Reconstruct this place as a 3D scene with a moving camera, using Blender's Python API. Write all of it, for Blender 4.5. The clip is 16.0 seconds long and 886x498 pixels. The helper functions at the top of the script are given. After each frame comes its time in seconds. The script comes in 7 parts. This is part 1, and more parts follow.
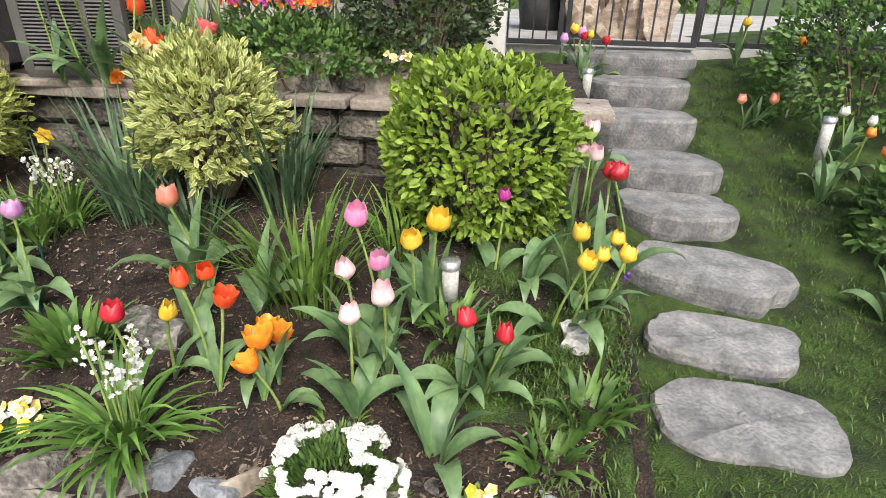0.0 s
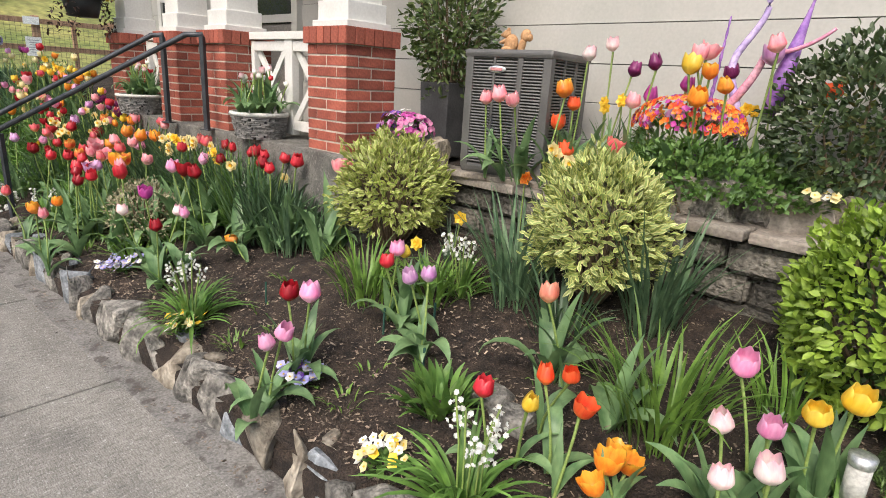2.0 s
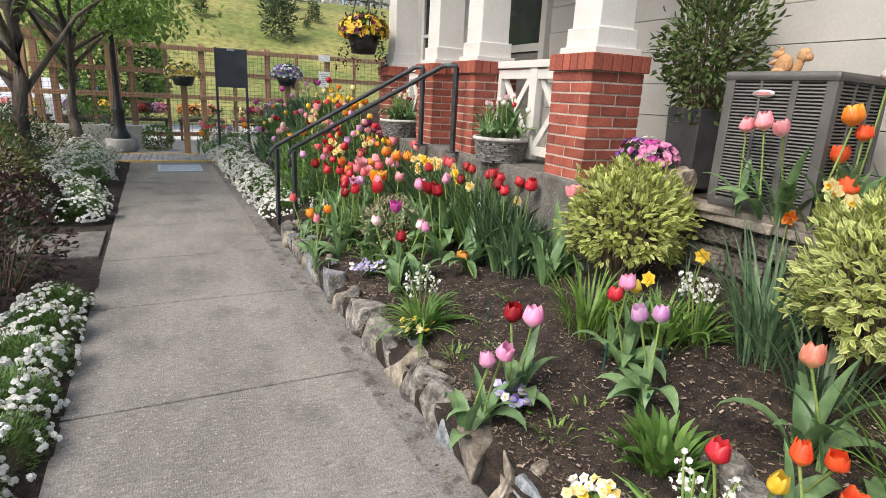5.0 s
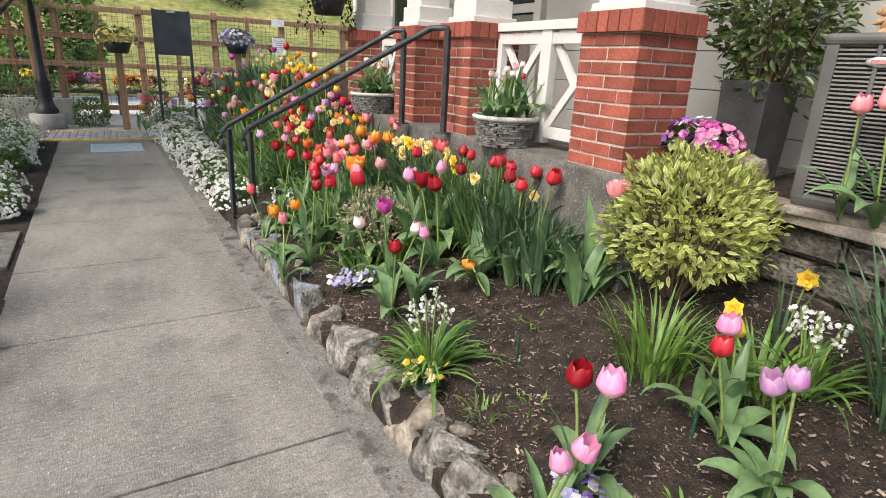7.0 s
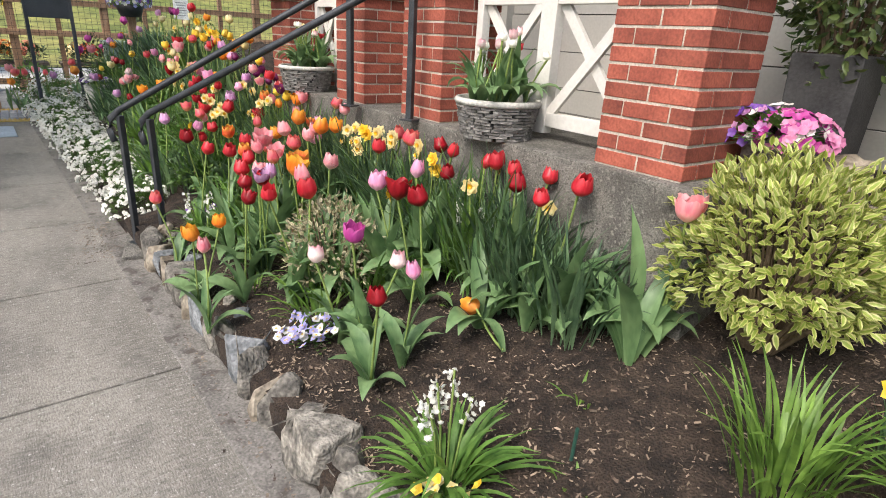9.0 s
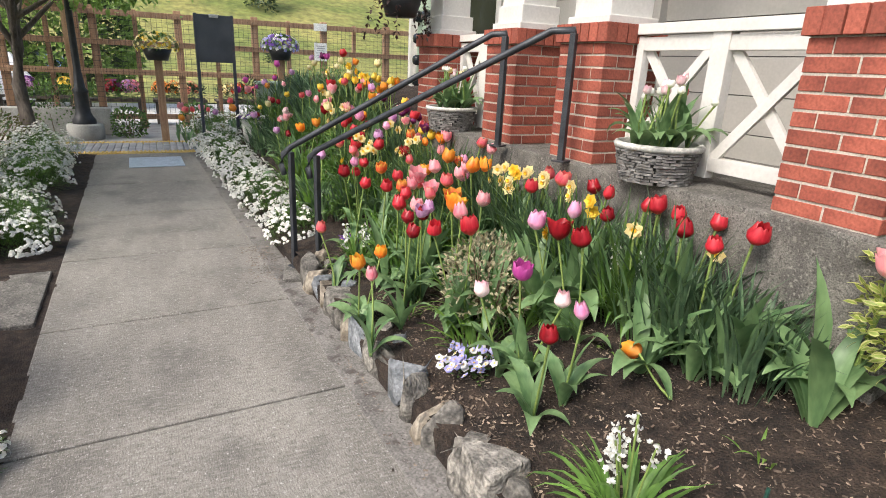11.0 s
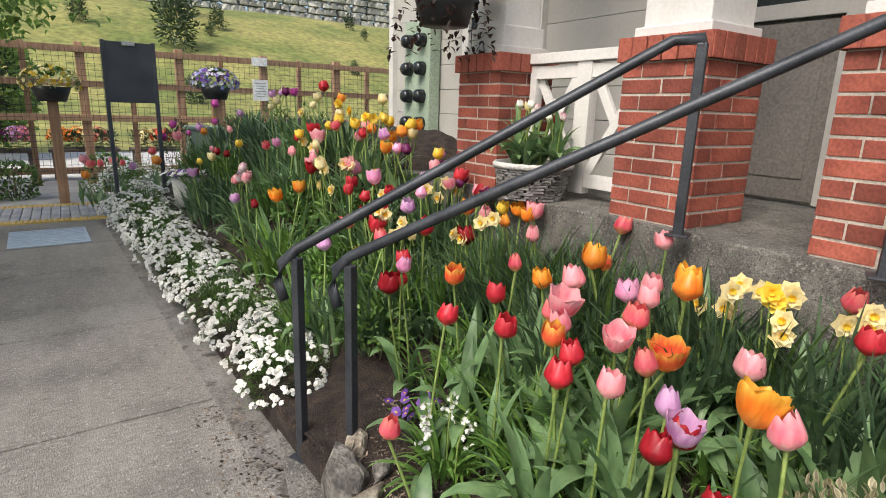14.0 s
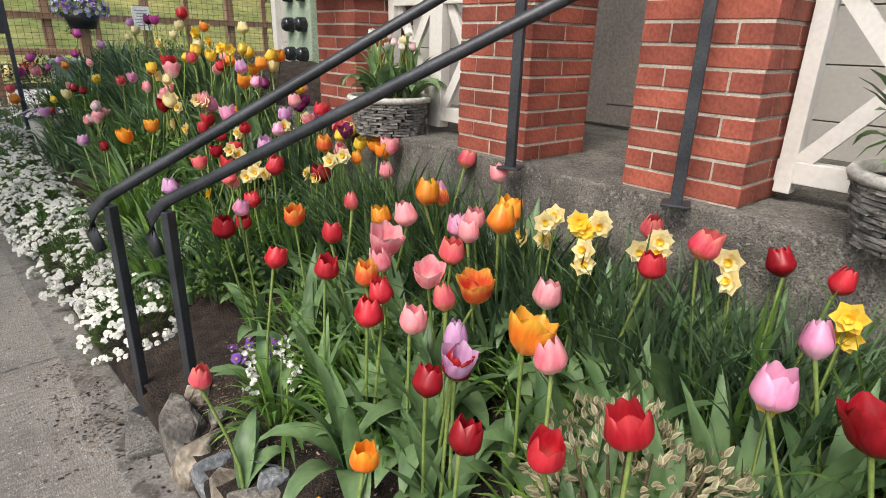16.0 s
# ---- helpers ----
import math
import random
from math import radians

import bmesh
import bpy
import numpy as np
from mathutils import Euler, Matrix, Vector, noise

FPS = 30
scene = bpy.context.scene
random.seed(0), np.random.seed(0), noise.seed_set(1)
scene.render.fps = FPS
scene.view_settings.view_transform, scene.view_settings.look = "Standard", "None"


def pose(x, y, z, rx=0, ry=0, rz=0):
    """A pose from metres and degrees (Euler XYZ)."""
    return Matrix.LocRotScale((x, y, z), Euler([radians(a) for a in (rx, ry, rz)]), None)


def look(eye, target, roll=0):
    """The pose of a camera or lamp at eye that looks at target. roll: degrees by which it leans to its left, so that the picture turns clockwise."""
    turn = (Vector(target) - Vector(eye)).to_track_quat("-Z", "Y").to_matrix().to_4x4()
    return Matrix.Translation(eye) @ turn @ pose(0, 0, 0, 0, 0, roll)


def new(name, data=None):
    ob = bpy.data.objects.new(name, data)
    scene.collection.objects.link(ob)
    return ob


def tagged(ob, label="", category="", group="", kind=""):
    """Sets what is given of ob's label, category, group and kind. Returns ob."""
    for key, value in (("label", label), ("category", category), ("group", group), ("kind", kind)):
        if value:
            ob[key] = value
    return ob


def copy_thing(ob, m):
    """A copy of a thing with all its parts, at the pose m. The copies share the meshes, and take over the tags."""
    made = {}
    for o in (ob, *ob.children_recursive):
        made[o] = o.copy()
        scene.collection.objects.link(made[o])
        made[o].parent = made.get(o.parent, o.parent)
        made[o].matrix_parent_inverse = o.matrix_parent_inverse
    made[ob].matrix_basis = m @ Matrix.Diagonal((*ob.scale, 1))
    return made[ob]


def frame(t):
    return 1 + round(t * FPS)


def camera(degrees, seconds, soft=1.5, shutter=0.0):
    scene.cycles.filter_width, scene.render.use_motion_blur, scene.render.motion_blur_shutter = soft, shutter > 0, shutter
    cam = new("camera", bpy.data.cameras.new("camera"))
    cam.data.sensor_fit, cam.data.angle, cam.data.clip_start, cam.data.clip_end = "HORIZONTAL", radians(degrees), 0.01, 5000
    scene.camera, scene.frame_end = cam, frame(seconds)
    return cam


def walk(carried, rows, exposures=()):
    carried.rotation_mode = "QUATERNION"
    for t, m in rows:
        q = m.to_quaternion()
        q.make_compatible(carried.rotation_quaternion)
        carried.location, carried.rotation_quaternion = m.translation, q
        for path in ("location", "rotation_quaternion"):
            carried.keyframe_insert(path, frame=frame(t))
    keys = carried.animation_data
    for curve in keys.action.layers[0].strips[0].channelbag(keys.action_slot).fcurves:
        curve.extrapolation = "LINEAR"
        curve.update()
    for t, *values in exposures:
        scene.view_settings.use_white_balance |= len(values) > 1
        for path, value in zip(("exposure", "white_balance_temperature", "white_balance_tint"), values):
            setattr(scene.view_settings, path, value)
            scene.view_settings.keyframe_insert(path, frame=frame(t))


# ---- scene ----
cam = camera(76.2, 16.0, soft=0.95)
# seconds, x, y, z, yaw, pitch, roll
PATH = [
    (0.0, -0.005, -0.190, 1.489, 8.28, -25.62, -1.08),
    (0.5, -0.050, -0.206, 1.502, 16.68, -22.00, -1.40),
    (1.0, -0.114, -0.224, 1.511, 26.89, -18.53, -2.16),
    (1.5, -0.176, -0.230, 1.516, 36.16, -17.20, -2.63),
    (2.0, -0.203, -0.232, 1.513, 42.93, -16.47, -3.33),
    (2.5, -0.209, -0.231, 1.512, 47.60, -15.51, -4.23),
    (3.0, -0.217, -0.242, 1.516, 51.74, -14.17, -4.80),
    (3.5, -0.219, -0.228, 1.521, 56.70, -13.85, -4.29),
    (4.0, -0.241, -0.228, 1.519, 61.40, -13.94, -3.21),
    (4.5, -0.250, -0.237, 1.518, 64.15, -14.66, -2.82),
    (5.0, -0.241, -0.245, 1.517, 65.80, -15.31, -2.83),
    (7.5, -1.398, -0.012, 1.491, 57.57, -19.93, -3.10),
    (8.0, -1.693, 0.150, 1.472, 53.15, -21.33, -2.80),
    (10.5, -2.072, -0.146, 1.526, 59.73, -17.73, -3.48),
    (11.0, -2.067, -0.200, 1.529, 64.18, -17.82, -2.55),
    (11.5, -2.127, -0.236, 1.533, 66.85, -17.68, -2.12),
    (12.0, -3.062, -0.259, 1.519, 63.49, -20.12, -2.07),
    (12.5, -3.696, -0.215, 1.506, 61.37, -19.47, -0.91),
    (13.0, -4.120, -0.152, 1.479, 58.75, -17.89, -1.14),
    (13.5, -4.162, -0.124, 1.476, 58.08, -15.35, -1.41),
    (14.0, -4.146, -0.091, 1.476, 56.56, -13.82, -1.82),
    (14.5, -4.107, -0.025, 1.478, 53.72, -13.93, -2.30),
    (15.0, -4.056, 0.019, 1.472, 51.82, -14.59, -2.28),
    (15.5, -3.971, 0.132, 1.474, 51.87, -16.51, -1.81),
    (16.0, -3.954, 0.233, 1.487, 49.23, -20.13, -1.56),
]
walk(cam, [(t, pose(x, y, z, 90 + pitch, roll, yaw)) for t, x, y, z, yaw, pitch, roll in PATH],
     exposures=((0.0, 0.75), (1.5, 0.65), (3.0, 0.58), (5.0, 0.62), (8.0, 0.70), (11.0, 0.74), (13.0, 0.64), (14.5, 0.49), (16.0, 0.45)))

# ---- light ----
world = bpy.data.worlds.new("sky")
scene.world = world
world.use_nodes = True
wn = world.node_tree.nodes
sky = wn.new("ShaderNodeTexSky")
sky.sky_type = "NISHITA"
sky.sun_disc = False
sky.sun_elevation, sky.sun_rotation = radians(50), radians(165)
sky.dust_density = 4.0
wn["Background"].inputs["Strength"].default_value = 0.15
world.node_tree.links.new(sky.outputs[0], wn["Background"].inputs["Color"])
sun = new("sun", bpy.data.lights.new("sun", "SUN"))
sun.data.energy, sun.data.angle, sun.data.color = 2.0, radians(25), (1.0, 0.95, 0.88)
sun.matrix_basis = look((2.0, -6.5, 9), (-1, 0.5, 0))


# ---- materials ----
def ramp(nt, fac, stops):
    r = nt.nodes.new("ShaderNodeValToRGB")
    el = r.color_ramp.elements
    while len(el) < len(stops):
        el.new(0.5)
    for e, (p, c) in zip(el, stops):
        e.position, e.color = p, (*c, 1)
    nt.links.new(fac, r.inputs[0])
    return r.outputs[0]


def mat(name, c1, c2, scale=6.0, fine=70.0, rough=0.75, bump=0.25, metal=0.0, rnd=0.0, island=0.0, trans=0.0,
        depth=0.01, grain=0.25, stretch=(1, 1, 1), low=0.35, high=0.65, coat=0.0):
    """Two colours mixed by a broad noise, a fine grain over it, and a matching bump."""
    m = bpy.data.materials.new(name)
    m.use_nodes = True
    nt = m.node_tree
    n, l = nt.nodes, nt.links
    b = n["Principled BSDF"]
    tc = n.new("ShaderNodeTexCoord")
    mp = n.new("ShaderNodeMapping")
    mp.inputs["Scale"].default_value = stretch
    l.new(tc.outputs["Object"], mp.inputs[0])
    a = n.new("ShaderNodeTexNoise")
    a.inputs["Scale"].default_value, a.inputs["Detail"].default_value = scale, 5
    f = n.new("ShaderNodeTexNoise")
    f.inputs["Scale"].default_value, f.inputs["Detail"].default_value = fine, 3
    l.new(mp.outputs[0], a.inputs["Vector"])
    l.new(mp.outputs[0], f.inputs["Vector"])
    col = ramp(nt, a.outputs["Fac"], [(low, c1), (high, c2)])
    hsv = n.new("ShaderNodeHueSaturation")
    val = n.new("ShaderNodeMath")
    val.operation = "MULTIPLY_ADD"
    val.inputs[1].default_value, val.inputs[2].default_value = 2 * grain, 1 - grain
    st = n.new("ShaderNodeMapRange")
    st.inputs[1].default_value, st.inputs[2].default_value = 0.3, 0.7
    l.new(f.outputs["Fac"], st.inputs[0])
    l.new(st.outputs[0], val.inputs[0])
    v = val.outputs[0]
    for amount, kind, socket in ((rnd, "ShaderNodeObjectInfo", "Random"), (island, "ShaderNodeNewGeometry", "Random Per Island")):
        if amount:
            o = n.new(kind)
            k = n.new("ShaderNodeMath")
            k.operation = "MULTIPLY_ADD"
            k.inputs[1].default_value, k.inputs[2].default_value = 2 * amount, 1 - amount
            l.new(o.outputs[socket], k.inputs[0])
            p = n.new("ShaderNodeMath")
            p.operation = "MULTIPLY"
            l.new(v, p.inputs[0])
            l.new(k.outputs[0], p.inputs[1])
            v = p.outputs[0]
    l.new(col, hsv.inputs["Color"])
    l.new(v, hsv.inputs["Value"])
    l.new(hsv.outputs[0], b.inputs["Base Color"])
    b.inputs["Roughness"].default_value, b.inputs["Metallic"].default_value = rough, metal
    b.inputs["Coat Weight"].default_value = coat
    if bump:
        k = n.new("ShaderNodeBump")
        k.inputs["Strength"].default_value, k.inputs["Distance"].default_value = bump, depth
        l.new(f.outputs["Fac"], k.inputs["Height"])
        l.new(k.outputs[0], b.inputs["Normal"])
    if trans:
        t = n.new("ShaderNodeBsdfTranslucent")
        x = n.new("ShaderNodeMixShader")
        x.inputs[0].default_value = trans
        l.new(hsv.outputs[0], t.inputs["Color"])
        l.new(b.outputs[0], x.inputs[1])
        l.new(t.outputs[0], x.inputs[2])
        l.new(x.outputs[0], n["Material Output"].inputs[0])
    return m


CONCRETE = mat("path_concrete", (0.148, 0.138, 0.121), (0.236, 0.221, 0.195), 1.1, 95, 0.9, 0.55, depth=0.006, grain=0.28, stretch=(0.5, 1.6, 1))


def specks(m, color, scale, lo, hi, amount=0.8, stretch=(1, 1, 1)):
    """Small scattered grains of another colour."""
    nt = m.node_tree
    b = nt.nodes["Principled BSDF"]
    old = b.inputs["Base Color"].links[0].from_socket
    tc = nt.nodes.new("ShaderNodeTexCoord")
    no = nt.nodes.new("ShaderNodeTexNoise")
    no.inputs["Scale"].default_value, no.inputs["Detail"].default_value = scale, 2
    mp = nt.nodes.new("ShaderNodeMapping")
    mp.inputs["Scale"].default_value = stretch
    nt.links.new(tc.outputs["Object"], mp.inputs["Vector"])
    nt.links.new(mp.outputs[0], no.inputs["Vector"])
    r = nt.nodes.new("ShaderNodeMapRange")
    r.inputs[1].default_value, r.inputs[2].default_value, r.inputs[4].default_value = lo, hi, amount
    nt.links.new(no.outputs["Fac"], r.inputs[0])
    mx = nt.nodes.new("ShaderNodeMix")
    mx.data_type = "RGBA"
    mx.inputs[7].default_value = (*color, 1)
    nt.links.new(r.outputs[0], mx.inputs[0])
    nt.links.new(old, mx.inputs[6])
    nt.links.new(mx.outputs[2], b.inputs["Base Color"])
    return m


specks(CONCRETE, (0.40, 0.385, 0.36), 130, 0.58, 0.70, 0.7)
specks(CONCRETE, (0.07, 0.065, 0.058), 90, 0.60, 0.72, 0.55)
specks(CONCRETE, (0.09, 0.085, 0.077), 2.3, 0.52, 0.72, 0.6)
specks(CONCRETE, (0.34, 0.325, 0.295), 38, 0.52, 0.72, 0.48, (2.0, 0.5, 1))
specks(CONCRETE, (0.085, 0.08, 0.070), 26, 0.53, 0.72, 0.52, (2.0, 0.6, 1))
specks(CONCRETE, (0.30, 0.285, 0.255), 3.2, 0.55, 0.75, 0.3, (0.5, 1.7, 1))
specks(CONCRETE, (0.42, 0.405, 0.38), 55, 0.64, 0.72, 0.8)
TROWELLED = mat("trowelled_concrete", (0.125, 0.117, 0.107), (0.205, 0.193, 0.177), 5, 90, 0.88, 0.3, depth=0.005, grain=0.35)
specks(TROWELLED, (0.055, 0.046, 0.038), 11, 0.54, 0.66, 0.75)
specks(TROWELLED, (0.32, 0.30, 0.275), 60, 0.6, 0.72, 0.6)
PALE_CONCRETE = mat("pale_concrete", (0.31, 0.30, 0.28), (0.45, 0.44, 0.41), 3, 90, 0.9, 0.4, depth=0.006)
PORCH = mat("porch_aggregate", (0.10, 0.095, 0.085), (0.19, 0.18, 0.16), 9, 160, 0.9, 0.8, depth=0.01, grain=0.5)
specks(PORCH, (0.30, 0.285, 0.25), 75, 0.56, 0.68, 0.8)
specks(PORCH, (0.05, 0.046, 0.04), 60, 0.57, 0.68, 0.8)
specks(PORCH, (0.07, 0.066, 0.055), 5, 0.52, 0.72, 0.5)
SOIL = mat("bark_soil", (0.016, 0.0105, 0.0075), (0.055, 0.037, 0.026), 14, 110, 0.95, 0.9, depth=0.03, grain=0.5)
CHIP = mat("bark_chip", (0.045, 0.029, 0.021), (0.27, 0.21, 0.155), 9, 60, 0.9, 0.3, rnd=0.3, island=0.5)
MOSS = mat("moss", (0.024, 0.038, 0.010), (0.075, 0.135, 0.020), 6, 170, 0.95, 1.0, depth=0.03, grain=0.45)
BLUE_STONE = mat("blue_grey_stone", (0.10, 0.112, 0.122), (0.27, 0.285, 0.30), 16, 60, 0.8, 0.8, rnd=0.3, depth=0.015, grain=0.3)
STONE = mat("edging_stone", (0.075, 0.070, 0.062), (0.29, 0.27, 0.235), 14, 60, 0.85, 0.9, rnd=0.4, depth=0.02, grain=0.35)
TAN_STONE = mat("tan_stone", (0.12, 0.098, 0.072), (0.33, 0.29, 0.23), 12, 45, 0.85, 0.7, rnd=0.3, depth=0.02)
SLATE = mat("step_slate", (0.125, 0.127, 0.126), (0.275, 0.272, 0.262), 7, 60, 0.75, 0.6, rnd=0.15, depth=0.012)
BLOCK = mat("wall_block", (0.030, 0.027, 0.022), (0.165, 0.15, 0.125), 7, 40, 0.9, 0.9, rnd=0.25, depth=0.03, grain=0.4)
CAP = mat("wall_cap", (0.17, 0.14, 0.115), (0.30, 0.265, 0.225), 5, 60, 0.85, 0.5, rnd=0.2)
BRICK = mat("red_brick", (0.215, 0.052, 0.034), (0.315, 0.084, 0.053), 7, 90, 0.8, 0.35, rnd=0.28, depth=0.004)
MORTAR = mat("mortar", (0.40, 0.36, 0.30), (0.52, 0.47, 0.40), 12, 120, 0.95, 0.4, depth=0.004)
SIDING = mat("cream_siding", (0.43, 0.42, 0.385), (0.48, 0.465, 0.43), 2, 60, 0.55, 0.08, depth=0.003, grain=0.05)
WHITE = mat("white_paint", (0.60, 0.585, 0.55), (0.68, 0.665, 0.635), 3, 60, 0.5, 0.1, depth=0.003, grain=0.06)
IRON = mat("dark_rail_paint", (0.030, 0.034, 0.040), (0.055, 0.06, 0.068), 8, 120, 0.45, 0.15, metal=0.3, depth=0.002)
BLACK = mat("black_paint", (0.012, 0.013, 0.015), (0.03, 0.03, 0.034), 8, 100, 0.45, 0.1, depth=0.002)
GREY_METAL = mat("grey_metal", (0.10, 0.097, 0.093), (0.145, 0.14, 0.133), 4, 100, 0.5, 0.1, metal=0.35, depth=0.002, grain=0.1)
DARK_GAP = mat("coil_dark", (0.012, 0.012, 0.013), (0.03, 0.03, 0.03), 20, 150, 0.8, 0.3, stretch=(1, 1, 8))
BADGE = mat("badge_red", (0.40, 0.16, 0.17), (0.52, 0.24, 0.24), 8, 80, 0.4, 0.05)
SILVER = mat("silver", (0.55, 0.55, 0.55), (0.68, 0.68, 0.66), 10, 100, 0.35, 0.05, metal=0.8)
TERRACOTTA = mat("tan_terracotta", (0.36, 0.19, 0.085), (0.50, 0.29, 0.14), 20, 90, 0.8, 0.4, depth=0.006)
PLANTER = mat("charcoal_planter", (0.028, 0.028, 0.030), (0.06, 0.06, 0.062), 6, 90, 0.75, 0.3)
STONE_POT = mat("stone_pot", (0.10, 0.096, 0.09), (0.27, 0.26, 0.245), 18, 60, 0.9, 0.6, island=0.4, stretch=(1, 1, 3), depth=0.02)
POT_RIM = mat("pot_rim", (0.42, 0.41, 0.38), (0.55, 0.54, 0.50), 8, 80, 0.8, 0.3)
CEDAR = mat("cedar_wood", (0.30, 0.17, 0.10), (0.46, 0.29, 0.18), 3, 60, 0.8, 0.3, rnd=0.2, stretch=(6, 6, 0.6))
DRIFTWOOD = mat("driftwood", (0.26, 0.20, 0.15), (0.48, 0.40, 0.32), 4, 40, 0.85, 0.6, stretch=(1, 1, 4))
SIGN_GREY = mat("sign_grey", (0.045, 0.052, 0.065), (0.075, 0.082, 0.095), 3, 80, 0.6, 0.1)
PAPER = mat("white_paper", (0.70, 0.70, 0.68), (0.80, 0.80, 0.78), 5, 60, 0.7, 0.0)
INK = mat("grey_print", (0.25, 0.25, 0.26), (0.35, 0.35, 0.36), 5, 60, 0.8, 0.0)
PAVER = mat("grey_paver", (0.25, 0.255, 0.27), (0.38, 0.385, 0.40), 6, 90, 0.85, 0.4, rnd=0.2)
TACTILE = mat("yellow_tactile", (0.50, 0.33, 0.08), (0.62, 0.45, 0.16), 5, 80, 0.7, 0.2)
PLATE = mat("blue_grey_plate", (0.36, 0.43, 0.50), (0.46, 0.53, 0.60), 8, 120, 0.5, 0.2, metal=0.2)
DOOR_DARK = mat("dark_door_glass", (0.012, 0.014, 0.016), (0.03, 0.034, 0.038), 3, 60, 0.12, 0.0)
GREEN_BOX = mat("sage_cabinet", (0.28, 0.36, 0.27), (0.36, 0.44, 0.34), 3, 60, 0.6, 0.1)
PURPLE_GLASS = mat("violet_glass", (0.16, 0.05, 0.30), (0.42, 0.22, 0.55), 9, 60, 0.12, 0.0, coat=0.6)


def leafmat(name, c1, c2, **k):
    d = dict(scale=14, fine=60, rough=0.5, bump=0.1, rnd=0.15, island=0.28, trans=0.28, grain=0.12, depth=0.004)
    d.update(k)
    return mat(name, c1, c2, **d)


TULIP_LEAF = leafmat("tulip_leaf", (0.085, 0.170, 0.068), (0.20, 0.31, 0.135), trans=0.25, rough=0.42, stretch=(1, 1, 0.3))
STEM = leafmat("flower_stem", (0.16, 0.24, 0.06), (0.25, 0.33, 0.09), trans=0.1)
GRASS = leafmat("strap_leaf", (0.09, 0.18, 0.03), (0.20, 0.34, 0.06))
DARK_BLADE = leafmat("daffodil_leaf", (0.050, 0.102, 0.052), (0.125, 0.20, 0.10))
LILY = leafmat("lily_leaf", (0.075, 0.165, 0.03), (0.17, 0.31, 0.065))
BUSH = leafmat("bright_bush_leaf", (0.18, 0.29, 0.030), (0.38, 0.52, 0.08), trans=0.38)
# inner leaves coloured dark to paint the shade inside the bush
BUSH_SHADED = leafmat("bush_shaded_inner_leaf", (0.035, 0.075, 0.018), (0.08, 0.14, 0.03))
CREAM_EDGE = leafmat("cream_leaf_edge", (0.50, 0.51, 0.15), (0.66, 0.65, 0.29), trans=0.3)
VAR_GREEN = leafmat("variegated_green", (0.27, 0.37, 0.055), (0.40, 0.50, 0.10), trans=0.35)
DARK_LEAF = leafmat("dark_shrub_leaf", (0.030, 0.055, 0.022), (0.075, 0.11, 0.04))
POT_SHRUB = leafmat("glossy_leaf", (0.045, 0.085, 0.025), (0.13, 0.17, 0.05), rough=0.35)
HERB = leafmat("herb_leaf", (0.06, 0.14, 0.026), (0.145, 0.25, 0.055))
DRY_LEAF = leafmat("dry_variegated_leaf", (0.17, 0.145, 0.085), (0.33, 0.30, 0.19))
BURGUNDY = leafmat("burgundy_leaf", (0.028, 0.014, 0.014), (0.075, 0.038, 0.030))
OLIVE = leafmat("olive_leaf", (0.075, 0.09, 0.020), (0.16, 0.15, 0.04))
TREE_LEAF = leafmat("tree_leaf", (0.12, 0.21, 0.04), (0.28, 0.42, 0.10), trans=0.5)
BARK = mat("tree_bark", (0.07, 0.055, 0.045), (0.17, 0.14, 0.12), 6, 40, 0.9, 0.8, stretch=(1, 1, 0.3), depth=0.02)
TWIG = mat("twig", (0.09, 0.06, 0.035), (0.18, 0.13, 0.08), 10, 60, 0.85, 0.3)


def petal(name, c1, c2, **k):
    d = dict(scale=22, fine=90, rough=0.45, bump=0.06, rnd=0.12, island=0.10, trans=0.32, grain=0.08, depth=0.003)
    d.update(k)
    return mat(name, c1, c2, **d)


def blend_height(m, color, z0, z1, amount):
    """Another colour that comes in along the petal between two heights, broken by lengthwise veins."""
    nt = m.node_tree
    n, l = nt.nodes, nt.links
    targets = [k for k in n if k.bl_idname in ("ShaderNodeBsdfPrincipled", "ShaderNodeBsdfTranslucent")]
    old = n["Principled BSDF"].inputs["Base Color"].links[0].from_socket
    tc = n.new("ShaderNodeTexCoord")
    sep = n.new("ShaderNodeSeparateXYZ")
    l.new(tc.outputs["Object"], sep.inputs[0])
    mp = n.new("ShaderNodeMapping")
    mp.inputs["Scale"].default_value = (1, 1, 0.10)
    l.new(tc.outputs["Object"], mp.inputs[0])
    vein = n.new("ShaderNodeTexNoise")
    vein.inputs["Scale"].default_value, vein.inputs["Detail"].default_value = 95, 3
    l.new(mp.outputs[0], vein.inputs["Vector"])
    add = n.new("ShaderNodeMath")
    add.operation = "MULTIPLY_ADD"
    add.inputs[1].default_value = 0.05
    l.new(vein.outputs["Fac"], add.inputs[0])
    l.new(sep.outputs[2], add.inputs[2])
    r = n.new("ShaderNodeMapRange")
    r.inputs[1].default_value, r.inputs[2].default_value, r.inputs[4].default_value = z0 + 0.025, z1 + 0.025, amount
    l.new(add.outputs[0], r.inputs[0])
    mx = n.new("ShaderNodeMix")
    mx.data_type = "RGBA"
    mx.inputs[7].default_value = (*color, 1)
    l.new(r.outputs[0], mx.inputs[0])
    l.new(old, mx.inputs[6])
    for k in targets:
        l.new(mx.outputs[2], k.inputs[0])
    return m


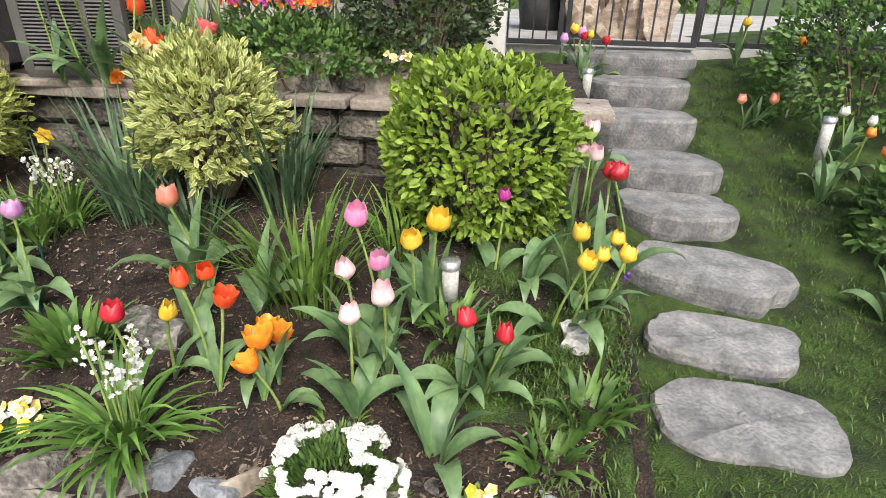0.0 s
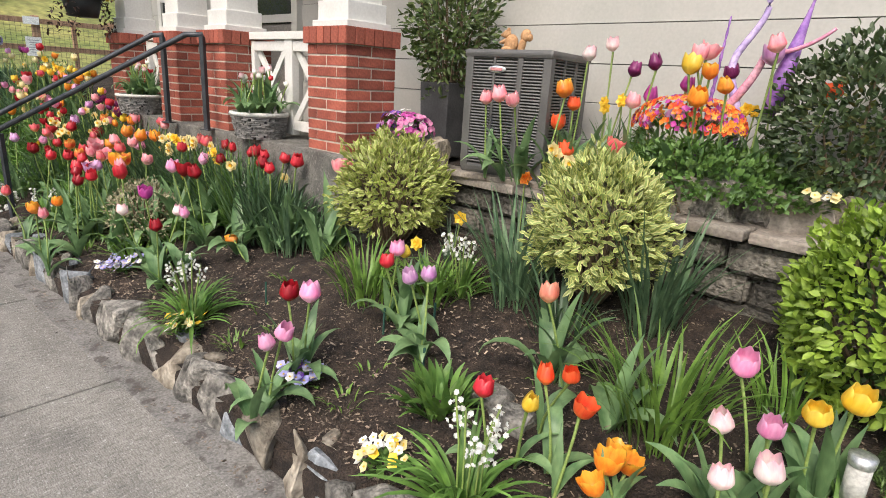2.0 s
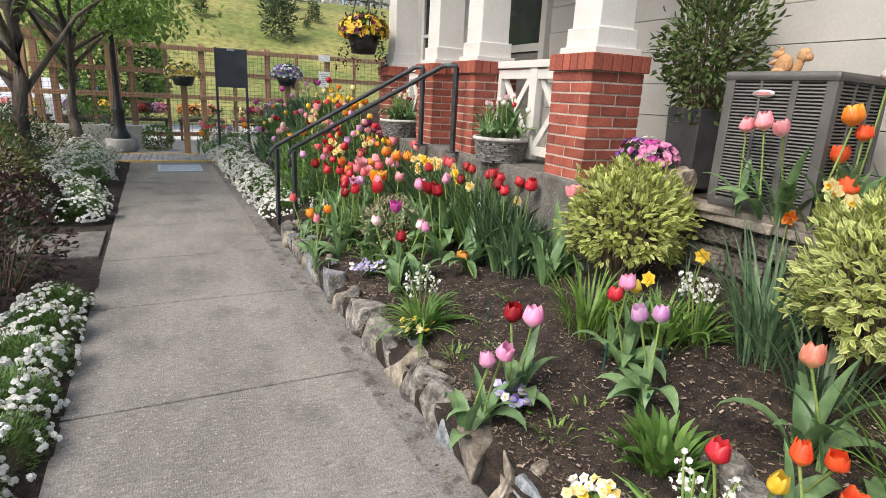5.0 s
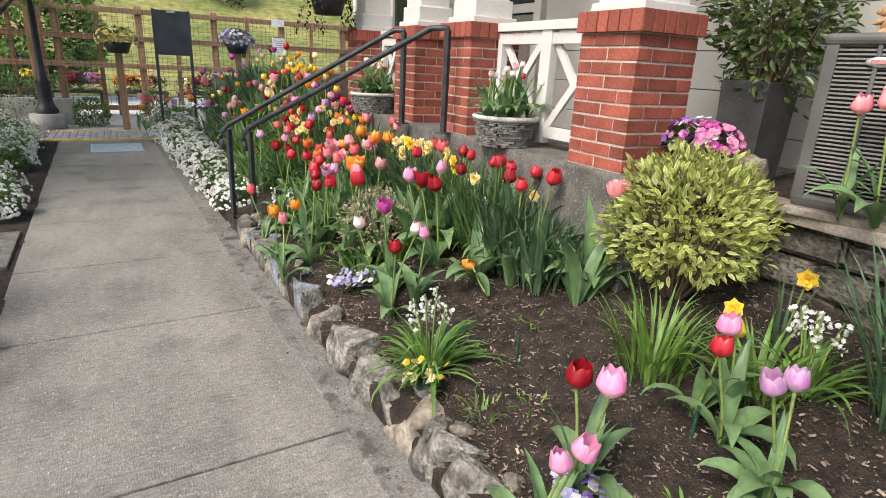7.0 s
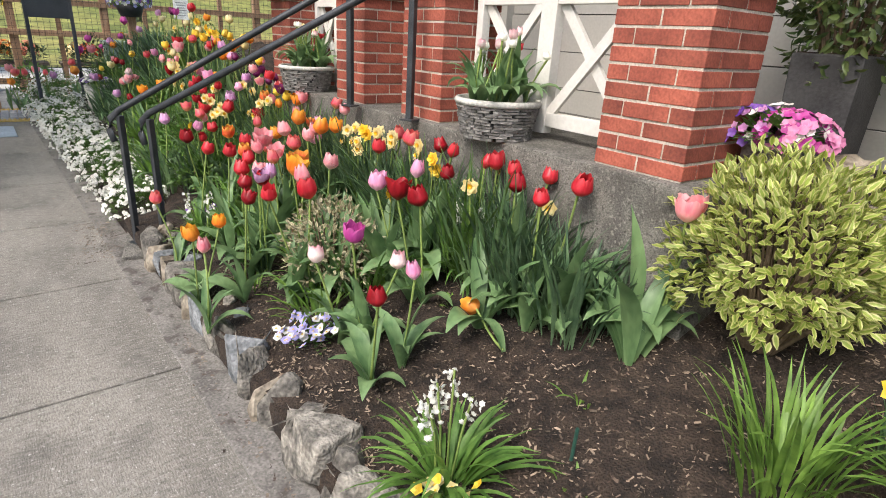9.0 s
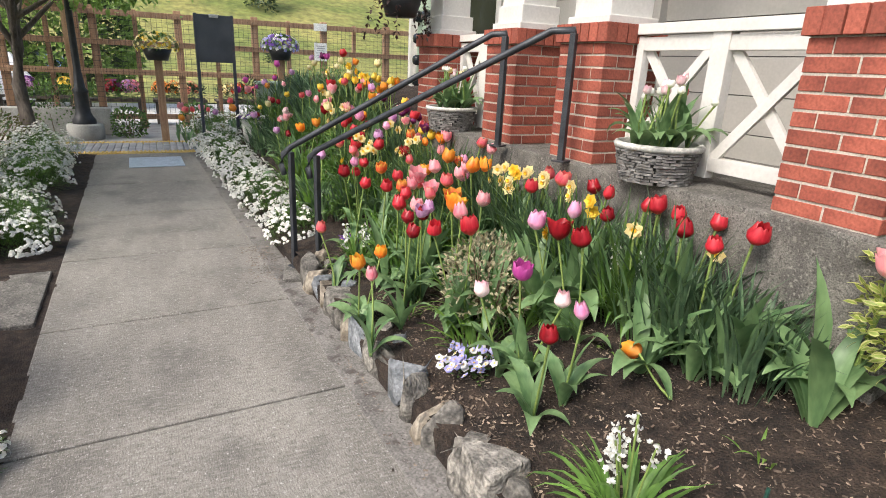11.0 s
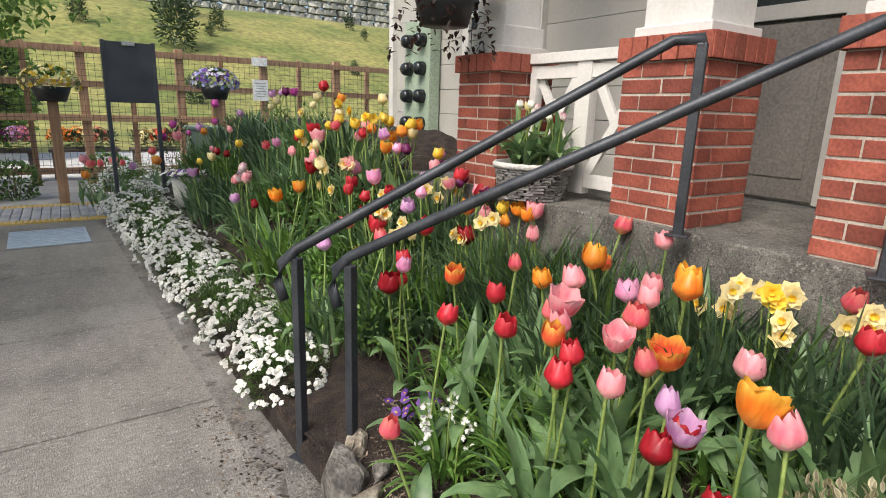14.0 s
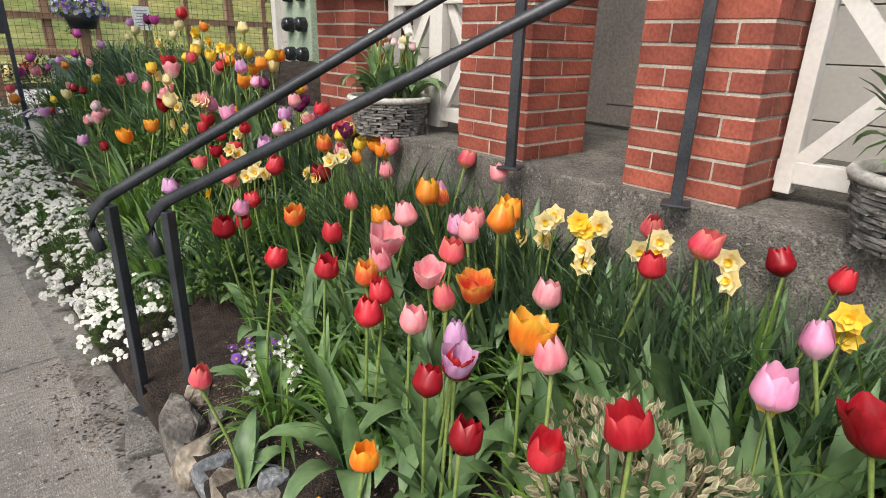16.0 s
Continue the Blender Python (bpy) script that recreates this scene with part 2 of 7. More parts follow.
PETAL = {
    "red": petal("red_petal", (0.50, 0.010, 0.030), (0.66, 0.040, 0.065)),
    "dark": petal("crimson_petal", (0.26, 0.004, 0.012), (0.40, 0.010, 0.020)),
    "coral": petal("coral_petal", (0.68, 0.10, 0.12), (0.82, 0.27, 0.26)),
    "pink": petal("pink_petal", (0.75, 0.17, 0.24), (0.87, 0.42, 0.44)),
    "rose": petal("rose_petal", (0.70, 0.20, 0.42), (0.82, 0.40, 0.60)),
    "mauve": petal("mauve_petal", (0.50, 0.19, 0.46), (0.72, 0.42, 0.66)),
    "magenta": petal("magenta_petal", (0.42, 0.035, 0.27), (0.60, 0.09, 0.38)),
    "plum": petal("plum_petal", (0.13, 0.008, 0.075), (0.24, 0.03, 0.14)),
    "orange": petal("orange_petal", (0.80, 0.16, 0.015), (0.88, 0.42, 0.06)),
    "scarlet": petal("scarlet_petal", (0.78, 0.055, 0.018), (0.84, 0.13, 0.04)),
    "salmon": petal("salmon_petal", (0.78, 0.20, 0.13), (0.86, 0.36, 0.25)),
    "yellow": petal("yellow_petal", (0.84, 0.54, 0.03), (0.90, 0.68, 0.09)),
    "cream": petal("cream_petal", (0.80, 0.66, 0.28), (0.88, 0.80, 0.48)),
    "white": petal("white_petal", (0.78, 0.77, 0.72), (0.86, 0.86, 0.82)),
    "blush": petal("blush_petal", (0.80, 0.58, 0.58), (0.88, 0.76, 0.73)),
    "flame": petal("flame_petal", (0.76, 0.06, 0.03), (0.88, 0.60, 0.10), scale=35),
    "violet": petal("violet_petal", (0.12, 0.035, 0.30), (0.26, 0.12, 0.48)),
    "lilac": petal("lilac_petal", (0.36, 0.34, 0.68), (0.56, 0.54, 0.82)),
}

# blooms of tulips: body colours, then base and rim colours
CUP = {}
for c, lo, hi, base, rim in (
        ("red", (0.46, 0.008, 0.022), (0.66, 0.035, 0.055), (0.60, 0.09, 0.07), (0.72, 0.08, 0.09)), ("dark", (0.22, 0.003, 0.010), (0.38, 0.010, 0.020), (0.16, 0.004, 0.010), (0.46, 0.02, 0.03)),
        ("coral", (0.70, 0.05, 0.10), (0.84, 0.17, 0.20), (0.82, 0.55, 0.22), (0.84, 0.30, 0.22)), ("pink", (0.84, 0.20, 0.27), (0.92, 0.42, 0.45), (0.92, 0.80, 0.70), (0.92, 0.54, 0.56)),
        ("rose", (0.78, 0.25, 0.48), (0.87, 0.43, 0.63), (0.84, 0.66, 0.70), (0.84, 0.48, 0.66)), ("mauve", (0.50, 0.19, 0.46), (0.70, 0.40, 0.64), (0.74, 0.62, 0.70), (0.76, 0.52, 0.70)),
        ("magenta", (0.42, 0.035, 0.27), (0.60, 0.09, 0.38), (0.50, 0.16, 0.34), (0.64, 0.14, 0.44)), ("plum", (0.13, 0.008, 0.075), (0.24, 0.03, 0.14), (0.09, 0.006, 0.05), (0.30, 0.06, 0.19)),
        ("orange", (0.82, 0.20, 0.015), (0.88, 0.36, 0.04), (0.84, 0.36, 0.10), (0.90, 0.56, 0.06)), ("scarlet", (0.78, 0.055, 0.018), (0.84, 0.13, 0.04), (0.82, 0.36, 0.08), (0.84, 0.16, 0.05)),
        ("salmon", (0.78, 0.20, 0.13), (0.86, 0.36, 0.25), (0.86, 0.58, 0.30), (0.86, 0.40, 0.28)), ("yellow", (0.84, 0.54, 0.03), (0.90, 0.68, 0.09), (0.80, 0.62, 0.10), (0.90, 0.72, 0.14)),
        ("cream", (0.80, 0.66, 0.28), (0.88, 0.80, 0.48), (0.78, 0.72, 0.34), (0.88, 0.82, 0.56)), ("white", (0.78, 0.76, 0.68), (0.86, 0.86, 0.80), (0.66, 0.72, 0.44), (0.86, 0.86, 0.82)),
        ("blush", (0.82, 0.56, 0.58), (0.88, 0.78, 0.74), (0.86, 0.80, 0.72), (0.78, 0.36, 0.46)), ("flame", (0.74, 0.05, 0.03), (0.82, 0.16, 0.05), (0.88, 0.62, 0.12), (0.88, 0.62, 0.10)),
        ("violet", (0.12, 0.035, 0.30), (0.26, 0.12, 0.48), (0.20, 0.10, 0.36), (0.30, 0.15, 0.52)), ("lilac", (0.36, 0.34, 0.68), (0.56, 0.54, 0.82), (0.60, 0.60, 0.80), (0.60, 0.58, 0.84))):
    CUP[c] = petal(c + "_cup", lo, hi, scale=30, rough=0.38, rnd=0.16, island=0.14, stretch=(1, 1, 0.2))
    blend_height(CUP[c], base, 0.045, 0.0, 0.9)
    blend_height(CUP[c], rim, 0.065, 0.108, 0.8)


# ---- building helpers ----
def part(name, bm, material, parent=None, label=""):
    """Links a bmesh as one mesh object, under its thing."""
    me = bpy.data.meshes.new(name)
    bm.to_mesh(me)
    bm.free()
    for m in (material if isinstance(material, (list, tuple)) else [material]):
        me.materials.append(m)
    ob = new(name, me)
    ob.parent = parent
    return tagged(ob, label)


def again(name, me, parent, m):
    """One more piece on a shared mesh."""
    ob = new(name, me)
    ob.parent = parent
    ob.matrix_basis = m
    return ob


def thing(name, label, category, at=(0, 0, 0), turn=0.0, group="", kind=""):
    ob = new(name)
    ob.empty_display_size = 0.1
    ob.matrix_basis = pose(*at, 0, 0, turn)
    return tagged(ob, label, category, group, kind)


def box(bm, c, s, rot=None, bevel=0.0, jitter=0.0, taper=1.0, rng=random):
    r = rot if rot else Matrix()
    vs = bmesh.ops.create_cube(bm, size=1.0)["verts"]
    for v in vs:
        k = taper if v.co.z > 0 else 1.0
        p = Vector((v.co.x * s[0] * k, v.co.y * s[1] * k, v.co.z * s[2]))
        if jitter:
            p += Vector([rng.uniform(-1, 1) * jitter for _ in range(3)])
        v.co = r.to_3x3() @ p + Vector(c)
    if bevel:
        es = list({e for v in vs for e in v.link_edges})
        bmesh.ops.bevel(bm, geom=es, offset=bevel, segments=2, affect="EDGES", profile=0.6)
    return vs


def one_box(s, bevel=0.0):
    bm = bmesh.new()
    box(bm, (0, 0, 0), s, None, bevel)
    return bm


def tube(bm, pts, radii, sides=6, cap=True):
    """A tube along points; radii one or one each."""
    pts = [Vector(p) for p in pts]
    if not isinstance(radii, (list, tuple)):
        radii = [radii] * len(pts)
    rings = []
    for i, p in enumerate(pts):
        d = (pts[min(i + 1, len(pts) - 1)] - pts[max(i - 1, 0)]).normalized()
        q = d.to_track_quat("Z", "Y").to_matrix()
        rings.append([bm.verts.new(p + q @ Vector((math.cos(a) * radii[i], math.sin(a) * radii[i], 0)))
                      for a in [2 * math.pi * k / sides for k in range(sides)]])
    for a, b in zip(rings, rings[1:]):
        for k in range(sides):
            bm.faces.new((a[k], a[(k + 1) % sides], b[(k + 1) % sides], b[k])).smooth = True
    if cap:
        bm.faces.new(rings[0][::-1])
        bm.faces.new(rings[-1])


def lathe(bm, profile, sides=20, c=(0, 0, 0), cap=False):
    rings = []
    for r, z in profile:
        rings.append([bm.verts.new((c[0] + r * math.cos(2 * math.pi * k / sides), c[1] + r * math.sin(2 * math.pi * k / sides), c[2] + z)) for k in range(sides)])
    for a, b in zip(rings, rings[1:]):
        for k in range(sides):
            bm.faces.new((a[k], a[(k + 1) % sides], b[(k + 1) % sides], b[k])).smooth = True
    if cap:
        bm.faces.new(rings[0][::-1])
        bm.faces.new(rings[-1])


def rock(s, seed, rough=0.16, sub=2):
    """An uneven boulder of about the size s."""
    bm = bmesh.new()
    bmesh.ops.create_icosphere(bm, subdivisions=sub, radius=0.5)
    for v in bm.verts:
        d = v.co.normalized()
        b = Vector([max(-0.62, min(0.62, c * 0.95)) for c in d])
        k = 1 + rough * 2 * noise.noise(d * 1.7 + Vector((seed * 3.1, seed, 0))) + rough * noise.noise(d * 5 + Vector((0, seed, seed)))
        v.co = Vector((b.x * s[0], b.y * s[1], b.z * s[2])) * k * 0.82
    return bm


def broken_stone(w, d, h, seed):
    """An angular quarried stone with flat broken faces and slightly worn arrises."""
    rng = random.Random(seed)
    bm = bmesh.new()
    for k in range(15):
        p = Vector((rng.uniform(-1, 1), rng.uniform(-1, 1), rng.uniform(-1, 1)))
        p /= max(abs(p.x), abs(p.y), abs(p.z)) ** 0.9
        bm.verts.new((p.x * w * 0.52, p.y * d * 0.5, p.z * h * 0.5))
    bmesh.ops.convex_hull(bm, input=list(bm.verts))
    bmesh.ops.delete(bm, geom=[v for v in bm.verts if not v.link_faces], context="VERTS")
    bmesh.ops.bevel(bm, geom=list(bm.edges), offset=0.006, segments=1, affect="EDGES")
    return bm


# ---- plan ----
SLOPE = 0.035          # the path drifts by this much sideways for each metre


def edge(x):
    """The path's border on the house side."""
    return 0.73 + SLOPE * (x + 1.0)


def bedz(x, y):
    """The height of the planted bed."""
    m = min(1.0, max(0.0, (-6.4 - x) / 2.0))
    m = m * m * (3 - 2 * m)
    return 0.13 + max(0.0, y - 0.72) * 0.27 + m * 0.66 * min(1.0, max(0.0, (y - 0.75)))


# ---- ground and path ----
bm = bmesh.new()
bmesh.ops.create_grid(bm, x_segments=8, y_segments=8, size=150)
for v in bm.verts:
    v.co.z = -0.16
part("ground", bm, MOSS)
tagged(bpy.data.objects["ground"], "dark earth and grass spreading to the distance", "ground", kind="structure")

path = thing("pavement_path", "grey broom-finished concrete garden path with weathered joints", "path", kind="structure")
JOINTS = [2.6, 1.1, -0.95, -3.02, -4.45, -5.65, -6.95, -8.3, -9.9, -11.0, -12.35]
rng = random.Random(3)
for a, b in zip(JOINTS, JOINTS[1:]):
    bm = bmesh.new()
    w = 1.50
    mid = (a + b) / 2
    box(bm, (mid, edge(mid) - w / 2, -0.06), (a - b - 0.012, w, 0.12), Matrix.Rotation(math.atan(SLOPE), 4, "Z"), 0.008)
    part("slab", bm, CONCRETE, path)
# darker trowelled border along the bed
bm = bmesh.new()
box(bm, (-6.0, edge(-6.0) - 0.025, -0.077), (17, 0.17, 0.16), Matrix.Rotation(math.atan(SLOPE), 4, "Z"), 0.01)
part("border", bm, TROWELLED, path)

bm = bmesh.new()
box(bm, (-11.45, -0.32, 0.006), (0.85, 0.72, 0.012), Matrix.Rotation(math.atan(SLOPE), 4, "Z"), 0.004)
cover = tagged(part("utility_cover", bm, PLATE), "pale blue-grey metal utility cover set in the path", "utility cover")
for k in range(9):
    bm = bmesh.new()
    box(bm, (-11.8 + k * 0.085, -0.32, 0.014), (0.02, 0.66, 0.004), Matrix.Rotation(math.atan(SLOPE), 4, "Z"))
    part("raised_bar", bm, PLATE, cover)

# brick crossing with two yellow tactile strips, then concrete
cross = thing("paver_crossing", "grey brick-paved crossing with yellow tactile warning strips", "crossing", kind="structure")
bm = bmesh.new()
box(bm, (-13.0, -3.5, -0.05), (1.36, 12, 0.08))
part("base", bm, PALE_CONCRETE, cross)
PVM = bpy.data.meshes.new("paver")
bmx = one_box((0.20, 0.095, 0.05), 0.006)
bmx.to_mesh(PVM)
bmx.free()
PVM.materials.append(PAVER)
for i in range(6):
    for j in range(42):
        again("paver", PVM, cross, pose(-12.58 - i * 0.17, -3.2 + j * 0.105, -0.008 + rng.uniform(-.002, .002), 0, 0, rng.uniform(-1, 1)))
for x in (-12.44, -13.62):
    bm = bmesh.new()
    box(bm, (x, -1.2, -0.008), (0.16, 4.4, 0.05), None, 0.004)
    for i in range(3):
        for j in range(72):
            bmesh.ops.create_cone(bm, segments=6, radius1=0.018, radius2=0.012, depth=0.012, cap_ends=True,
                                  matrix=Matrix.Translation((x - 0.05 + i * 0.05, -3.3 + j * 0.06, 0.022)))
    part("tactile_strip", bm, TACTILE, cross, "yellow domed strip")
bm = bmesh.new()
box(bm, (-15.2, -3.5, -0.07), (3.0, 14, 0.12), None, 0.01)
tagged(part("pavement", bm, PALE_CONCRETE), "pale concrete pavement in front of the cedar fence", "pavement", kind="structure")
bm = bmesh.new()
box(bm, (-26, -14, -0.09), (26, 14, 0.1))
tagged(part("road", bm, mat("asphalt", (0.10, 0.10, 0.10), (0.16, 0.16, 0.155), 2, 120, 0.9, 0.4)), "grey asphalt car park", "road", kind="structure")


def sheet(name, x0, x1, y0f, y1f, zf, nx, ny, material, label, category, rough=0.012, freq=6.0):
    bm = bmesh.new()
    g = []
    for i in range(nx + 1):
        x = x0 + (x1 - x0) * i / nx
        row = []
        for j in range(ny + 1):
            y = y0f(x) + (y1f(x) - y0f(x)) * j / ny
            row.append(bm.verts.new((x, y, zf(x, y) + rough * noise.noise((x * freq, y * freq, 1.0)) + rough * 1.6 * noise.noise((x * 2, y * 2, 4.0)))))
        g.append(row)
    for i in range(nx):
        for j in range(ny):
            bm.faces.new((g[i][j], g[i + 1][j], g[i + 1][j + 1], g[i][j + 1])).smooth = True
    ob = part(name, bm, material)
    bmesh_fix(ob)
    return tagged(ob, label, category, kind="structure")


def bmesh_fix(ob):
    bm = bmesh.new()
    bm.from_mesh(ob.data)
    bmesh.ops.recalc_face_normals(bm, faces=bm.faces)
    if sum(f.normal.z for f in bm.faces) < 0:
        bmesh.ops.reverse_faces(bm, faces=bm.faces)
    bm.to_mesh(ob.data)
    bm.free()


sheet("bed_soil", -12.4, 0.44, lambda x: edge(x) + 0.07, lambda x: 2.62, bedz, 260, 52, SOIL, "dark brown bark-mulched garden bed rising from the path", "garden bed", 0.016, 9)


def mossz(x, y):
    marks = ((-9, -0.02), (0.9, 0.0), (1.3, 0.015), (1.75, 0.035), (2.2, 0.10), (2.68, 0.20), (3.12, 0.31), (3.58, 0.43), (4.05, 0.60), (4.5, 0.76), (4.85, 0.93), (6.5, 1.0), (99, 1.0))
    for (a, za), (b, zb) in zip(marks, marks[1:]):
        if a <= y < b:
            return za + (zb - za) * (y - a) / (b - a) + 0.10 * min(1.0, max(0.0, x - 1.4))
    return 1.0


def lawnz(x, y):
    """The moss laps over the corner of the bed with a ragged border."""
    if x < 0.42 and y < 2.3:
        k = 0.018 + 0.05 * noise.noise((x * 5, y * 5, 2.0)) - 0.16 * max(0.0, -0.05 - x)
        return bedz(x, y) + k
    return mossz(x, y)


sheet("moss_lawn", -0.42, 4.5, lambda x: 0.75 if x > 0.3 else 1.15, lambda x: 6.2, lambda x, y: lawnz(x, y), 110, 120, MOSS, "green moss and low grass beside the stepping stones", "moss", 0.014, 7)
sheet("terrace_soil", -2.95, 0.3, lambda x: 2.5, lambda x: 3.6, lambda x, y: 0.96 + 0.06 * (y - 2.5), 60, 20, SOIL, "mulched upper terrace behind the block wall", "garden bed", 0.015, 9)
sheet("bed_soil_far_side", -12.4, 2.6, lambda x: -5.0, lambda x: edge(x) - 1.485, lambda x, y: -0.01 + 0.05 * max(0, -y - 1), 150, 40, SOIL, "dark mulched bed across the path", "garden bed", 0.02, 8)
bm = bmesh.new()
box(bm, (-6.2, -1.35, -0.03), (0.95, 0.72, 0.1), Matrix.Rotation(math.atan(SLOPE), 4, "Z"), 0.01)
tagged(part("concrete_pad", bm, PORCH), "square grey concrete pad beside the path", "concrete pad", kind="structure")
bm = bmesh.new()
box(bm, (-6.22, 0.74, -0.02), (0.62, 0.40, 0.1), Matrix.Rotation(math.atan(SLOPE) - 0.25, 4, "Z"), 0.012)
tagged(part("rail_footing", bm, PORCH), "small concrete footing under the handrail posts", "footing", kind="structure")

# soil packed behind the edging stones
bm = bmesh.new()
box(bm, (-6.0, edge(-6.0) + 0.142, -0.02), (12.7, 0.17, 0.27), Matrix.Rotation(math.atan(SLOPE), 4, "Z"), 0.03)
tagged(part("packed_soil", bm, SOIL), "dark soil packed along the edge of the bed", "soil", kind="structure")
# stones that edge the bed
rng = random.Random(11)
x = 0.25
while x > -5.85:
    w = rng.uniform(0.12, 0.25)
    h = rng.uniform(0.22, 0.32)
    d = rng.uniform(0.13, 0.19)
    ob = part("edging_stone", broken_stone(w * 1.22, d * 1.1, h * 1.08, int(x * 1000)), rng.choice((STONE, STONE, TAN_STONE, BLUE_STONE, STONE)))
    ob.matrix_basis = pose(x - w / 2, edge(x) + 0.115 + rng.uniform(-.012, .012), 0.05 + rng.uniform(-.02, .02), rng.uniform(-14, 0), rng.uniform(-10, 10), rng.uniform(-8, 8))
    tagged(ob, "rough grey and tan fieldstone edging the mulched bed", "stone", "stones edging the bed")
    if rng.random() < 0.45:
        ob = part("edging_stone", broken_stone(rng.uniform(.07, .13), .08, .07, int(x * 977)), rng.choice((STONE, TAN_STONE, BLUE_STONE)))
        ob.matrix_basis = pose(x - w * 0.9, edge(x) + 0.20, 0.165, rng.uniform(-20, 20), rng.uniform(-20, 20), rng.uniform(0, 360))
        tagged(ob, "small broken stone wedged on the bed edging", "stone", "stones edging the bed")
    x -= w * 0.86
x = -6.6
for k in range(16):
    ob = part("edging_stone", rock((rng.uniform(.2, .34), rng.uniform(.18, .24), rng.uniform(.14, .2)), rng.uniform(0, 50), 0.2), STONE)
    ob.matrix_basis = pose(x, edge(x) + 0.26, 0.05, 0, 0, rng.uniform(0, 360))
    tagged(ob, "rounded grey stone at the foot of the flower bed", "stone", "stones edging the bed")
    x -= rng.uniform(0.3, 0.42)

# flat stones climbing to the gate: x, y, z, half width, half depth, turn, thick
STEPS = [(0.93, 1.55, 0.055, 0.36, 0.22, -6, 0.09), (0.93, 2.0, 0.12, 0.34, 0.20, -4, 0.08), (0.96, 2.46, 0.235, 0.38, 0.25, -14, 0.13), (0.88, 2.98, 0.365, 0.34, 0.24, -10, 0.15),
         (0.86, 3.38, 0.50, 0.36, 0.24, -8, 0.17), (0.78, 3.86, 0.68, 0.36, 0.22, -5, 0.16), (0.80, 4.32, 0.84, 0.36, 0.24, -3, 0.16), (0.80, 4.62, 0.99, 0.55, 0.20, 0, 0.12)]
STEPS = [(a, b, c, d * 0.95, e * 0.95, f, g * 1.3) for a, b, c, d, e, f, g in STEPS]
for k, (sx, sy, sz, hw, hd, tr, th) in enumerate(STEPS):
    bm = bmesh.new()
    n = 28
    rings = []
    for r, z in ((0.93, -th), (1.0, -th * 0.55), (1.0, -0.02), (0.965, 0.0), (0.6, 0.004), (0.2, 0.002)):
        ring = []
        for i in range(n):
            a = 2 * math.pi * i / n
            rr = 1 + 0.20 * noise.noise((math.cos(a) * 1.4 + k * 5, math.sin(a) * 1.4, 0.3)) + 0.07 * noise.noise((math.cos(a) * 5, math.sin(a) * 5, k))
            q = 0.78
            ca, sa = math.copysign(abs(math.cos(a)) ** q, math.cos(a)), math.copysign(abs(math.sin(a)) ** q, math.sin(a))
            ring.append(bm.verts.new((ca * hw * r * rr, sa * hd * r * rr, z + 0.008 * noise.noise((ca * 3, sa * 3, k)))))
        rings.append(ring)
    for a, b in zip(rings, rings[1:]):
        for i in range(n):
            bm.faces.new((a[i], a[(i + 1) % n], b[(i + 1) % n], b[i]))
    bm.faces.new(rings[-1])
    ob = part("stepping_stone", bm, SLATE)
    ob.matrix_basis = pose(sx, sy, sz, 0, 0, tr)
    tagged(ob, "flat grey slate stepping stone set in moss", "stepping stone", "stones climbing to the gate")

# block retaining wall
wall = thing("retaining_wall", "weathered mossy grey block retaining wall with flat cap stones", "retaining wall", kind="structure")
bm = bmesh.new()
box(bm, (-1.45, 2.62, 0.45), (3.0, 0.22, 0.9))
part("core", bm, BLOCK, wall)
rng = random.Random(5)
for row in range(4):
    x = -3.0 + (row % 2) * 0.14
    while x < 0.05:
        w = rng.uniform(0.26, 0.4)
        bm = bmesh.new()
        box(bm, (0, 0, 0), (w - 0.012, 0.14, 0.138), None, 0.0, 0.008, rng=rng)
        bmesh.ops.bevel(bm, geom=list(bm.edges), offset=0.02, segments=2, affect="EDGES")
        for v in bm.verts:
            v.co += v.co.normalized() * 0.012 * noise.noise(v.co * 14 + Vector((x * 9, row, 0)))
        ob = part("block", bm, BLOCK, wall)
        ob.matrix_basis = pose(x + w / 2, 2.50 + rng.uniform(-.012, .012), 0.40 + row * 0.146)
        x += w
x = -3.0
while x < 0.1:
    w = rng.uniform(0.3, 0.5)
    bm = bmesh.new()
    box(bm, (0, 0, 0), (w - 0.012, 0.30, 0.055), None, 0.012, 0.004, rng=rng)
    ob = part("cap_stone", bm, CAP, wall)
    ob.matrix_basis = pose(x + w / 2, 2.54 + rng.uniform(-.01, .01), 0.945, rng.uniform(-1, 1), 0, rng.uniform(-1.5, 1.5))
    x += w
x = -1.6
while x < 0.0:
    w = rng.uniform(0.13, 0.26)
    ob = part("boulder", rock((w * 1.25, 0.2, rng.uniform(.15, .22)), rng.uniform(0, 90), 0.16, 3), rng.choice((STONE, CAP, TAN_STONE)))
    ob.matrix_basis = pose(x, 2.66, 1.035, 0, 0, rng.uniform(-30, 30))
    tagged(ob, "rounded grey-brown boulder on top of the block wall", "boulder", "boulders on the wall")
    x += w * 0.92

# ---- porch ----
bm = bmesh.new()
box(bm, (-6.75, 2.62, 0.5), (7.6, 1.34, 1.06), None, 0.012)
tagged(part("porch_slab", bm, PORCH), "raised grey aggregate concrete porch slab", "porch", kind="structure")
BRM = {}
for key, s in (("s", (0.198, 0.094, 0.056)), ("c", (0.066, 0.10, 0.10))):
    BRM[key] = bpy.data.meshes.new("brick")
    bmx = one_box(s, 0.003)
    bmx.to_mesh(BRM[key])
    bmx.free()
    BRM[key].materials.append(BRICK)


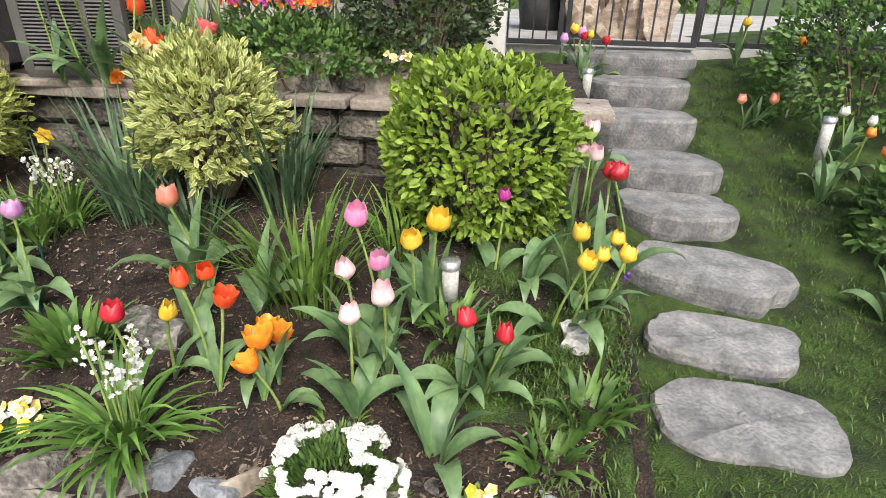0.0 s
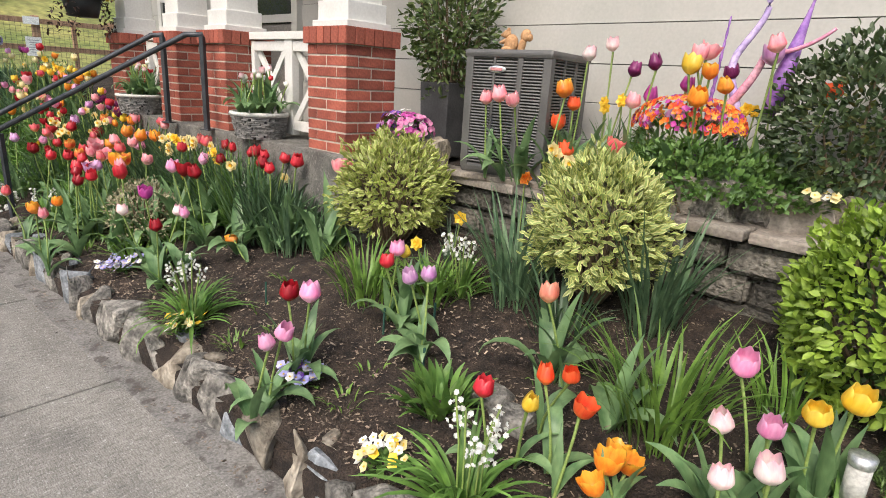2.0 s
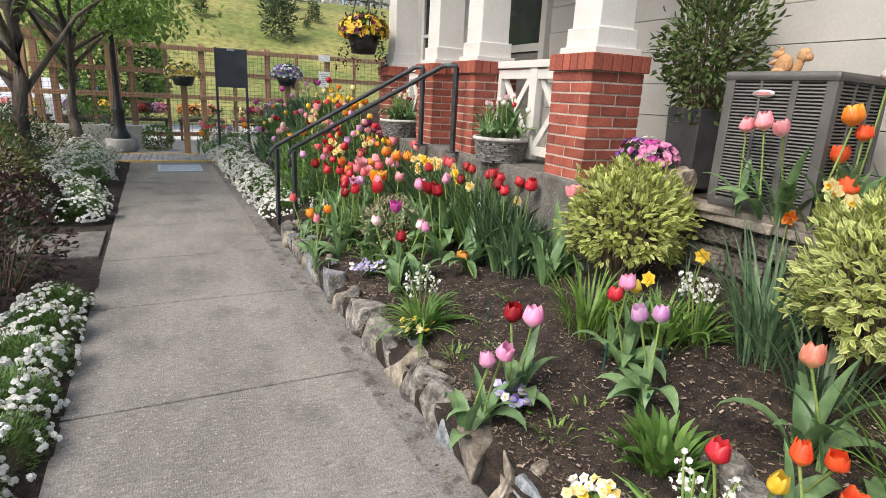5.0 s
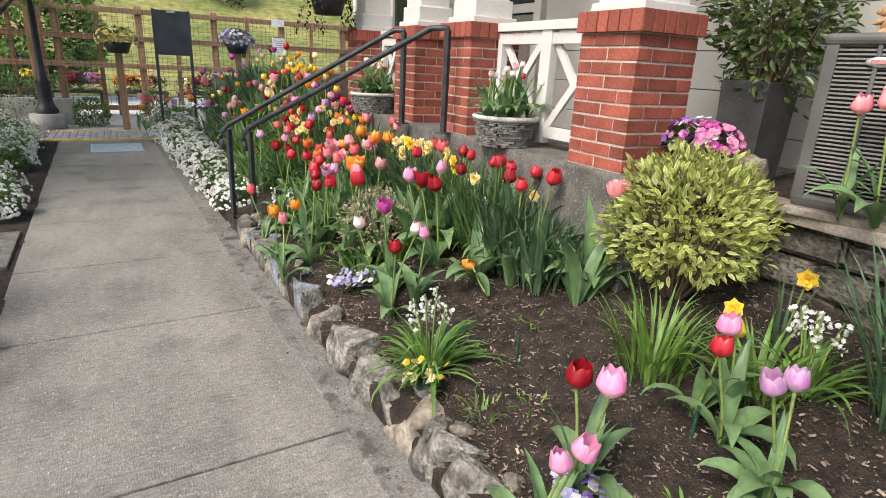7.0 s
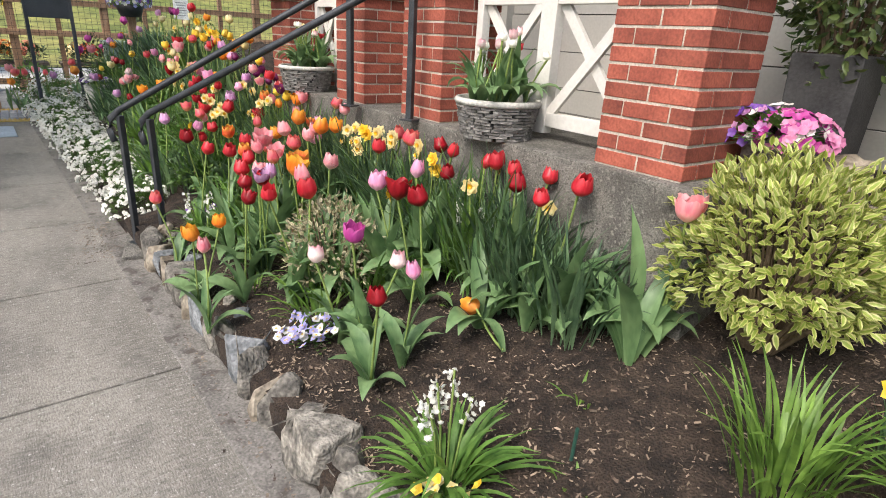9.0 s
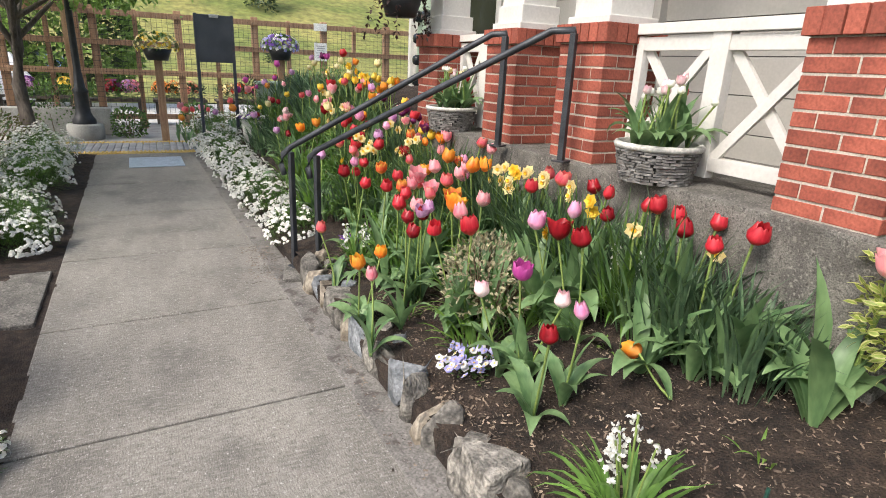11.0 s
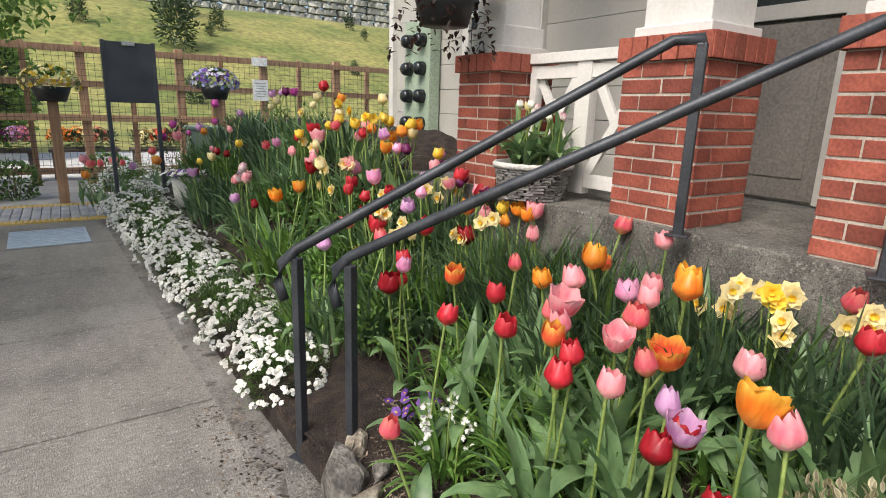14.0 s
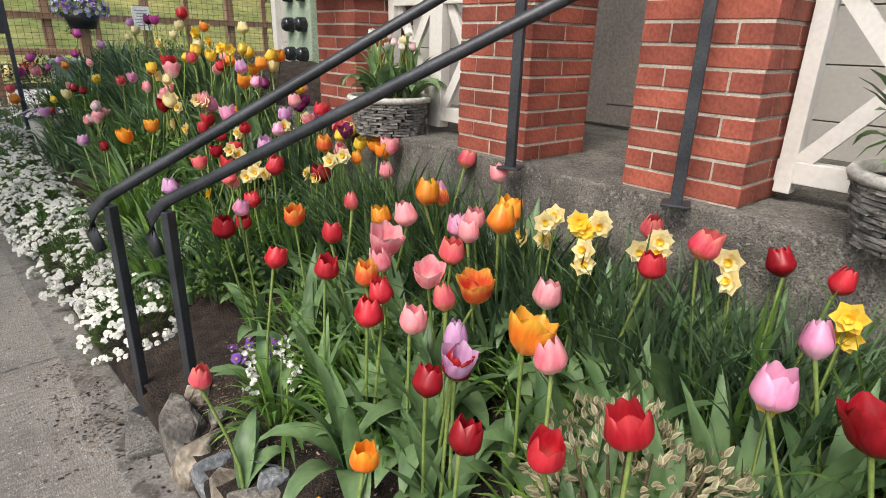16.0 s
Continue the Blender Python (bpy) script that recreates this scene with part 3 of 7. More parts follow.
def brick_column(at):
    col = thing("brick_porch_column", "red brick pier with a white tapered porch post", "porch column", at, 0, "columns along the porch", "structure")
    bm = bmesh.new()
    box(bm, (0, 0, 0.36), (0.396, 0.396, 0.72))
    part("mortar_core", bm, MORTAR, col)
    for c in range(10):
        z = 0.034 + c * 0.067
        turn = 90 * (c % 2)
        for sx, sy, r in ((-.1035, -.154, 0), (.1035, -.154, 0), (-.1035, .154, 0), (.1035, .154, 0), (-.157, 0, 90), (.157, 0, 90)):
            again("brick", BRM["s"], col, pose(0, 0, 0, 0, 0, turn) @ pose(sx, sy, z, 0, 0, r))
    bm = bmesh.new()
    box(bm, (0, 0, 0.72), (0.41, 0.41, 0.096))
    part("mortar_cap", bm, MORTAR, col)
    for s in range(4):
        for k in range(6):
            again("brick", BRM["c"], col, pose(0, 0, 0, 0, 0, 90 * s) @ pose(-0.187 + k * 0.075, -0.175, 0.722))
    bm = bmesh.new()
    box(bm, (0, 0, 0.79), (0.36, 0.36, 0.05), None, 0.006)
    box(bm, (0, 0, 0.87), (0.31, 0.31, 0.12), None, 0.008)
    box(bm, (0, 0, 1.95), (0.27, 0.27, 2.1), None, 0.008, taper=0.86)
    part("white_post", bm, WHITE, col, "white tapered square porch post")
    return col


COLS = [(-3.30, 2.21), (-4.82, 2.21), (-5.68, 2.20), (-6.95, 2.21)]
first = brick_column((*COLS[0], 1.03))
for cx, cy in COLS[1:]:
    copy_thing(first, pose(cx, cy, 1.03))


def rail_panel(x0, x1, y):
    p = thing("porch_railing", "white painted wooden porch railing with crossed braces", "railing", (0, 0, 0), 0, "railings between the columns")
    xm = (x0 + x1) / 2
    for name, c, s in (("top_rail", (xm, y, 1.775), (abs(x1 - x0), 0.09, 0.055)), ("upper_rail", (xm, y, 1.70), (abs(x1 - x0), 0.05, 0.07)), ("bottom_rail", (xm, y, 1.13), (abs(x1 - x0), 0.05, 0.07)),
                       ("post", (xm, y - 0.004, 1.42), (0.10, 0.06, 0.72)), ("post", (x0 + 0.03, y, 1.40), (0.05, 0.055, 0.68)), ("post", (x1 - 0.03, y, 1.40), (0.05, 0.055, 0.68))):
        bm = bmesh.new()
        box(bm, c, s, None, 0.004)
        part(name, bm, WHITE, p)
    for a, b in ((min(x0, x1) + 0.05, xm - 0.05), (xm + 0.05, max(x0, x1) - 0.05)):
        for k, (u, v) in enumerate(((a, b), (b, a))):
            bm = bmesh.new()
            box(bm, ((a + b) / 2, y + 0.012 * (k * 2 - 1), 1.415), (math.hypot(b - a, 0.54), 0.022, 0.05), Matrix.Rotation(-math.atan2(0.54, v - u), 4, "Y"))
            part("brace", bm, WHITE, p)


rail_panel(-4.61, -3.51, 2.25)
rail_panel(-6.74, -5.89, 2.25)

# house wall of lapped boards
house = thing("house_wall", "cream painted lap siding wall of the house", "wall", kind="structure")
# dark backing shows between boards, a coloured stand-in for their shadow lines
bm = bmesh.new()
box(bm, (-5.25, 3.40, 2.1), (10.1, 0.2, 4.4))
part("backing", bm, mat("shadow_line_grey", (0.10, 0.10, 0.095), (0.15, 0.148, 0.14)), house)
for k in range(14):
    bm = bmesh.new()
    z = 0.95 + k * 0.245
    if z > 3.9:
        break
    box(bm, (-5.25, 3.283, z + 0.122), (10.1, 0.022, 0.238), Matrix.Rotation(radians(3.2), 4, "X"), 0.002)
    part("siding_board", bm, SIDING, house)
bm = bmesh.new()
box(bm, (-10.28, 3.27, 2.0), (0.1, 0.12, 4.2), None, 0.004)
part("corner_board", bm, WHITE, house)
bm = bmesh.new()
box(bm, (-0.2, 3.29, 2.0), (0.12, 0.14, 4.2), None, 0.004)
part("corner_board", bm, WHITE, house)
door = thing("door_1", "taupe front door darkened for porch shade, dark glazed upper half", "door", kind="structure")
bm = bmesh.new()
box(bm, (-6.0, 3.262, 2.60), (0.92, 0.05, 1.2), None, 0.004)
part("door_leaf", bm, DOOR_DARK, door)
# lower panel's colour is darkened to stand for shade inside the porch
bm = bmesh.new()
box(bm, (-6.0, 3.262, 1.52), (0.92, 0.05, 0.94), None, 0.004)
box(bm, (-6.22, 3.236, 1.52), (0.3, 0.012, 0.7), None, 0.004)
box(bm, (-5.78, 3.236, 1.52), (0.3, 0.012, 0.7), None, 0.004)
part("door_panel", bm, mat("shaded_door_taupe", (0.16, 0.145, 0.13), (0.20, 0.18, 0.16), 3, 60, 0.5, 0.1), door)
for c, s in (((-6.50, 3.25, 2.14), (0.1, 0.09, 2.2)), ((-5.50, 3.25, 2.14), (0.1, 0.09, 2.2)), ((-6.0, 3.25, 3.24), (1.1, 0.09, 0.1)), ((-6.0, 3.238, 2.05), (0.9, 0.03, 0.08))):
    bm = bmesh.new()
    box(bm, c, s, None, 0.004)
    part("door_frame", bm, SIDING, door)
meters = thing("utility_meter_bank", "pale sage panel with round dark utility meters on the house wall", "meter panel", (-9.55, 3.19, 1.75), 0)
bm = bmesh.new()
box(bm, (0, 0, 0), (0.52, 0.13, 1.25), None, 0.012)
part("panel", bm, GREEN_BOX, meters)
for mz in (-0.42, -0.14, 0.14, 0.42):
    for mx_ in (-0.13, 0.13):
        bm = bmesh.new()
        lathe(bm, [(0.001, 0.10), (0.05, 0.098), (0.068, 0.07), (0.072, 0.0)], 16)
        ob = part("meter", bm, DOOR_DARK, meters, "dark glass meter dome")
        ob.matrix_basis = pose(mx_, -0.066, mz, 90, 0, 0)
win = thing("window_1", "white framed window behind the porch", "window", kind="structure")
bm = bmesh.new()
box(bm, (-8.3, 3.262, 2.35), (0.9, 0.04, 1.1))
part("pane", bm, DOOR_DARK, win)
for c, s in (((-8.3, 3.25, 2.95), (1.1, 0.08, 0.1)), ((-8.3, 3.25, 1.76), (1.1, 0.09, 0.1)), ((-8.8, 3.25, 2.35), (0.1, 0.08, 1.1)), ((-7.8, 3.25, 2.35), (0.1, 0.08, 1.1)), ((-8.3, 3.245, 2.35), (0.9, 0.06, 0.05))):
    bm = bmesh.new()
    box(bm, c, s, None, 0.004)
    part("window_frame", bm, WHITE, win)
bm = bmesh.new()
box(bm, (-5.6, 2.18, 3.78), (5.6, 0.26, 0.34), None, 0.01)
tagged(part("porch_beam", bm, WHITE), "white porch beam over the posts", "beam", kind="structure")
bm = bmesh.new()
box(bm, (-5.6, 2.55, 4.02), (6.0, 1.6, 0.10), None, 0.01)
tagged(part("ceiling", bm, WHITE), "white porch ceiling", "ceiling", kind="structure")
bm = bmesh.new()
for s in (-1, 1):
    box(bm, (-5.25, 3.75 + s * 0.55, 5.0), (10.8, 1.4, 0.1), Matrix.Rotation(radians(-s * 26), 4, "X"))
tagged(part("roof", bm, mat("shingle", (0.09, 0.09, 0.09), (0.16, 0.155, 0.15), 12, 60, 0.9, 0.6)), "grey shingle roof of the house", "roof", kind="structure")

# ---- handrail ----
rail = thing("handrail", "dark grey painted steel handrail with square posts", "handrail")
FEET = [((-6.22, 0.62, 0.025), (-5.52, 1.82, 1.75), (-5.43, 1.87, 1.03)), ((-6.03, 0.76, 0.025), (-4.86, 1.82, 1.75), (-4.76, 1.90, 1.03))]
for (fx, fy, fz), (tx, ty, tz), (px_, py_, pz) in FEET:
    for nm, (ax, ay), z0, z1 in (("lower_post", (fx, fy), fz, 0.90), ("upper_post", (px_, py_), pz, tz - 0.01)):
        bm = bmesh.new()
        box(bm, (ax, ay, (z0 + z1) / 2), (0.036, 0.036, z1 - z0), Matrix.Rotation(0.4, 4, "Z"), 0.004)
        post = part(nm, bm, IRON, rail)
        bm = bmesh.new()
        box(bm, (ax, ay, z0 + 0.004), (0.085, 0.085, 0.01), Matrix.Rotation(0.4, 4, "Z"), 0.003)
        part("foot_plate", bm, IRON, post)
    bm = bmesh.new()
    d = Vector((tx - fx, ty - fy, 0)).normalized()
    lo = Vector((fx, fy, 0.90))
    pts = [lo - d * 0.055 + Vector((0, 0, -0.17)), lo - d * 0.075 + Vector((0, 0, -0.10)), lo - d * 0.06 + Vector((0, 0, -0.02)), lo + Vector((0, 0, 0.035)), Vector((tx, ty, tz)), Vector((px_, py_, tz + 0.006)), Vector((px_, py_, tz - 0.02))]
    tube(bm, pts, 0.021, 10)
    part("top_rail", bm, IRON, rail)

# ---- plants ----
class Soup:
    """Many small faces gathered into one mesh."""

    def __init__(self):
        self.v, self.f, self.m = [], [], []

    def leaf(self, p, d, up, length, width, fold=0.18, mi=0, edge_mi=None, droop=0.15):
        """A pointed leaf from p along d; with a border when edge_mi is given."""
        d = Vector(d).normalized()
        s = d.cross(Vector(up))
        s = s.normalized() if s.length > 1e-4 else Vector((1, 0, 0))
        n = s.cross(d)
        p = Vector(p)
        i = len(self.v)
        a = p + d * length * 0.32
        b = p + d * length * 0.66 - n * length * droop * 0.35
        t = p + d * length - n * length * droop
        h = width / 2
        lift = n * width * fold
        if edge_mi is None:
            self.v += [p, a + s * h + lift, a, a - s * h + lift, b + s * h * 0.85 + lift, b, b - s * h * 0.85 + lift, t]
            self.f += [(i, i + 1, i + 2), (i, i + 2, i + 3), (i + 1, i + 4, i + 5, i + 2), (i + 2, i + 5, i + 6, i + 3), (i + 4, i + 7, i + 5), (i + 5, i + 7, i + 6)]
            self.m += [mi] * 6
        else:
            k = 0.5
            self.v += [p, a + s * h + lift, a + s * h * k + lift * k, a - s * h * k + lift * k, a - s * h + lift,
                       b + s * h * 0.85 + lift, b + s * h * 0.85 * k + lift * k, b - s * h * 0.85 * k + lift * k, b - s * h * 0.85 + lift, t]
            self.f += [(i, i + 1, i + 2), (i, i + 2, i + 3), (i, i + 3, i + 4), (i + 1, i + 5, i + 6, i + 2), (i + 2, i + 6, i + 7, i + 3), (i + 3, i + 7, i + 8, i + 4),
                       (i + 5, i + 9, i + 6), (i + 6, i + 9, i + 7), (i + 7, i + 9, i + 8)]
            self.m += [edge_mi, mi, edge_mi] * 3

    def blade(self, p, ang, length, width, lean=80, curl=60, segs=6, fold=0.3, mi=0, belly=0.4, twist=0.0):
        """A long leaf that rises at lean degrees and bends over by curl degrees."""
        p = Vector(p)
        out = Vector((math.cos(ang), math.sin(ang), 0))
        i = len(self.v)
        for k in range(segs + 1):
            s = k / segs
            e = radians(lean - curl * s * s)
            if k:
                p = p + (out * math.cos(e) + Vector((0, 0, 1)) * math.sin(e)) * (length / segs)
            w = width * 0.5 * max(0.04, min(1.0, (0.35 + s / belly * 0.65) if s < belly else (1 - ((s - belly) / (1 - belly)) ** 1.8)))
            side = Matrix.Rotation(twist * s, 3, out) @ Vector((-out.y, out.x, 0))
            n = Vector((0, 0, 1)) * math.cos(e) - out * math.sin(e)
            self.v += [p + side * w + n * w * fold, p, p - side * w + n * w * fold]
        for k in range(segs):
            a = i + 3 * k
            self.f += [(a, a + 3, a + 4, a + 1), (a + 1, a + 4, a + 5, a + 2)]
            self.m += [mi, mi]

    def rod(self, pts, r, mi=0, sides=4):
        i = len(self.v)
        pts = [Vector(p) for p in pts]
        for k, p in enumerate(pts):
            d = (pts[min(k + 1, len(pts) - 1)] - pts[max(k - 1, 0)]).normalized()
            q = d.to_track_quat("Z", "Y").to_matrix()
            rr = r[k] if isinstance(r, (list, tuple)) else r
            self.v += [p + q @ Vector((rr * math.cos(2 * math.pi * j / sides), rr * math.sin(2 * math.pi * j / sides), 0)) for j in range(sides)]
        for k in range(len(pts) - 1):
            for j in range(sides):
                a, b = i + k * sides, i + (k + 1) * sides
                self.f.append((a + j, a + (j + 1) % sides, b + (j + 1) % sides, b + j))
                self.m.append(mi)

    def rosette(self, c, n, size, petals=5, mi=0, cup=0.25, width=0.75):
        """A flat flower facing n."""
        q = Vector(n).to_track_quat("Z", "Y").to_matrix()
        c = Vector(c)
        for k in range(petals):
            a = 2 * math.pi * k / petals + c.x * 50
            d = q @ Vector((math.cos(a), math.sin(a), cup))
            self.leaf(c, d, q @ Vector((0, 0, 1)), size, size * width, 0.05, mi, None, -0.1)

    def mesh(self, name, materials, smooth=True):
        me = bpy.data.meshes.new(name)
        me.from_pydata([tuple(v) for v in self.v], [], self.f)
        for m in (materials if isinstance(materials, (list, tuple)) else [materials]):
            me.materials.append(m)
        me.polygons.foreach_set("material_index", self.m)
        me.polygons.foreach_set("use_smooth", [smooth] * len(self.f))
        me.update()
        return me


def sphere_dir(rng, zmin=-1.0):
    while True:
        v = Vector((rng.uniform(-1, 1), rng.uniform(-1, 1), rng.uniform(-1, 1)))
        if 0.05 < v.length < 1 and v.z / v.length > zmin:
            return v.normalized()


# tulip meshes: blooms by shape and colour, stems and leaves shared
def bloom_mesh(op, ragged, seed, wide=1.0):
    """Six overlapping rounded petals, three inside three; op opens the cup."""
    s = Soup()
    rng = random.Random(seed)
    s.v.append(Vector((0, 0, -0.004)))
    for layer in range(2):
        for k in range(3):
            a0 = 2 * math.pi * (k + layer * 0.5) / 3 + rng.uniform(-.14, .14)
            i = len(s.v)
            rows, cols = 9, 7
            hgt = 0.105 * rng.uniform(0.90, 1.04) * (1.0 if layer else 1.03)
            tipo = op + rng.uniform(-0.10, 0.12)
            lean = rng.uniform(-0.05, 0.10)
            for r in range(rows):
                v = r / (rows - 1)
                rad = 0.005 + 0.044 * math.sin(min(1.0, v * 2.1) * math.pi / 2) ** 0.75
                rad *= 1 + (tipo + lean) * max(0.0, v - 0.40) * 1.7 - 0.10 * max(0.0, v - 0.75)
                rad *= (1.04 if layer else 0.93) * wide
                wid = 0.98 * (0.45 + 0.55 * min(1.0, v / 0.45)) * max(0.10, 1 - (max(0.0, v - 0.42) / 0.60) ** 2.4) ** 0.62
                for c in range(cols):
                    u = -1 + 2 * c / (cols - 1)
                    a = a0 + u * wid
                    rr = rad * (1.02 - 0.09 * u * u) + 0.0018 * math.cos(u * 9 + seed) * v
                    z = hgt * (v - 0.05 * u * u * v) + (ragged * rng.uniform(-1, 1) if v > 0.7 else 0)
                    s.v.append(Vector((rr * math.cos(a), rr * math.sin(a), z)))
            for c in range(cols - 1):
                s.f.append((0, i + c + 1, i + c))
                s.m.append(0)
            for r in range(rows - 1):
                for c in range(cols - 1):
                    a = i + r * cols + c
                    s.f.append((a, a + 1, a + cols + 1, a + cols))
                    s.m.append(0)
    return s


SHAPES = [bloom_mesh(-0.42, 0.0, 1), bloom_mesh(-0.18, 0.001, 2), bloom_mesh(0.30, 0.004, 3), bloom_mesh(-0.50, 0.001, 4, 0.84), bloom_mesh(-0.30, 0.001, 5, 1.04), bloom_mesh(0.06, 0.003, 6)]
BLOOM = {(k, c): SHAPES[k].mesh("bloom", CUP[c]) for k in range(6) for c in CUP}
STEMS = []
for bend in (0.0, 0.05, -0.06, 0.10):
    s = Soup()
    s.rod([(bend * math.sin(t * 1.57) * t, bend * 0.4 * t * t, t) for t in (0, .25, .5, .75, 1.0)], [0.006, 0.0055, 0.005, 0.005, 0.006], 0, 6)
    STEMS.append((s.mesh("stem", STEM), (bend, bend * 0.4)))
LEAVES = []
for k, (ln, wd, le, cu) in enumerate(((0.32, 0.072, 74, 75), (0.36, 0.060, 80, 50), (0.28, 0.090, 58, 95), (0.32, 0.080, 66, 125), (0.38, 0.052, 84, 28))):
    s = Soup()
    s.blade((0, 0, -0.01), 0, ln, wd, le, cu, 8, 0.35, 0, 0.42, 0.25 if k % 2 else -0.2)
    LEAVES.append(s.mesh("leaf", TULIP_LEAF))
WORDS = {"red": "bright red", "dark": "deep crimson", "coral": "coral red", "pink": "salmon pink", "rose": "rose pink", "mauve": "mauve", "magenta": "magenta", "plum": "dark plum", "orange": "orange", "scarlet": "scarlet",
         "salmon": "salmon orange", "yellow": "yellow", "cream": "cream", "white": "white", "blush": "white and blush pink", "flame": "red and yellow flamed", "violet": "violet", "lilac": "lilac"}
trng = random.Random(21)


def tulip(x, y, h, color, z=None, size=1.0, leaves=3, shape=None, tilt=0.0, turn=None):
    z = bedz(x, y) if z is None else z
    t = thing("tulip", WORDS[color] + " tulip on a pale stem with broad leaves", "tulip", (x, y, z), trng.uniform(0, 360) if turn is None else turn, "tulips in the beds")
    me, (bx, by) = trng.choice(STEMS)
    lean = Matrix.Rotation(radians(tilt + (trng.uniform(-6, 6) if tilt == 0 else 0)), 4, "Y") @ Matrix.Rotation(radians(trng.uniform(-8, 8)), 4, "X")
    again("stem", me, t, lean @ Matrix.Diagonal((1, 1, h, 1)))
    k = trng.choice((0, 0, 1, 1, 2, 3, 4, 4, 5)) if shape is None else shape
    sc = 0.86 * size * trng.uniform(0.82, 1.12)
    again("bloom", BLOOM[(k, color)], t, lean @ Matrix.Translation((bx, by, h - 0.004)) @ Matrix.Rotation(radians(trng.uniform(-16, 16)), 4, "X") @ Matrix.Rotation(radians(trng.uniform(-16, 16)), 4, "Y") @ Matrix.Scale(sc, 4))
    for j in range(leaves):
        again("leaf", trng.choice(LEAVES), t, Matrix.Rotation(trng.uniform(0, 6.28), 4, "Z") @ Matrix.Scale(trng.uniform(0.75, 1.15) * min(0.98, 0.55 + h), 4))
    return t


def leaf_tuft(x, y, n=6, z=None, sc=1.0):
    """Tulip leaves whose flower is over."""
    z = bedz(x, y) if z is None else z
    t = thing("tulip_leaves", "tuft of broad grey-green tulip leaves without a flower", "plant", (x, y, z), 0, "leaf tufts in the beds")
    for j in range(n):
        again("leaf", trng.choice(LEAVES), t, Matrix.Rotation(trng.uniform(0, 6.28), 4, "Z") @ Matrix.Translation((trng.uniform(0, 0.04), 0, 0)) @ Matrix.Scale(sc * trng.uniform(0.8, 1.2), 4))


def blade_clump(x, y, n, h, material, width=0.014, lean=(68, 88), curl=(10, 70), spread=0.06, z=None, name="grass_clump", label="clump of long narrow green leaves", seed=0, wide=0.0):
    z = bedz(x, y) if z is None else z
    rng = random.Random(int(abs(x * 991 + y * 77)) + seed)
    s = Soup()
    for k in range(n):
        a = rng.uniform(0, 6.283)
        r = spread * math.sqrt(rng.random())
        s.blade((math.cos(a) * r, math.sin(a) * r, -0.01), a + rng.uniform(-.6, .6), h * rng.uniform(0.6, 1.08), width * rng.uniform(0.75, 1.25), rng.uniform(*lean), rng.uniform(*curl), 6, 0.25, 0, 0.35, rng.uniform(-.5, .5))
    t = thing(name, label, "plant", (x, y, z), 0)
    ob = new("leaves", s.mesh("leaves", material))
    ob.parent = t
    return t, rng


def white_bells(x, y, n=70, h=0.34, spikes=5, z=None):
    t, rng = blade_clump(x, y, n, h, LILY, 0.02, (30, 85), (40, 105), 0.05, z, "white_bluebell", "strappy green clump with spikes of small white bells", 3)
    for k in range(spikes):
        s = Soup()
        a, r = rng.uniform(0, 6.28), rng.uniform(0.01, 0.05)
        top = Vector((math.cos(a) * (r + 0.05), math.sin(a) * (r + 0.05), h * rng.uniform(0.85, 1.08)))
        s.rod([(math.cos(a) * r, math.sin(a) * r, 0), top * 0.6, top], 0.004, 1)
        for j in range(14):
            q = top - Vector((0, 0, 0.008 * j)) + Vector((rng.uniform(-.022, .022), rng.uniform(-.022, .022), 0))
            s.rosette(q, (rng.uniform(-1, 1), rng.uniform(-1, 1), rng.uniform(-.7, .5)), 0.0135, 6, 0, 0.6)
        ob = new("flower_spike", s.mesh("flower_spike", [PETAL["white"], STEM]))
        ob.parent = t


def pansies(x, y, colors, n=14, r=0.09, z=None, label="low clump of pansies", size=0.021):
    z = bedz(x, y) if z is None else z
    rng = random.Random(int(abs(x * 531 + y * 87)))
    t = thing("pansy", label, "flower", (x, y, z), 0)
    s = Soup()
    for k in range(90):
        d = sphere_dir(rng, 0.0)
        s.leaf((d.x * r * 0.9 * rng.random(), d.y * r * 0.9 * rng.random(), 0.01 + 0.05 * rng.random()), (d.x, d.y, 0.5), (0, 0, 1), 0.035, 0.018)
    ob = new("leaves", s.mesh("leaves", HERB))
    ob.parent = t
    for k in range(n):
        s = Soup()
        a, q = rng.uniform(0, 6.28), r * math.sqrt(rng.random())
        s.rosette((0, 0, 0), (rng.uniform(-.5, .5) - 0.1, rng.uniform(-.9, .1), 0.7), size, 5, 0, 0.12, 1.05)
        s.rosette((0, -0.002, 0.003), (0, -0.4, 0.8), size * 0.24, 5, 1, 0.1, 1.0)
        c = rng.choice(colors)
        ob = new("flower", s.mesh("flower", [PETAL[c], PETAL["yellow"]]))
        ob.parent = t
        ob.matrix_basis = pose(math.cos(a) * q, math.sin(a) * q, 0.07 + 0.035 * rng.random())


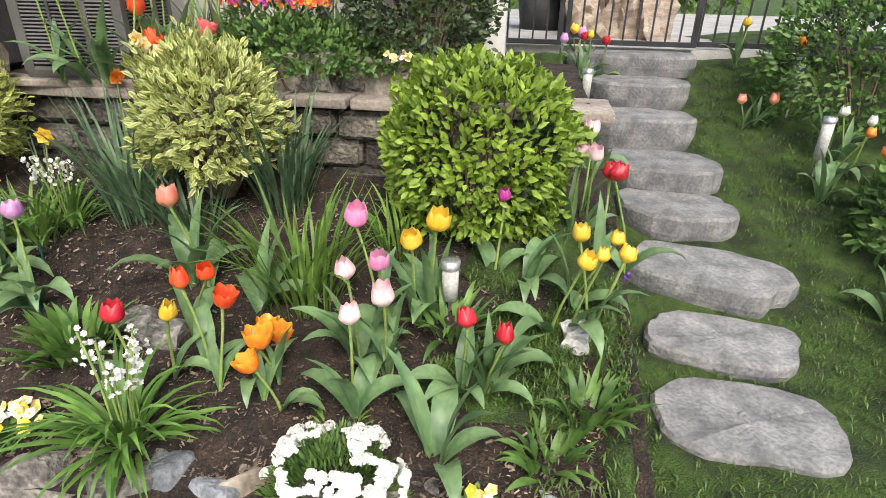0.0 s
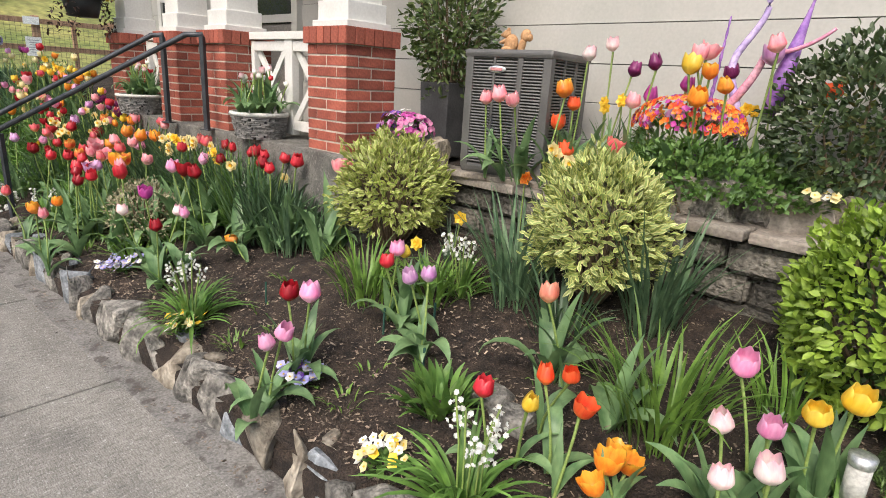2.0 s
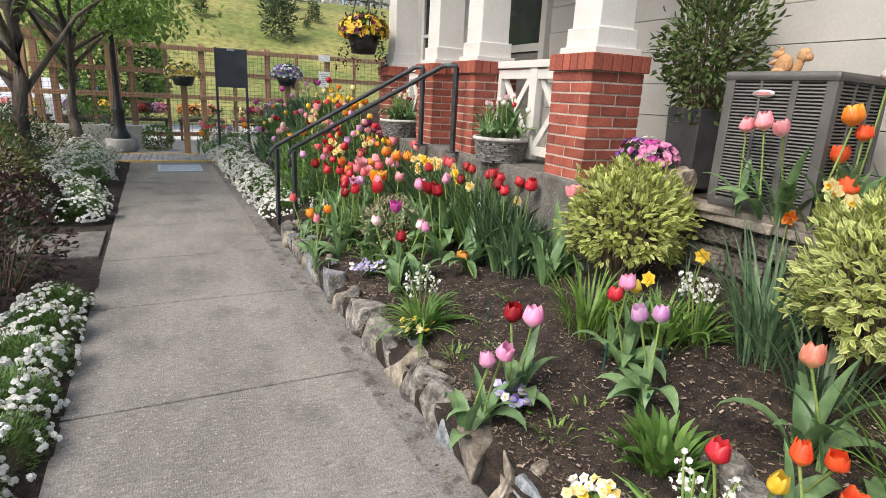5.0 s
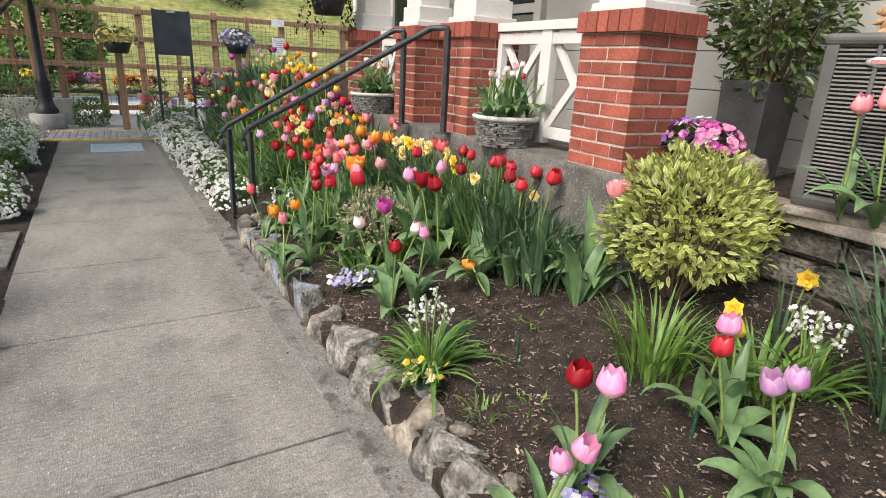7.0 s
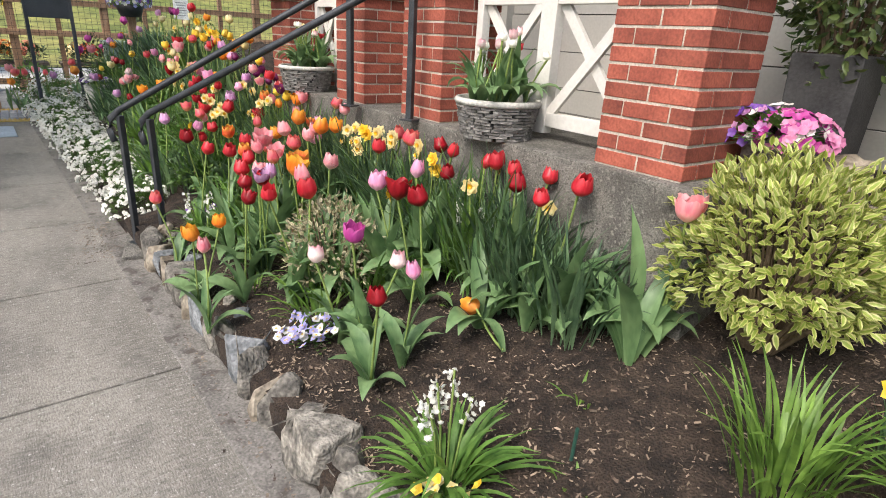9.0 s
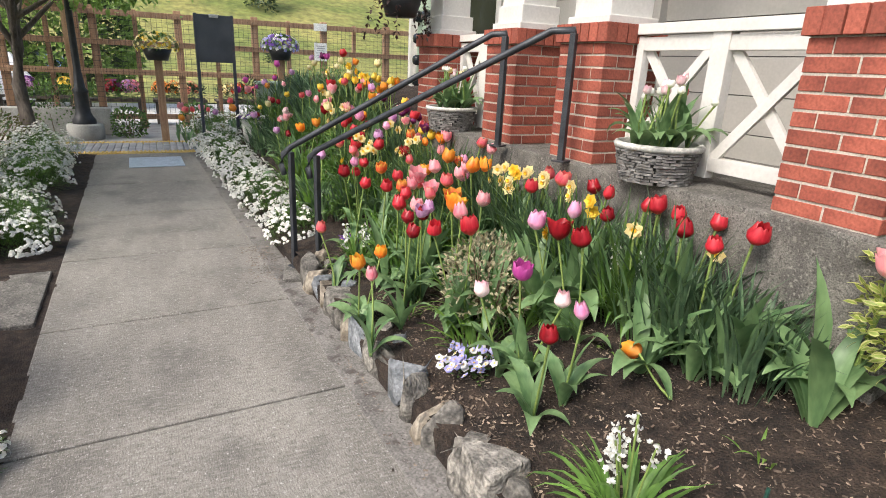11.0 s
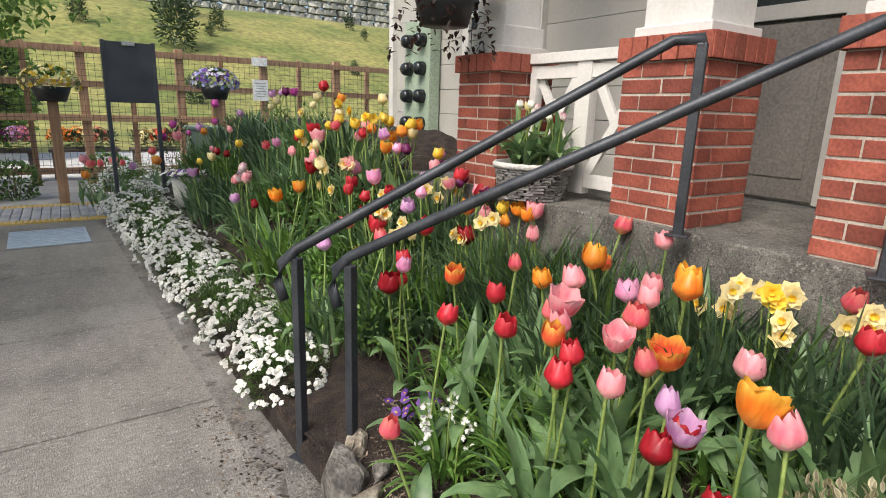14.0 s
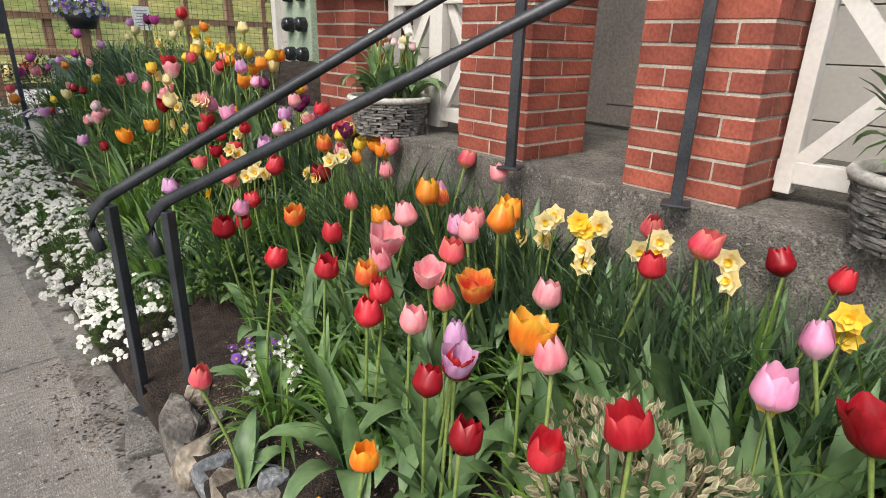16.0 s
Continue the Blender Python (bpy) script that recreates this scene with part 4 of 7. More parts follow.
def leafy_shrub(name, label, at, radii, n, ll, lw, mats, rng_seed, zcut=-0.75, edge_leaf=False, stems=10, bumpy=0.18, inner=None, category="shrub", depth=0.75, turn=0.0):
    """A rounded crown of separate leaves on twigs, with an uneven outline."""
    rng = random.Random(rng_seed)
    t = thing(name, label, category, at, turn)
    s = Soup()
    w = Soup()
    for k in range(n):
        d = sphere_dir(rng, zcut)
        k2 = 1 + bumpy * noise.noise(d * 2.3 + Vector((rng_seed, 0, 0))) + bumpy * 0.7 * noise.noise(d * 5.5 + Vector((0, rng_seed, 0)))
        r = (depth + (1 - depth) * rng.random() ** 0.5) * k2
        p = Vector((d.x * radii[0] * r, d.y * radii[1] * r, d.z * radii[2] * r))
        dirn = (d + Vector((rng.uniform(-.7, .7), rng.uniform(-.7, .7), rng.uniform(-.3, .9)))).normalized()
        if edge_leaf:
            s.leaf(p, dirn, d + Vector((0, 0, 0.4)), ll * rng.uniform(.7, 1.2), lw * rng.uniform(.8, 1.2), 0.15, 0, 1)
        else:
            # leaves deep in the crown take the second material
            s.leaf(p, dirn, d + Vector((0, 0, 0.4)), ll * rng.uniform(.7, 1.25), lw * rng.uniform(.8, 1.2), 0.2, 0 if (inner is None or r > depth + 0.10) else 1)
    for k in range(stems):
        d = sphere_dir(rng, -0.1)
        e = Vector((d.x * radii[0] * 0.85, d.y * radii[1] * 0.85, d.z * radii[2] * 0.8))
        b = Vector((d.x * 0.05, d.y * 0.05, -radii[2] * 1.02))
        w.rod([b, b * 0.4 + e * 0.5 + Vector((0, 0, -0.05)), e], [0.010, 0.007, 0.003], 0, 4)
    ob = new("crown", s.mesh("crown", mats))
    ob.parent = t
    ob = new("branching", w.mesh("branching", TWIG))
    ob.parent = t
    tagged(ob, kind="stuff")
    return t


def candytuft(x, y, r, h, z=None, heads=26, seed=1, label="mound of white candytuft flowers over fine dark green leaves", name="candytuft"):
    z = bedz(x, y) if z is None else z
    rng = random.Random(int(abs(x * 313 + y * 717)) + seed)
    t = thing(name, label, "flowering plant", (x, y, z), 0, "white mounds along the path")
    s = Soup()
    for k in range(int(2200 * r / 0.2)):
        d = sphere_dir(rng, 0.0)
        q = rng.uniform(0.55, 1.0)
        q *= 1 + 0.28 * noise.noise(d * 3 + Vector((x, y, 0)))
        p = Vector((d.x * r * q, d.y * r * q, d.z * h * q))
        s.leaf(p, d + Vector((rng.uniform(-.5, .5), rng.uniform(-.5, .5), .5)), (0, 0, 1), 0.030, 0.006, 0.1)
    ob = new("foliage", s.mesh("foliage", HERB))
    ob.parent = t
    s = Soup()
    for k in range(int(heads * (2.7 if r > 0.28 else 2.0))):
        d = sphere_dir(rng, 0.08)
        if noise.noise(d * 2.6 + Vector((x * 3, y * 3, 0))) < -0.04:
            continue
        k2 = 1.03 + 0.28 * noise.noise(d * 3 + Vector((x, y, 0)))
        c = Vector((d.x * r, d.y * r, d.z * h)) * k2
        q = rng.uniform(0.008, 0.016)
        for j in range(7):
            e = sphere_dir(rng, -0.2)
            e = (e + d).normalized()
            s.rosette(c + e * q, e, 0.0115, 4, 0, 0.15, 1.0)
    ob = new("blossom", s.mesh("blossom", PETAL["white"]))
    ob.parent = t
    tagged(ob, kind="stuff")


def daffodil(x, y, h, color="cream", z=None, n=2, size=1.0, face=(0, -1, 0.1)):
    t, rng = blade_clump(x, y, 9, h * 0.95, DARK_BLADE, 0.013, (72, 88), (5, 35), 0.035, z, "daffodil", WORDS[color] + " daffodil with narrow blue-green leaves", 5)
    for k in range(n):
        a = rng.uniform(0, 6.28)
        top = Vector((math.cos(a) * 0.045, math.sin(a) * 0.045, h * rng.uniform(.92, 1.06)))
        s = Soup()
        s.rod([(0, 0, 0), top * 0.7, top], 0.004, 1)
        f = Vector(face) + Vector((rng.uniform(-.5, .5), rng.uniform(-.3, .3), rng.uniform(-.2, .3)))
        s.rosette(top, f, 0.040 * size, 6, 0, 0.15, 0.80)
        s.rosette(top + f.normalized() * 0.006 + Vector((0.004, 0, 0)), f, 0.032 * size, 6, 0, 0.55, 0.75)
        s.rosette(top + f.normalized() * 0.010, f, 0.020 * size, 6, 2, 1.2, 0.9)
        ob = new("flower", s.mesh("flower", [PETAL[color], STEM, PETAL["yellow" if color != "orange" else "orange"]]))
        ob.parent = t


# ---- the bed beside the path ----
# orange double tulips, a fallen one, leaf tufts
for dx, dy, c in ((0.0, 0.0, "orange"), (0.07, -0.03, "orange"), (-0.05, 0.05, "orange"), (0.03, 0.06, "scarlet")):
    tulip(-0.76 + dx, 1.15 + dy, 0.16, "orange", None, 0.85, 2, 2)
tulip(-3.36, 1.45, 0.22, "orange", bedz(-3.4, 1.4) + 0.05, 1.0, 1, 1, -82, 0)
for x, y, n, sc in ((-0.92, 1.5, 6, 1.0), (-0.17, 1.02, 7, 0.9), (-0.05, 1.3, 6, 0.8), (0.05, 1.75, 8, 0.9), (-0.28, 1.62, 5, 0.8), (-0.5, 1.35, 6, 0.8), (-3.0, 1.75, 8, 1.25), (-3.35, 1.72, 9, 1.3), (-3.1, 1.9, 8, 1.2), (-3.7, 1.7, 7, 1.1), (-4.4, 1.02, 8, 1.1), (-5.2, 0.98, 9, 1.1),
                    (-5.5, 1.25, 7, 1.0), (-4.6, 1.5, 8, 1.1), (-1.25, 1.62, 7, 1.0)):
    leaf_tuft(x, y, n, None, sc)
blade_clump(-0.78, 1.58, 90, 0.50, GRASS, 0.015, (60, 88), (10, 80), 0.13, label="bright green clump of grassy leaves in the bed")
blade_clump(-0.45, 1.85, 40, 0.34, GRASS, 0.012, (60, 88), (10, 60), 0.10, label="bright green clump of grassy leaves in the bed")
blade_clump(-2.40, 1.60, 80, 0.40, GRASS, 0.016, (62, 88), (10, 70), 0.12, label="bright green clump of grassy leaves under the variegated shrub")
blade_clump(-2.05, 1.78, 60, 0.34, GRASS, 0.016, (50, 85), (20, 80), 0.10, label="bright green clump of grassy leaves under the variegated shrub")
for x, y, n, h in ((-1.70, 1.98, 70, 0.62), (-1.05, 2.12, 70, 0.58), (-1.35, 1.85, 40, 0.42), (-3.2, 1.86, 30, 0.42), (-4.2, 1.8, 80, 0.5), (-4.7, 1.75, 80, 0.5), (-5.2, 1.6, 80, 0.52), (-5.7, 1.5, 70, 0.52), (-5.0, 1.88, 60, 0.5), (-3.9, 1.9, 60, 0.48), (-6.4, 1.6, 70, 0.5), (-7.0, 1.75, 70, 0.5), (-6.3, 1.9, 60, 0.5)):
    blade_clump(x, y, n, h, DARK_BLADE, 0.017, (62, 88), (5, 55), 0.11, name="daffodil_leaves", label="clump of dusky blue-green daffodil leaves")
for x, y in ((-6.8, 1.3), (-7.3, 1.5), (-7.8, 1.7), (-8.3, 1.4), (-8.9, 1.7), (-9.5, 1.5), (-10.2, 1.7), (-7.2, 1.05), (-8.0, 1.1), (-8.8, 1.1), (-9.8, 1.15), (-10.8, 1.4), (-11.5, 1.6)):
    blade_clump(x, y, 60, 0.44, TULIP_LEAF if x > -9 else DARK_BLADE, 0.026, (55, 88), (10, 80), 0.16, name="tulip_leaves", label="dense green bulb leaves in the flower bed")
white_bells(-1.12, 0.96, 85, 0.36, 6)
white_bells(-3.05, 0.95, 85, 0.36, 6)
white_bells(-1.98, 1.9, 45, 0.34, 5)
white_bells(-3.95, 1.72, 45, 0.36, 4)
white_bells(-5.6, 0.92, 60, 0.3, 4)
pansies(-1.46, 0.92, ["cream", "white", "cream", "yellow"], 30, 0.10, label="low clump of white and yellow pansies")
pansies(-2.95, 0.88, ["cream", "white", "cream", "yellow"], 24, 0.10, label="low clump of cream and yellow pansies")
pansies(-2.09, 1.0, ["lilac", "lilac", "lilac", "violet", "white"], 40, 0.10, label="low clump of pale lilac pansies", size=0.024)
pansies(-4.05, 0.95, ["lilac", "lilac", "white"], 56, 0.14, label="low clump of lilac and white pansies", size=0.022)
pansies(-5.95, 1.0, ["violet"], 20, 0.12, label="low clump of deep violet pansies", size=0.024)
pansies(-0.05, 0.86, ["cream", "white", "yellow"], 10, 0.07, label="low clump of cream pansies at the border")
candytuft(-0.45, 0.885, 0.19, 0.18, None, 330, label="round mound of white candytuft at the stone edging")
for x, y, h, c, n in ((-2.17, 2.02, 0.36, "yellow", 1), (-2.25, 1.9, 0.22, "yellow", 1), (-4.5, 1.85, 0.48, "cream", 2), (-4.0, 1.88, 0.46, "cream", 2), (-5.0, 1.8, 0.5, "cream", 3), (-5.15, 1.7, 0.48, "cream", 2), (-3.6, 1.86, 0.4, "cream", 1), (-6.5, 1.6, 0.5, "cream", 2), (-7.1, 1.5, 0.48, "cream", 2),
                      (-7.6, 1.3, 0.46, "cream", 2), (-8.2, 1.7, 0.48, "yellow", 3), (-8.8, 1.6, 0.48, "cream", 3), (-6.9, 1.2, 0.42, "yellow", 1), (-1.72, 2.32, 0.62, "cream", 4), (-1.95, 2.34, 0.5, "orange", 1), (-4.25, 1.45, 0.42, "yellow", 1)):
    daffodil(x, y, h, c, None, n, 1.1)
leafy_shrub("low_shrub", "low straggly shrub of dry cream-edged leaves", (-4.42, 1.24, bedz(-4.4, 1.3) + 0.20), (0.25, 0.22, 0.22), 1300, 0.032, 0.013, [DRY_LEAF, leafmat("dry_leaf_edge", (0.34, 0.31, 0.18), (0.48, 0.45, 0.29))], 5, -0.8, True, 26, 0.3)
leafy_shrub("variegated_shrub", "rounded shrub with yellow-green cream-edged leaves", (-2.72, 2.08, 0.86), (0.33, 0.31, 0.34), 3700, 0.048, 0.017, [VAR_GREEN, CREAM_EDGE], 7, -0.6, True, 60, 0.36, depth=0.6)
leafy_shrub("variegated_shrub", "rounded shrub with grey-green cream-edged leaves", (-1.37, 2.14, 0.90), (0.30, 0.30, 0.34), 3500, 0.052, 0.018, [leafmat("sage_variegated", (0.22, 0.30, 0.08), (0.34, 0.42, 0.13)), CREAM_EDGE], 9, -0.65, True, 40, 0.34, depth=0.6)
leafy_shrub("round_bush", "clipped rounded bush of bright green glossy leaves", (-0.18, 2.18, 0.83), (0.40, 0.38, 0.39), 6800, 0.045, 0.021, [BUSH, BUSH_SHADED], 13, -0.85, False, 24, 0.24, True)
blade_clump(-1.50, 1.26, 90, 0.19, HERB, 0.034, (38, 88), (10, 60), 0.10, name="leafy_perennial", label="dense rosette of broad mid-green leaves in the mulch")
for x, y, h, n in ( (0.27, 1.22, 0.18, 40), (0.15, 1.05, 0.14, 30), (-1.85, 1.05, 0.09, 16), (-2.65, 0.98, 0.1, 20), (-3.0, 1.5, 0.10, 12), (-0.5, 1.08, 0.1, 22), (-1.9, 1.25, 0.07, 10), (-2.55, 1.15, 0.08, 14), (-0.2, 1.5, 0.2, 40), (-4.75, 0.95, 0.12, 20), (-1.25, 1.6, 0.08, 10), (-3.8, 1.55, 0.07, 10), (-2.8, 1.25, 0.06, 8)):
    blade_clump(x, y, n, h, HERB if h > 0.12 else GRASS, 0.024 if h > 0.12 else 0.012, (35, 85), (20, 90), 0.07, name="leafy_seedling", label="low leafy green seedling in the mulch")
# white mounds along the path, past the handrail
for x, y, r, h in ((-6.75, 0.72, 0.24, 0.26), (-7.1, 0.78, 0.26, 0.26), (-7.55, 0.72, 0.26, 0.27), (-8.0, 0.70, 0.27, 0.28), (-8.5, 0.68, 0.28, 0.28), (-9.05, 0.66, 0.3, 0.3), (-9.7, 0.64, 0.33, 0.3), (-10.4, 0.62, 0.34, 0.3), (-11.2, 0.62, 0.38, 0.32), (-12.1, 0.62, 0.42, 0.34), (-14.3, 0.85, 0.62, 0.42)):
    candytuft(x, y + 0.02, r * 1.0, h * 1.12, 0.06, int(290 * r / 0.26))
for k, (x, y, c) in enumerate(((0.40, 1.42, "violet"), (0.46, 1.28, "violet"), (0.42, 1.75, "violet"), (0.5, 2.35, "violet"))):
    t = thing("bugle_spike", "small upright spikes of violet-blue bugle flowers", "flower", (x, y, mossz(x, y) + 0.02), 0)
    s = Soup()
    for j in range(5):
        a = random.Random(k * 7 + j)
        bx, by, bh = a.uniform(-.05, .05), a.uniform(-.05, .05), a.uniform(.07, .13)
        for q in range(14):
            s.rosette((bx + a.uniform(-.012, .012), by + a.uniform(-.012, .012), 0.02 + bh * q / 14), (a.uniform(-1, 1), a.uniform(-1, 1), .3), 0.012, 4)
    ob = new("spikes", s.mesh("spikes", PETAL["violet"]))
    ob.parent = t
ob = part("rabbit_ornament", rock((0.09, 0.10, 0.12), 4, 0.22, 3), POT_RIM)
ob.matrix_basis = pose(0.23, 1.50, 0.35)
tagged(ob, "small worn white stone garden ornament", "ornament")
for x, y, z in ((-1.36, 1.40, 0.31), (-1.22, 1.36, 0.30)):
    ob = part("garden_rock", rock((0.16, 0.12, 0.11), x, 0.14, 2), STONE)
    ob.matrix_basis = pose(x, y, z)
    tagged(ob, "grey rounded rock lying in the mulch", "rock")


def solar_light(x, y, z, h=0.22):
    t = thing("solar_light", "small solar path light with a clear cylinder and steel cap", "garden light", (x, y, z))
    bm = bmesh.new()
    lathe(bm, [(0.006, -0.05), (0.006, 0.06), (0.03, 0.062), (0.031, h - 0.03), (0.026, h - 0.03)], 14)
    part("cylinder", bm, POT_RIM, t)
    bm = bmesh.new()
    lathe(bm, [(0.034, h - 0.03), (0.036, h), (0.012, h + 0.004), (0.001, h + 0.004)], 14)
    part("cap", bm, SILVER, t)


solar_light(-0.22, 1.60, 0.36)
solar_light(1.72, 3.3, 0.52, 0.3)
solar_light(1.78, 4.0, 0.72, 0.34)
solar_light(0.42, 4.0, 0.68, 0.26)
for x, y in ((-2.08, 1.46), (-1.9, 1.62), (-2.85, 1.28), (-1.7, 1.35)):
    t = thing("drip_stake", "thin dark green irrigation stake in the mulch", "stake", (x, y, bedz(x, y)))
    s = Soup()
    s.rod([(0, 0, -0.02), (0.005, 0, 0.13)], 0.006, 0, 6)
    ob = new("rod", s.mesh("rod", mat("green_plastic", (0.01, 0.05, 0.035), (0.02, 0.08, 0.055))))
    ob.parent = t

# ---- upper terrace ----
ac = thing("air_conditioner", "grey louvred outdoor air-conditioning unit on a pad", "air conditioner", (-2.24, 2.70, 0.985), 8)
A, AH = 0.54, 0.70
bm = bmesh.new()
box(bm, (0, 0, 0.0), (A + 0.10, A + 0.10, 0.035), None, 0.008)
part("pad", bm, CAP, ac)
bm = bmesh.new()
box(bm, (0, 0, AH / 2 + 0.02), (A - 0.05, A - 0.05, AH - 0.06))
part("coil", bm, DARK_GAP, ac)
bm = bmesh.new()
box(bm, (0, 0, 0.045), (A, A, 0.06), None, 0.02)
part("base_pan", bm, GREY_METAL, ac)
bm = bmesh.new()
box(bm, (0, 0, AH + 0.0), (A + 0.02, A + 0.02, 0.045), None, 0.018)
part("top_cover", bm, GREY_METAL, ac)
SLAT = bpy.data.meshes.new("louvre_slat")
bmx = bmesh.new()
box(bmx, (0, 0, 0), (A - 0.05, 0.016, 0.0085), Matrix.Rotation(radians(-28), 4, "X"))
bmx.to_mesh(SLAT)
bmx.free()
SLAT.materials.append(GREY_METAL)
for s in range(4):
    r = Matrix.Rotation(radians(90 * s), 4, "Z")
    for k in range(36):
        again("louvre_slat", SLAT, ac, r @ Matrix.Translation((0, -A / 2 + 0.012, 0.085 + k * 0.0168)))
    for u, w in ((-0.5, 0.05), (-0.167, 0.018), (0.167, 0.034), (0.5, 0.05)):
        bm = bmesh.new()
        box(bm, (u * (A - 0.05), -A / 2 + 0.010, AH / 2 + 0.02), (w, 0.022, AH - 0.05), None, 0.006)
        ob = part("post", bm, GREY_METAL, ac)
        ob.matrix_basis = r
bm = bmesh.new()
bmesh.ops.create_uvsphere(bm, u_segments=24, v_segments=10, radius=1)
for v in bm.verts:
    v.co = Vector((v.co.x * 0.058, v.co.y * 0.006, v.co.z * 0.02))
ob = part("badge_rim", bm, SILVER, ac, "oval silver badge")
ob.matrix_basis = Matrix.Translation((-0.06, -A / 2 - 0.004, AH - 0.085))
bm = bmesh.new()
box(bm, (0, -0.007, 0), (0.075, 0.004, 0.017), None, 0.002)
ob2 = part("badge_plate", bm, BADGE, ob, "red band on the badge")

bm = bmesh.new()


def blob(c, r, rot=0.0):
    vs = bmesh.ops.create_icosphere(bm, subdivisions=3, radius=1)["verts"]
    m = Matrix.Rotation(radians(rot), 3, "Y")
    for v in vs:
        v.co = m @ Vector((v.co.x * r[0], v.co.y * r[1], v.co.z * r[2])) + Vector(c)


blob((0, 0, 0.05), (0.042, 0.036, 0.055), 8)
blob((-0.032, 0, 0.105), (0.026, 0.020, 0.022), -20)
blob((-0.055, 0, 0.10), (0.014, 0.012, 0.011))
blob((-0.022, 0.012, 0.128), (0.006, 0.005, 0.012))
blob((-0.022, -0.012, 0.128), (0.006, 0.005, 0.012))
blob((-0.045, -0.016, 0.065), (0.026, 0.009, 0.010), -25)
blob((-0.045, 0.016, 0.065), (0.026, 0.009, 0.010), -25)
blob((-0.015, -0.026, 0.02), (0.034, 0.016, 0.018))
blob((-0.015, 0.026, 0.02), (0.034, 0.016, 0.018))
blob((0.068, 0, 0.045), (0.022, 0.022, 0.05), 12)
blob((0.086, 0, 0.098), (0.030, 0.024, 0.036), 20)
blob((0.112, 0, 0.088), (0.018, 0.018, 0.022))
for v in bm.verts:
    v.co += v.co.normalized() * 0.0025 * noise.noise(v.co * 90)
for f in bm.faces:
    f.smooth = True
sq = part("squirrel_statue", bm, TERRACOTTA)
sq.matrix_basis = pose(-2.40, 2.72, 0.985 + AH + 0.02, 0, 0, 14) @ Matrix.Scale(1.05, 4)
tagged(sq, "tan terracotta squirrel statue on the air-conditioner", "statue")

pl = thing("square_planter", "tall square charcoal planter beside the porch pier", "planter", (-2.98, 2.80, 1.02))
bm = bmesh.new()
box(bm, (0, 0, 0.24), (0.24, 0.24, 0.50), None, 0.008, taper=1.12)
part("pot", bm, PLANTER, pl)
bm = bmesh.new()
box(bm, (0, 0, 0.485), (0.24, 0.24, 0.02))
part("soil", bm, SOIL, pl)
leafy_shrub("potted_shrub", "upright shrub with glossy olive leaves in the charcoal planter", (-2.96, 2.80, 1.86), (0.31, 0.27, 0.46), 2700, 0.054, 0.020, [POT_SHRUB], 17, -0.9, False, 26, 0.5, depth=0.35)

pot = thing("petunia_pot", "grey stone pot overflowing with purple and pink petunias", "flower pot", (-2.98, 2.40, 1.0))
bm = bmesh.new()
lathe(bm, [(0.001, 0.0), (0.085, 0.0), (0.10, 0.05), (0.105, 0.16), (0.115, 0.17), (0.095, 0.17), (0.09, 0.12)], 20)
part("pot", bm, STONE_POT, pot)
rngp = random.Random(4)
s = Soup()
for k in range(260):
    d = sphere_dir(rngp, 0.0)
    s.leaf((d.x * .13, d.y * .13, .17 + d.z * .10), d, (0, 0, 1), .05, .025)
ob = new("foliage", s.mesh("foliage", HERB))
ob.parent = pot
for col, x0, n in (("violet", -0.10, 60), ("magenta", 0.05, 70), ("rose", 0.08, 60), ("mauve", -0.04, 40), ("white", 0.02, 30)):
    s = Soup()
    for k in range(n):
        d = sphere_dir(rngp, -0.1)
        rr = 1.15 if col == "white" else 1.0
        s.rosette((x0 * 0.9 + d.x * .15 * rr, d.y * .14, .19 + d.z * .115 * rr), d + Vector((0, -.3, .1)), 0.022, 5, 0, 0.2, 1.0)
    ob = tagged(new("blossom", s.mesh("blossom", PETAL[col])), kind="stuff")
    ob.parent = pot
ob = part("garden_rock", rock((0.13, 0.13, 0.20), 31, 0.15, 3), TAN_STONE)
ob.matrix_basis = pose(-2.74, 2.46, 1.05)
tagged(ob, "tan block of stone standing by the petunia pot", "rock")


def bowl(x, y, seed):
    t = thing("tulip_bowl", "round stone-clad bowl with a pale rim full of white tulips", "flower pot", (x, y, 1.03))
    bm = bmesh.new()
    lathe(bm, [(0.001, 0.0), (0.155, 0.0), (0.170, 0.05), (0.185, 0.16)], 28)
    part("bowl", bm, DARK_GAP, t)
    rs = random.Random(seed + 40)
    bm = bmesh.new()
    for row in range(11):
        a, zr = rs.uniform(0, 1), 0.009 + row * 0.0146
        while a < 7.2:
            wd = rs.uniform(0.16, 0.42)
            rr = 0.158 + 0.030 * zr / 0.16 + rs.uniform(-.003, .005)
            box(bm, (rr * math.cos(a), rr * math.sin(a), zr), (0.030, wd * rr * 0.97, rs.uniform(.010, .0135)), Matrix.Rotation(a, 4, "Z"))
            a += wd
    tagged(part("slate_cladding", bm, STONE_POT, t, "thin stacked slate pieces"), kind="stuff")
    bm = bmesh.new()
    lathe(bm, [(0.190, 0.160), (0.212, 0.163), (0.218, 0.178), (0.210, 0.192), (0.192, 0.192), (0.186, 0.15)], 32)
    part("rim", bm, POT_RIM, t)
    bm = bmesh.new()
    lathe(bm, [(0.001, 0.168), (0.188, 0.16)], 20)
    part("soil", bm, SOIL, t)
    r = random.Random(seed)
    for k in range(13):
        a, q = r.uniform(0, 6.28), 0.14 * math.sqrt(r.random())
        tulip(x + math.cos(a) * q, y + math.sin(a) * q, r.uniform(0.22, 0.32), r.choice(("white", "white", "cream", "blush")) if k else "red", 1.03 + 0.165, 0.5, 4)


bowl(-4.15, 2.02, 3)
bowl(-6.42, 2.0, 8)

